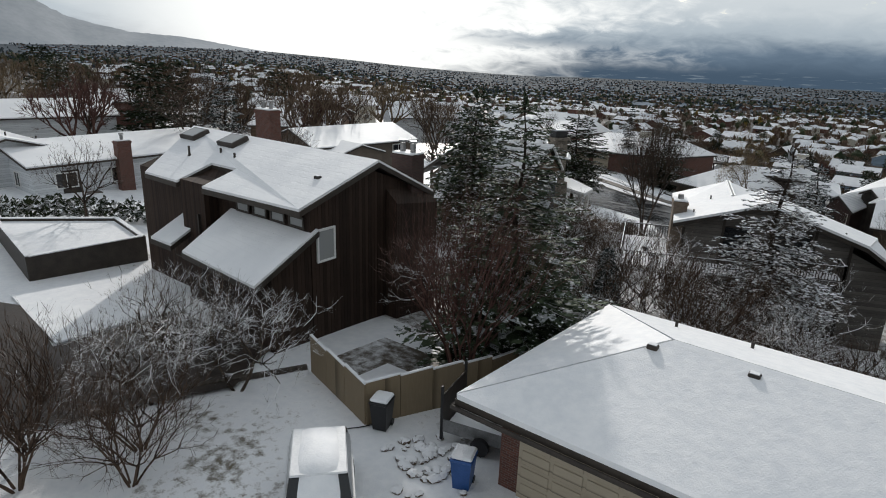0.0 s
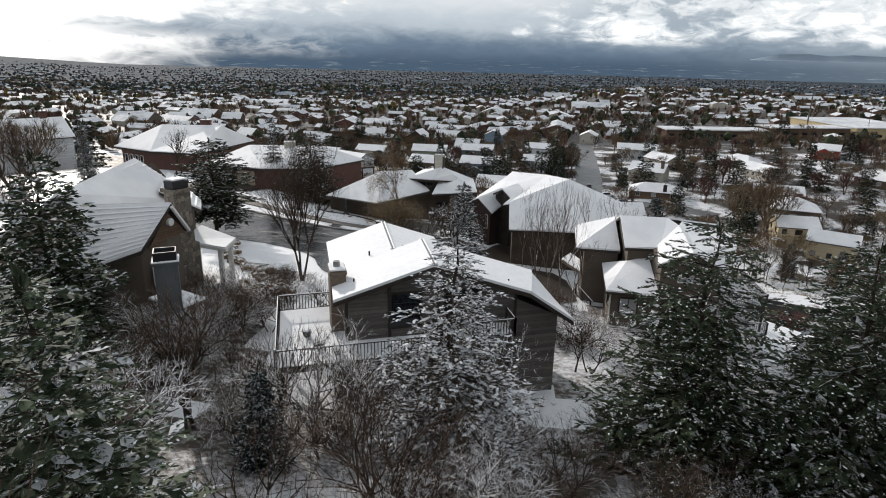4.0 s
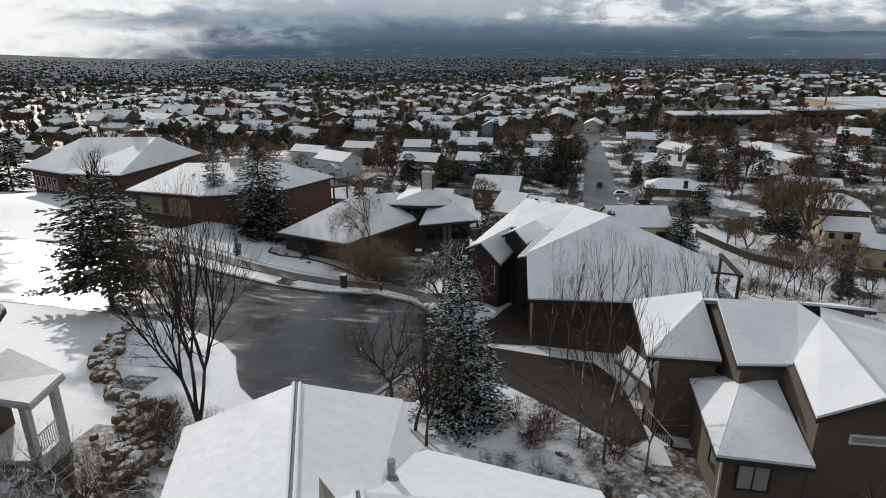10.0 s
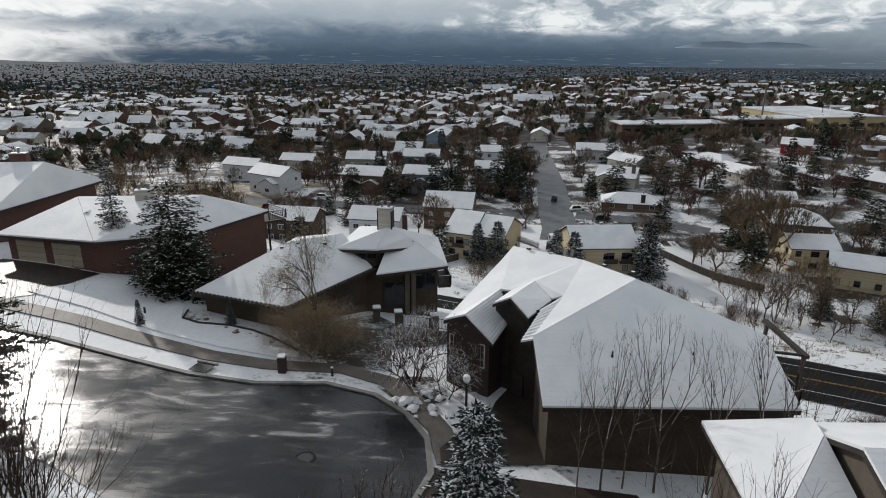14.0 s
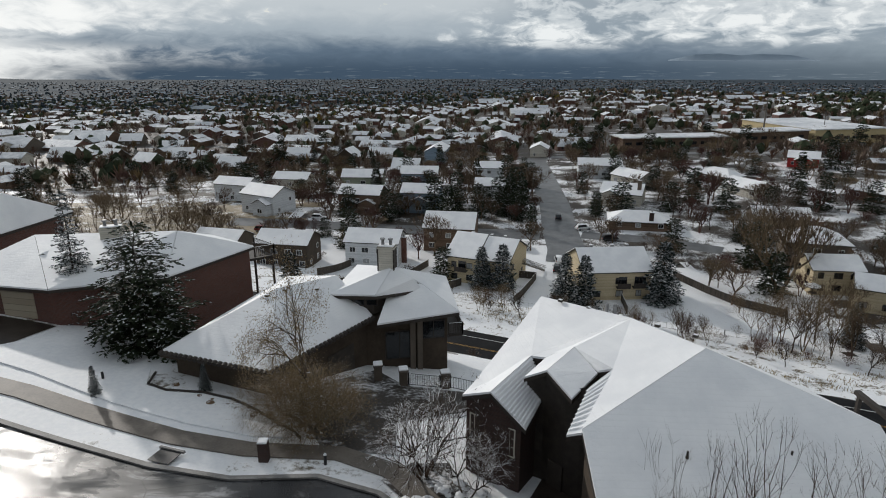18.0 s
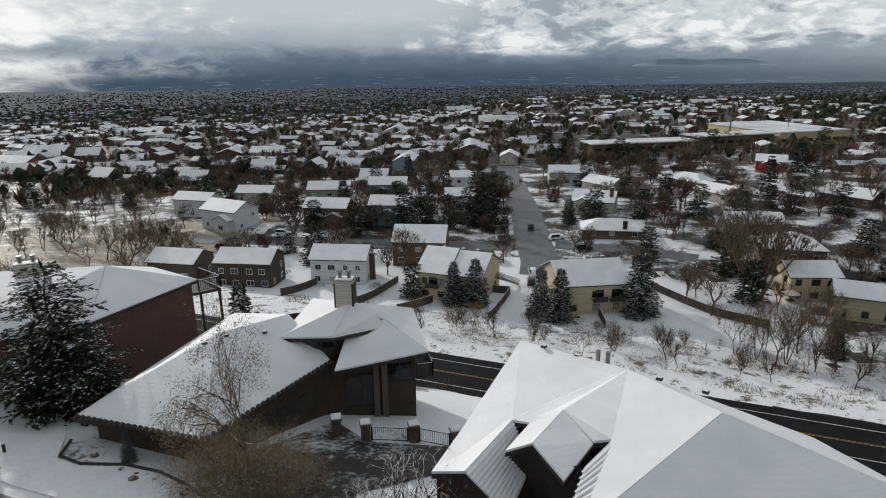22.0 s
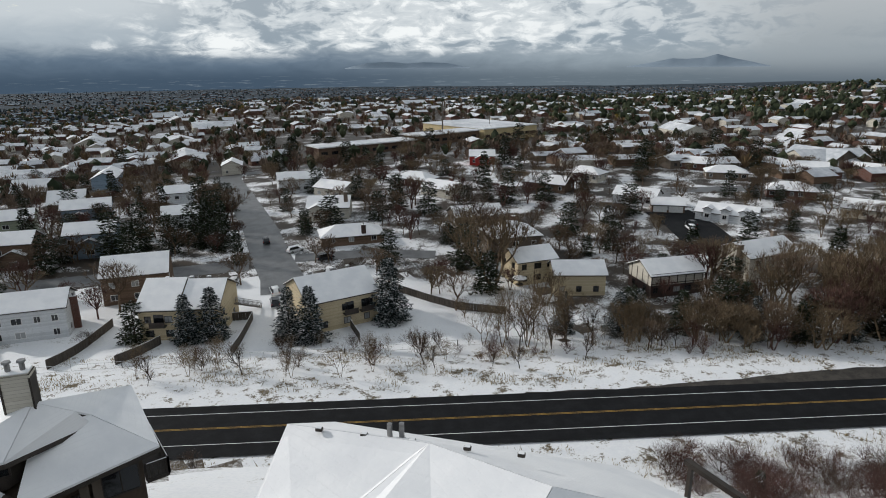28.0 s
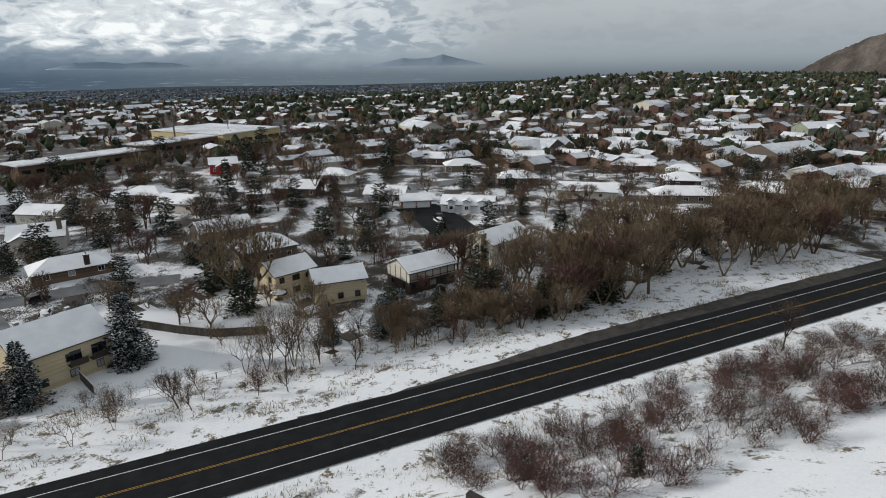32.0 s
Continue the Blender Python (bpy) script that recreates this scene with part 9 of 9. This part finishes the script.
def far_house(x, y, turn, l, w, h, rise, wall):
    """A plain house beyond the school: walls, roof slopes under snow, and windows on its long sides."""
    names = {CREAM.name: "cream", BROWN_BOARD.name: "brown", TAUPE.name: "taupe", BRICK.name: "red brick"}
    root = thing("house", "distant %s house with a snow-covered gable roof" % names[wall.name], "house", (x, y, gz(x, y)), turn, "distant houses")
    a, b = l / 2, w / 2
    bm = bmesh.new()
    loop = [(-a, -b, h), (a, -b, h), (a, 0, h + rise), (a, b, h), (-a, b, h), (-a, 0, h + rise)]
    top, low = [bm.verts.new(p) for p in loop], [bm.verts.new((p[0], p[1], -2.5)) for p in loop]
    for i in range(6):
        j = (i + 1) % 6
        bm.faces.new((low[i], low[j], top[j], top[i]))
    part("wall", bm, wall, root)
    for s in (-1, 1):
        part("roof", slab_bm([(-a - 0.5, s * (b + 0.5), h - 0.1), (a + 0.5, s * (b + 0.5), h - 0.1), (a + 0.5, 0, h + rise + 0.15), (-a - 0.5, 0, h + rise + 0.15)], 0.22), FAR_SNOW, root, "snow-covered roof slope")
    for u in (-0.28, 0.22):
        share("window", FAR_WINDOW, root, pose(u * l, -b - 0.02, min(h - 1.0, 1.7)))
    part("chimney", box_bm(0.2 * l, 0.2 * l + 0.9, 0.3, 1.0, h, h + rise + 1.1), BRICK, root)


def far_town(name, label, seed, n, near, far, power, mats):
    rng = np.random.default_rng(seed)
    ang = np.radians(rng.uniform(-72, 88, n))
    d = near + (rng.random(n) ** power) * (far - near)
    x, y = np.sin(ang) * d, 60 + np.cos(ang) * d
    ok = (d > 340) | (np.abs(np.degrees(ang)) > 35)
    ok &= ~((np.abs(x - (24 + 0.08 * (y - 200))) < 10) & (y < 380)) & ~((x > 75) & (x < 290) & (y > 365) & (y < 500))
    x, y, d = x[ok], y[ok], d[ok]
    z = ground(x, y)
    w, l, h = rng.uniform(7, 10, len(x)), rng.uniform(9, 15, len(x)), rng.uniform(2.4, 4.6, len(x))
    turn = np.radians(-10 + rng.choice([0, 90], len(x)) + rng.uniform(-14, 14, len(x)))
    big = rng.random(len(x)) < 0.03
    w[big] *= 2.2
    l[big] *= 2.4
    rise = w * rng.uniform(0.14, 0.24, len(x))
    verts, faces, pick = [], [], []
    tone = rng.integers(1, 5, len(x))
    single = 0
    for k in range(len(x)):
        if d[k] < 560 and single < 95 and abs(x[k]) < 0.85 * y[k] and not big[k]:
            single += 1
            far_house(float(x[k]), float(y[k]), math.degrees(turn[k]), float(l[k]), float(w[k]), float(h[k]), float(rise[k]), mats[tone[k]])
            continue
        c, s = math.cos(turn[k]), math.sin(turn[k])
        a, b, e = l[k] / 2, w[k] / 2, h[k]
        pts = [(-a, -b, -3), (a, -b, -3), (a, b, -3), (-a, b, -3), (-a, -b, e), (a, -b, e), (a, b, e), (-a, b, e), (-a, 0, e + rise[k]), (a, 0, e + rise[k]),
               (-a - .5, -b - .5, e - .1), (a + .5, -b - .5, e - .1), (a + .5, b + .5, e - .1), (-a - .5, b + .5, e - .1), (-a - .5, 0, e + rise[k] + .15), (a + .5, 0, e + rise[k] + .15)]
        m = len(verts)
        verts += [(x[k] + c * p - s * q, y[k] + s * p + c * q, z[k] + r) for p, q, r in pts]
        faces += [(m, m + 1, m + 5, m + 4), (m + 2, m + 3, m + 7, m + 6), (m + 1, m + 2, m + 6, m + 9, m + 5), (m + 3, m, m + 4, m + 8, m + 7), (m + 10, m + 11, m + 15, m + 14), (m + 12, m + 13, m + 14, m + 15)]
        pick += [tone[k]] * 4 + [0, 0]
    tagged(new(name, mesh_of(name, verts, faces, mats, pick)), label, "houses", "", "stuff")


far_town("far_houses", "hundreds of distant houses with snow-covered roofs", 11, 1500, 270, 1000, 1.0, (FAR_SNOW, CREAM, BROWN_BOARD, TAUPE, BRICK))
far_town("distant_houses", "roofs of the far town tinted with painted haze", 12, 5200, 1000, 4500, 1.1, (HAZE_TINT_ROOF, TAUPE, BROWN_BOARD, TAUPE, BRICK))


def far_crowns(name, label, seed, n, near, far, power, low, high, mats):
    """Distant leafless trees: each a spray of tapered limbs, open at the edges."""
    rng = np.random.default_rng(seed)
    ang = np.radians(rng.uniform(-75, 92, n))
    d = near + (rng.random(n) ** power) * (far - near)
    x, y = np.sin(ang) * d, 60 + np.cos(ang) * d
    ok = ~((np.abs(x - (24 + 0.08 * (y - 200))) < 9) & (y < 380)) & ~((x > 75) & (x < 290) & (y > 365) & (y < 495))
    ok &= ~((x < -70) & (x > -180) & (y > 215) & (y < 300))
    x, y = x[ok], y[ok]
    m, k = len(x), 36
    z, h = ground(x, y), rng.uniform(low, high, len(x))
    t, f = rng.uniform(0, 6.283, (m, k)), rng.uniform(0.0, 1.0, (m, k))
    out = np.sqrt(np.clip(1 - (f * 1.5 - 0.6) ** 2, 0.08, 1)) * rng.uniform(0.18, 0.54, (m, k))
    base = np.stack([np.cos(t) * 0.03, np.sin(t) * 0.03, 0.05 + 0.35 * f], -1)
    tip = np.stack([np.cos(t) * out, np.sin(t) * out, 0.32 + 0.68 * f * rng.uniform(0.85, 1.1, (m, k))], -1)
    mid = base * 0.42 + tip * 0.58
    side = np.stack([-np.sin(t), np.cos(t), rng.uniform(-0.8, 0.8, (m, k))], -1) * rng.uniform(0.022, 0.060, (m, k, 1))
    v = np.stack([base, mid - side, tip, mid + side], 2) * h[:, None, None, None]
    v = (v + np.stack([x, y, z], -1)[:, None, None, :]).reshape(-1, 3)
    me = bpy.data.meshes.new(name)
    me.from_pydata(v.tolist(), [], np.arange(m * k * 4).reshape(-1, 4).tolist())
    for mt in mats:
        me.materials.append(mt)
    me.polygons.foreach_set("material_index", np.repeat(rng.integers(0, len(mats), m), k))
    me.update()
    tagged(new(name, me), label, "woods", "", "stuff")


def far_woods(name, label, seed, n, near, far, power, low, high, mats, conifer, left=-75, right=92):
    """Distant trees: each a rough clump of faceted blobs or a ragged cone."""
    rng = np.random.default_rng(seed)
    ang = np.radians(rng.uniform(left, right, n))
    d = near + (rng.random(n) ** power) * (far - near)
    x, y = np.sin(ang) * d, 60 + np.cos(ang) * d
    ok = ~((np.abs(x - (24 + 0.08 * (y - 200))) < 8) & (y < 380)) & ~((x > 85) & (x < 290) & (y > 375) & (y < 495))
    ok &= ~((x < -80) & (x > -180) & (y > 215) & (y < 300))
    x, y = x[ok], y[ok]
    z = ground(x, y)
    h = rng.uniform(low, high, len(x)) * (1 + 0.25 * (np.hypot(x, y) > 1200))
    rows_v, rows_f, pick, base = [], [], [], 0
    sides, rings = (6, 4) if conifer else (6, 4)
    prof = np.array([(0.50, 0.02), (0.40, 0.30), (0.24, 0.62), (0.02, 1.0)]) if conifer else np.array([(0.10, 0.0), (0.42, 0.42), (0.36, 0.75), (0.06, 1.0)])
    idx = []
    for r in range(rings - 1):
        for s in range(sides):
            idx.append((r * sides + s, r * sides + (s + 1) % sides, (r + 1) * sides + (s + 1) % sides, (r + 1) * sides + s))
    idx = np.array(idx)
    m = len(x)
    t = 2 * np.pi * (np.arange(sides) / sides)[None, None] + rng.uniform(0, 6.28, (m, 1, 1))
    rad = prof[None, :, 0, None] * rng.uniform(0.55, 1.35, (m, rings, sides)) * (0.75 if conifer else 1.0)
    zz = prof[None, :, 1, None] + rng.uniform(-0.07, 0.07, (m, rings, sides))
    v = np.stack([x[:, None, None] + np.cos(t) * rad * h[:, None, None], y[:, None, None] + np.sin(t) * rad * h[:, None, None], z[:, None, None] + zz * h[:, None, None]], -1).reshape(-1, 3)
    f = (idx[None] + (np.arange(m) * rings * sides)[:, None, None]).reshape(-1, 4)
    me = bpy.data.meshes.new(name)
    me.from_pydata(v.tolist(), [], f.tolist())
    for mt in mats:
        me.materials.append(mt)
    me.polygons.foreach_set("material_index", np.repeat(rng.integers(0, len(mats), m), len(idx)))
    me.update()
    tagged(new(name, me), label, "woods", "", "stuff")


FAR_GREEN = with_snow("distant_evergreens", (0.022, 0.030, 0.017), (0.058, 0.068, 0.038), 0.5, 1.0, 1.6, 0.9, 0.6)
FAR_BROWN = with_snow("distant_bare_woods", (0.095, 0.070, 0.054), (0.215, 0.160, 0.124), 0.5, 1.2, 1.8, 0.9, 0.55)
FAR_RUST = with_snow("distant_red_woods", (0.095, 0.058, 0.045), (0.195, 0.125, 0.096), 0.5, 1.2, 1.8, 0.9, 0.55)
FAR_TAN = with_snow("distant_tan_woods", (0.09, 0.062, 0.034), (0.18, 0.125, 0.068), 0.5, 1.2, 1.8, 0.9, 0.55)
FAR_GOLD = with_snow("distant_golden_trees", (0.13, 0.095, 0.02), (0.26, 0.19, 0.04), 0.5, 1.3, 1.9, 0.9, 0.55)
# bluish rather than green: the haze over the far woods is in their base colour
HAZED_WOODS = speckled("haze_tinted_valley_woods", (0.016, 0.026, 0.034), (0.036, 0.050, 0.060), 0.01, 0.9, 0)
far_woods("far_evergreens", "distant dark evergreen trees among the houses", 21, 1900, 300, 1600, 1.15, 4.5, 8, (FAR_GREEN,), False)
far_crowns("far_bare_trees", "distant bare brown trees among the houses", 22, 8200, 285, 1150, 1.0, 4.0, 8.5, (FAR_BROWN, FAR_BROWN, FAR_RUST, FAR_BROWN, FAR_TAN))
far_woods("rise_evergreens", "dark evergreens on the wooded rise", 27, 2100, 560, 1500, 0.9, 6, 10, (FAR_GREEN,), False, 30, 92)
far_crowns("far_golden_trees", "few distant trees still in golden leaf", 25, 80, 500, 1000, 0.8, 7, 10, (FAR_GOLD,))
far_woods("distant_woods", "distant brown woods between roofs, some tinted with painted haze", 26, 8000, 850, 2300, 1.1, 4, 7.5, (FAR_BROWN, FAR_GREEN, HAZED_WOODS), False)
far_woods("backdrop_woods", "woods of the far valley tinted with painted haze", 23, 4200, 2200, 4800, 1.0, 4, 8, (HAZED_WOODS,), False)


def ridge_hill(name, label, points, depth, material, seed, foot=-170):
    """A far range: a crest line given by bearing, distance and height, with broken slopes to its foot."""
    rng = np.random.default_rng(seed)
    crest, n = [], 90
    b = np.interp(np.linspace(0, 1, n), np.linspace(0, 1, len(points)), [p[0] for p in points])
    d = np.interp(np.linspace(0, 1, n), np.linspace(0, 1, len(points)), [p[1] for p in points])
    h = np.interp(np.linspace(0, 1, n), np.linspace(0, 1, len(points)), [p[2] for p in points])
    rows = 14
    verts, faces = [], []
    for r in range(rows):
        f = r / (rows - 1)
        for i in range(n):
            rough = rng.normal(0, 1) * 0.02 * (h[i] - foot) * (0.3 + f)
            hh = foot + (h[i] - foot) * f ** 1.3 + (rough * 0.25 if 0 < r else 0)
            dd = d[i] - depth * (1 - f)
            verts.append((math.sin(math.radians(b[i])) * dd, 60 + math.cos(math.radians(b[i])) * dd, hh))
    for r in range(rows - 1):
        for i in range(n - 1):
            a = r * n + i
            faces.append((a, a + 1, a + n + 1, a + n))
    me = mesh_of(name, verts, faces, (material,))
    me.polygons.foreach_set("use_smooth", [True] * len(faces))
    tagged(new(name, me), label, "hills", "", "structure")


# distance haze is painted into the blue and grey base colours of these hills
HAZE_TINT_BLUE = speckled("slope_with_blue_haze_tint", (0.25, 0.315, 0.385), (0.29, 0.355, 0.425), 0.002, 1.0, 0)
HAZE_TINT_GREY = speckled("mountain_with_grey_haze_tint", (0.30, 0.33, 0.36), (0.40, 0.42, 0.45), 0.003, 1.0, 0)
HILL_BROWN = speckled("bare_brown_hillside", (0.040, 0.031, 0.026), (0.16, 0.135, 0.115), 0.02, 1.0, 0)
ridge_hill("backdrop_mountain_west", "mountain shoulder greyed with painted haze", [(-95, 4700, 900), (-80, 4700, 560), (-72.5, 4700, 330), (-68, 4700, 130), (-64, 4700, 60), (-60, 4700, 40), (-56, 4700, -10), (-52, 4700, -60)], 1200, HAZE_TINT_GREY, 4)
ridge_hill("backdrop_island", "ridge far across the valley tinted blue with painted haze", [(43.5, 4930, -20), (45.5, 4930, 8), (47.0, 4930, 34), (48.2, 4930, 30), (49.6, 4930, 38), (50.5, 4930, 62), (51.6, 4930, 36), (53.0, 4930, 10), (54.5, 4930, -20)], 60, HAZE_TINT_BLUE, 5, -24)
ridge_hill("backdrop_range", "range on the horizon tinted blue with painted haze", [(19, 4930, -20), (21, 4930, 18), (23, 4930, 25), (24.4, 4930, 12), (26, 4930, 21), (28, 4930, 14), (30, 4930, -20)], 60, HAZE_TINT_BLUE, 6, -24)
ridge_hill("backdrop_hillside_east", "bare brown hillside with snow streaks", [(78, 1700, -50), (80.5, 1700, 0), (83, 1650, 38), (87, 1550, 75), (92, 1450, 150), (100, 1350, 240)], 500, HILL_BROWN, 7)
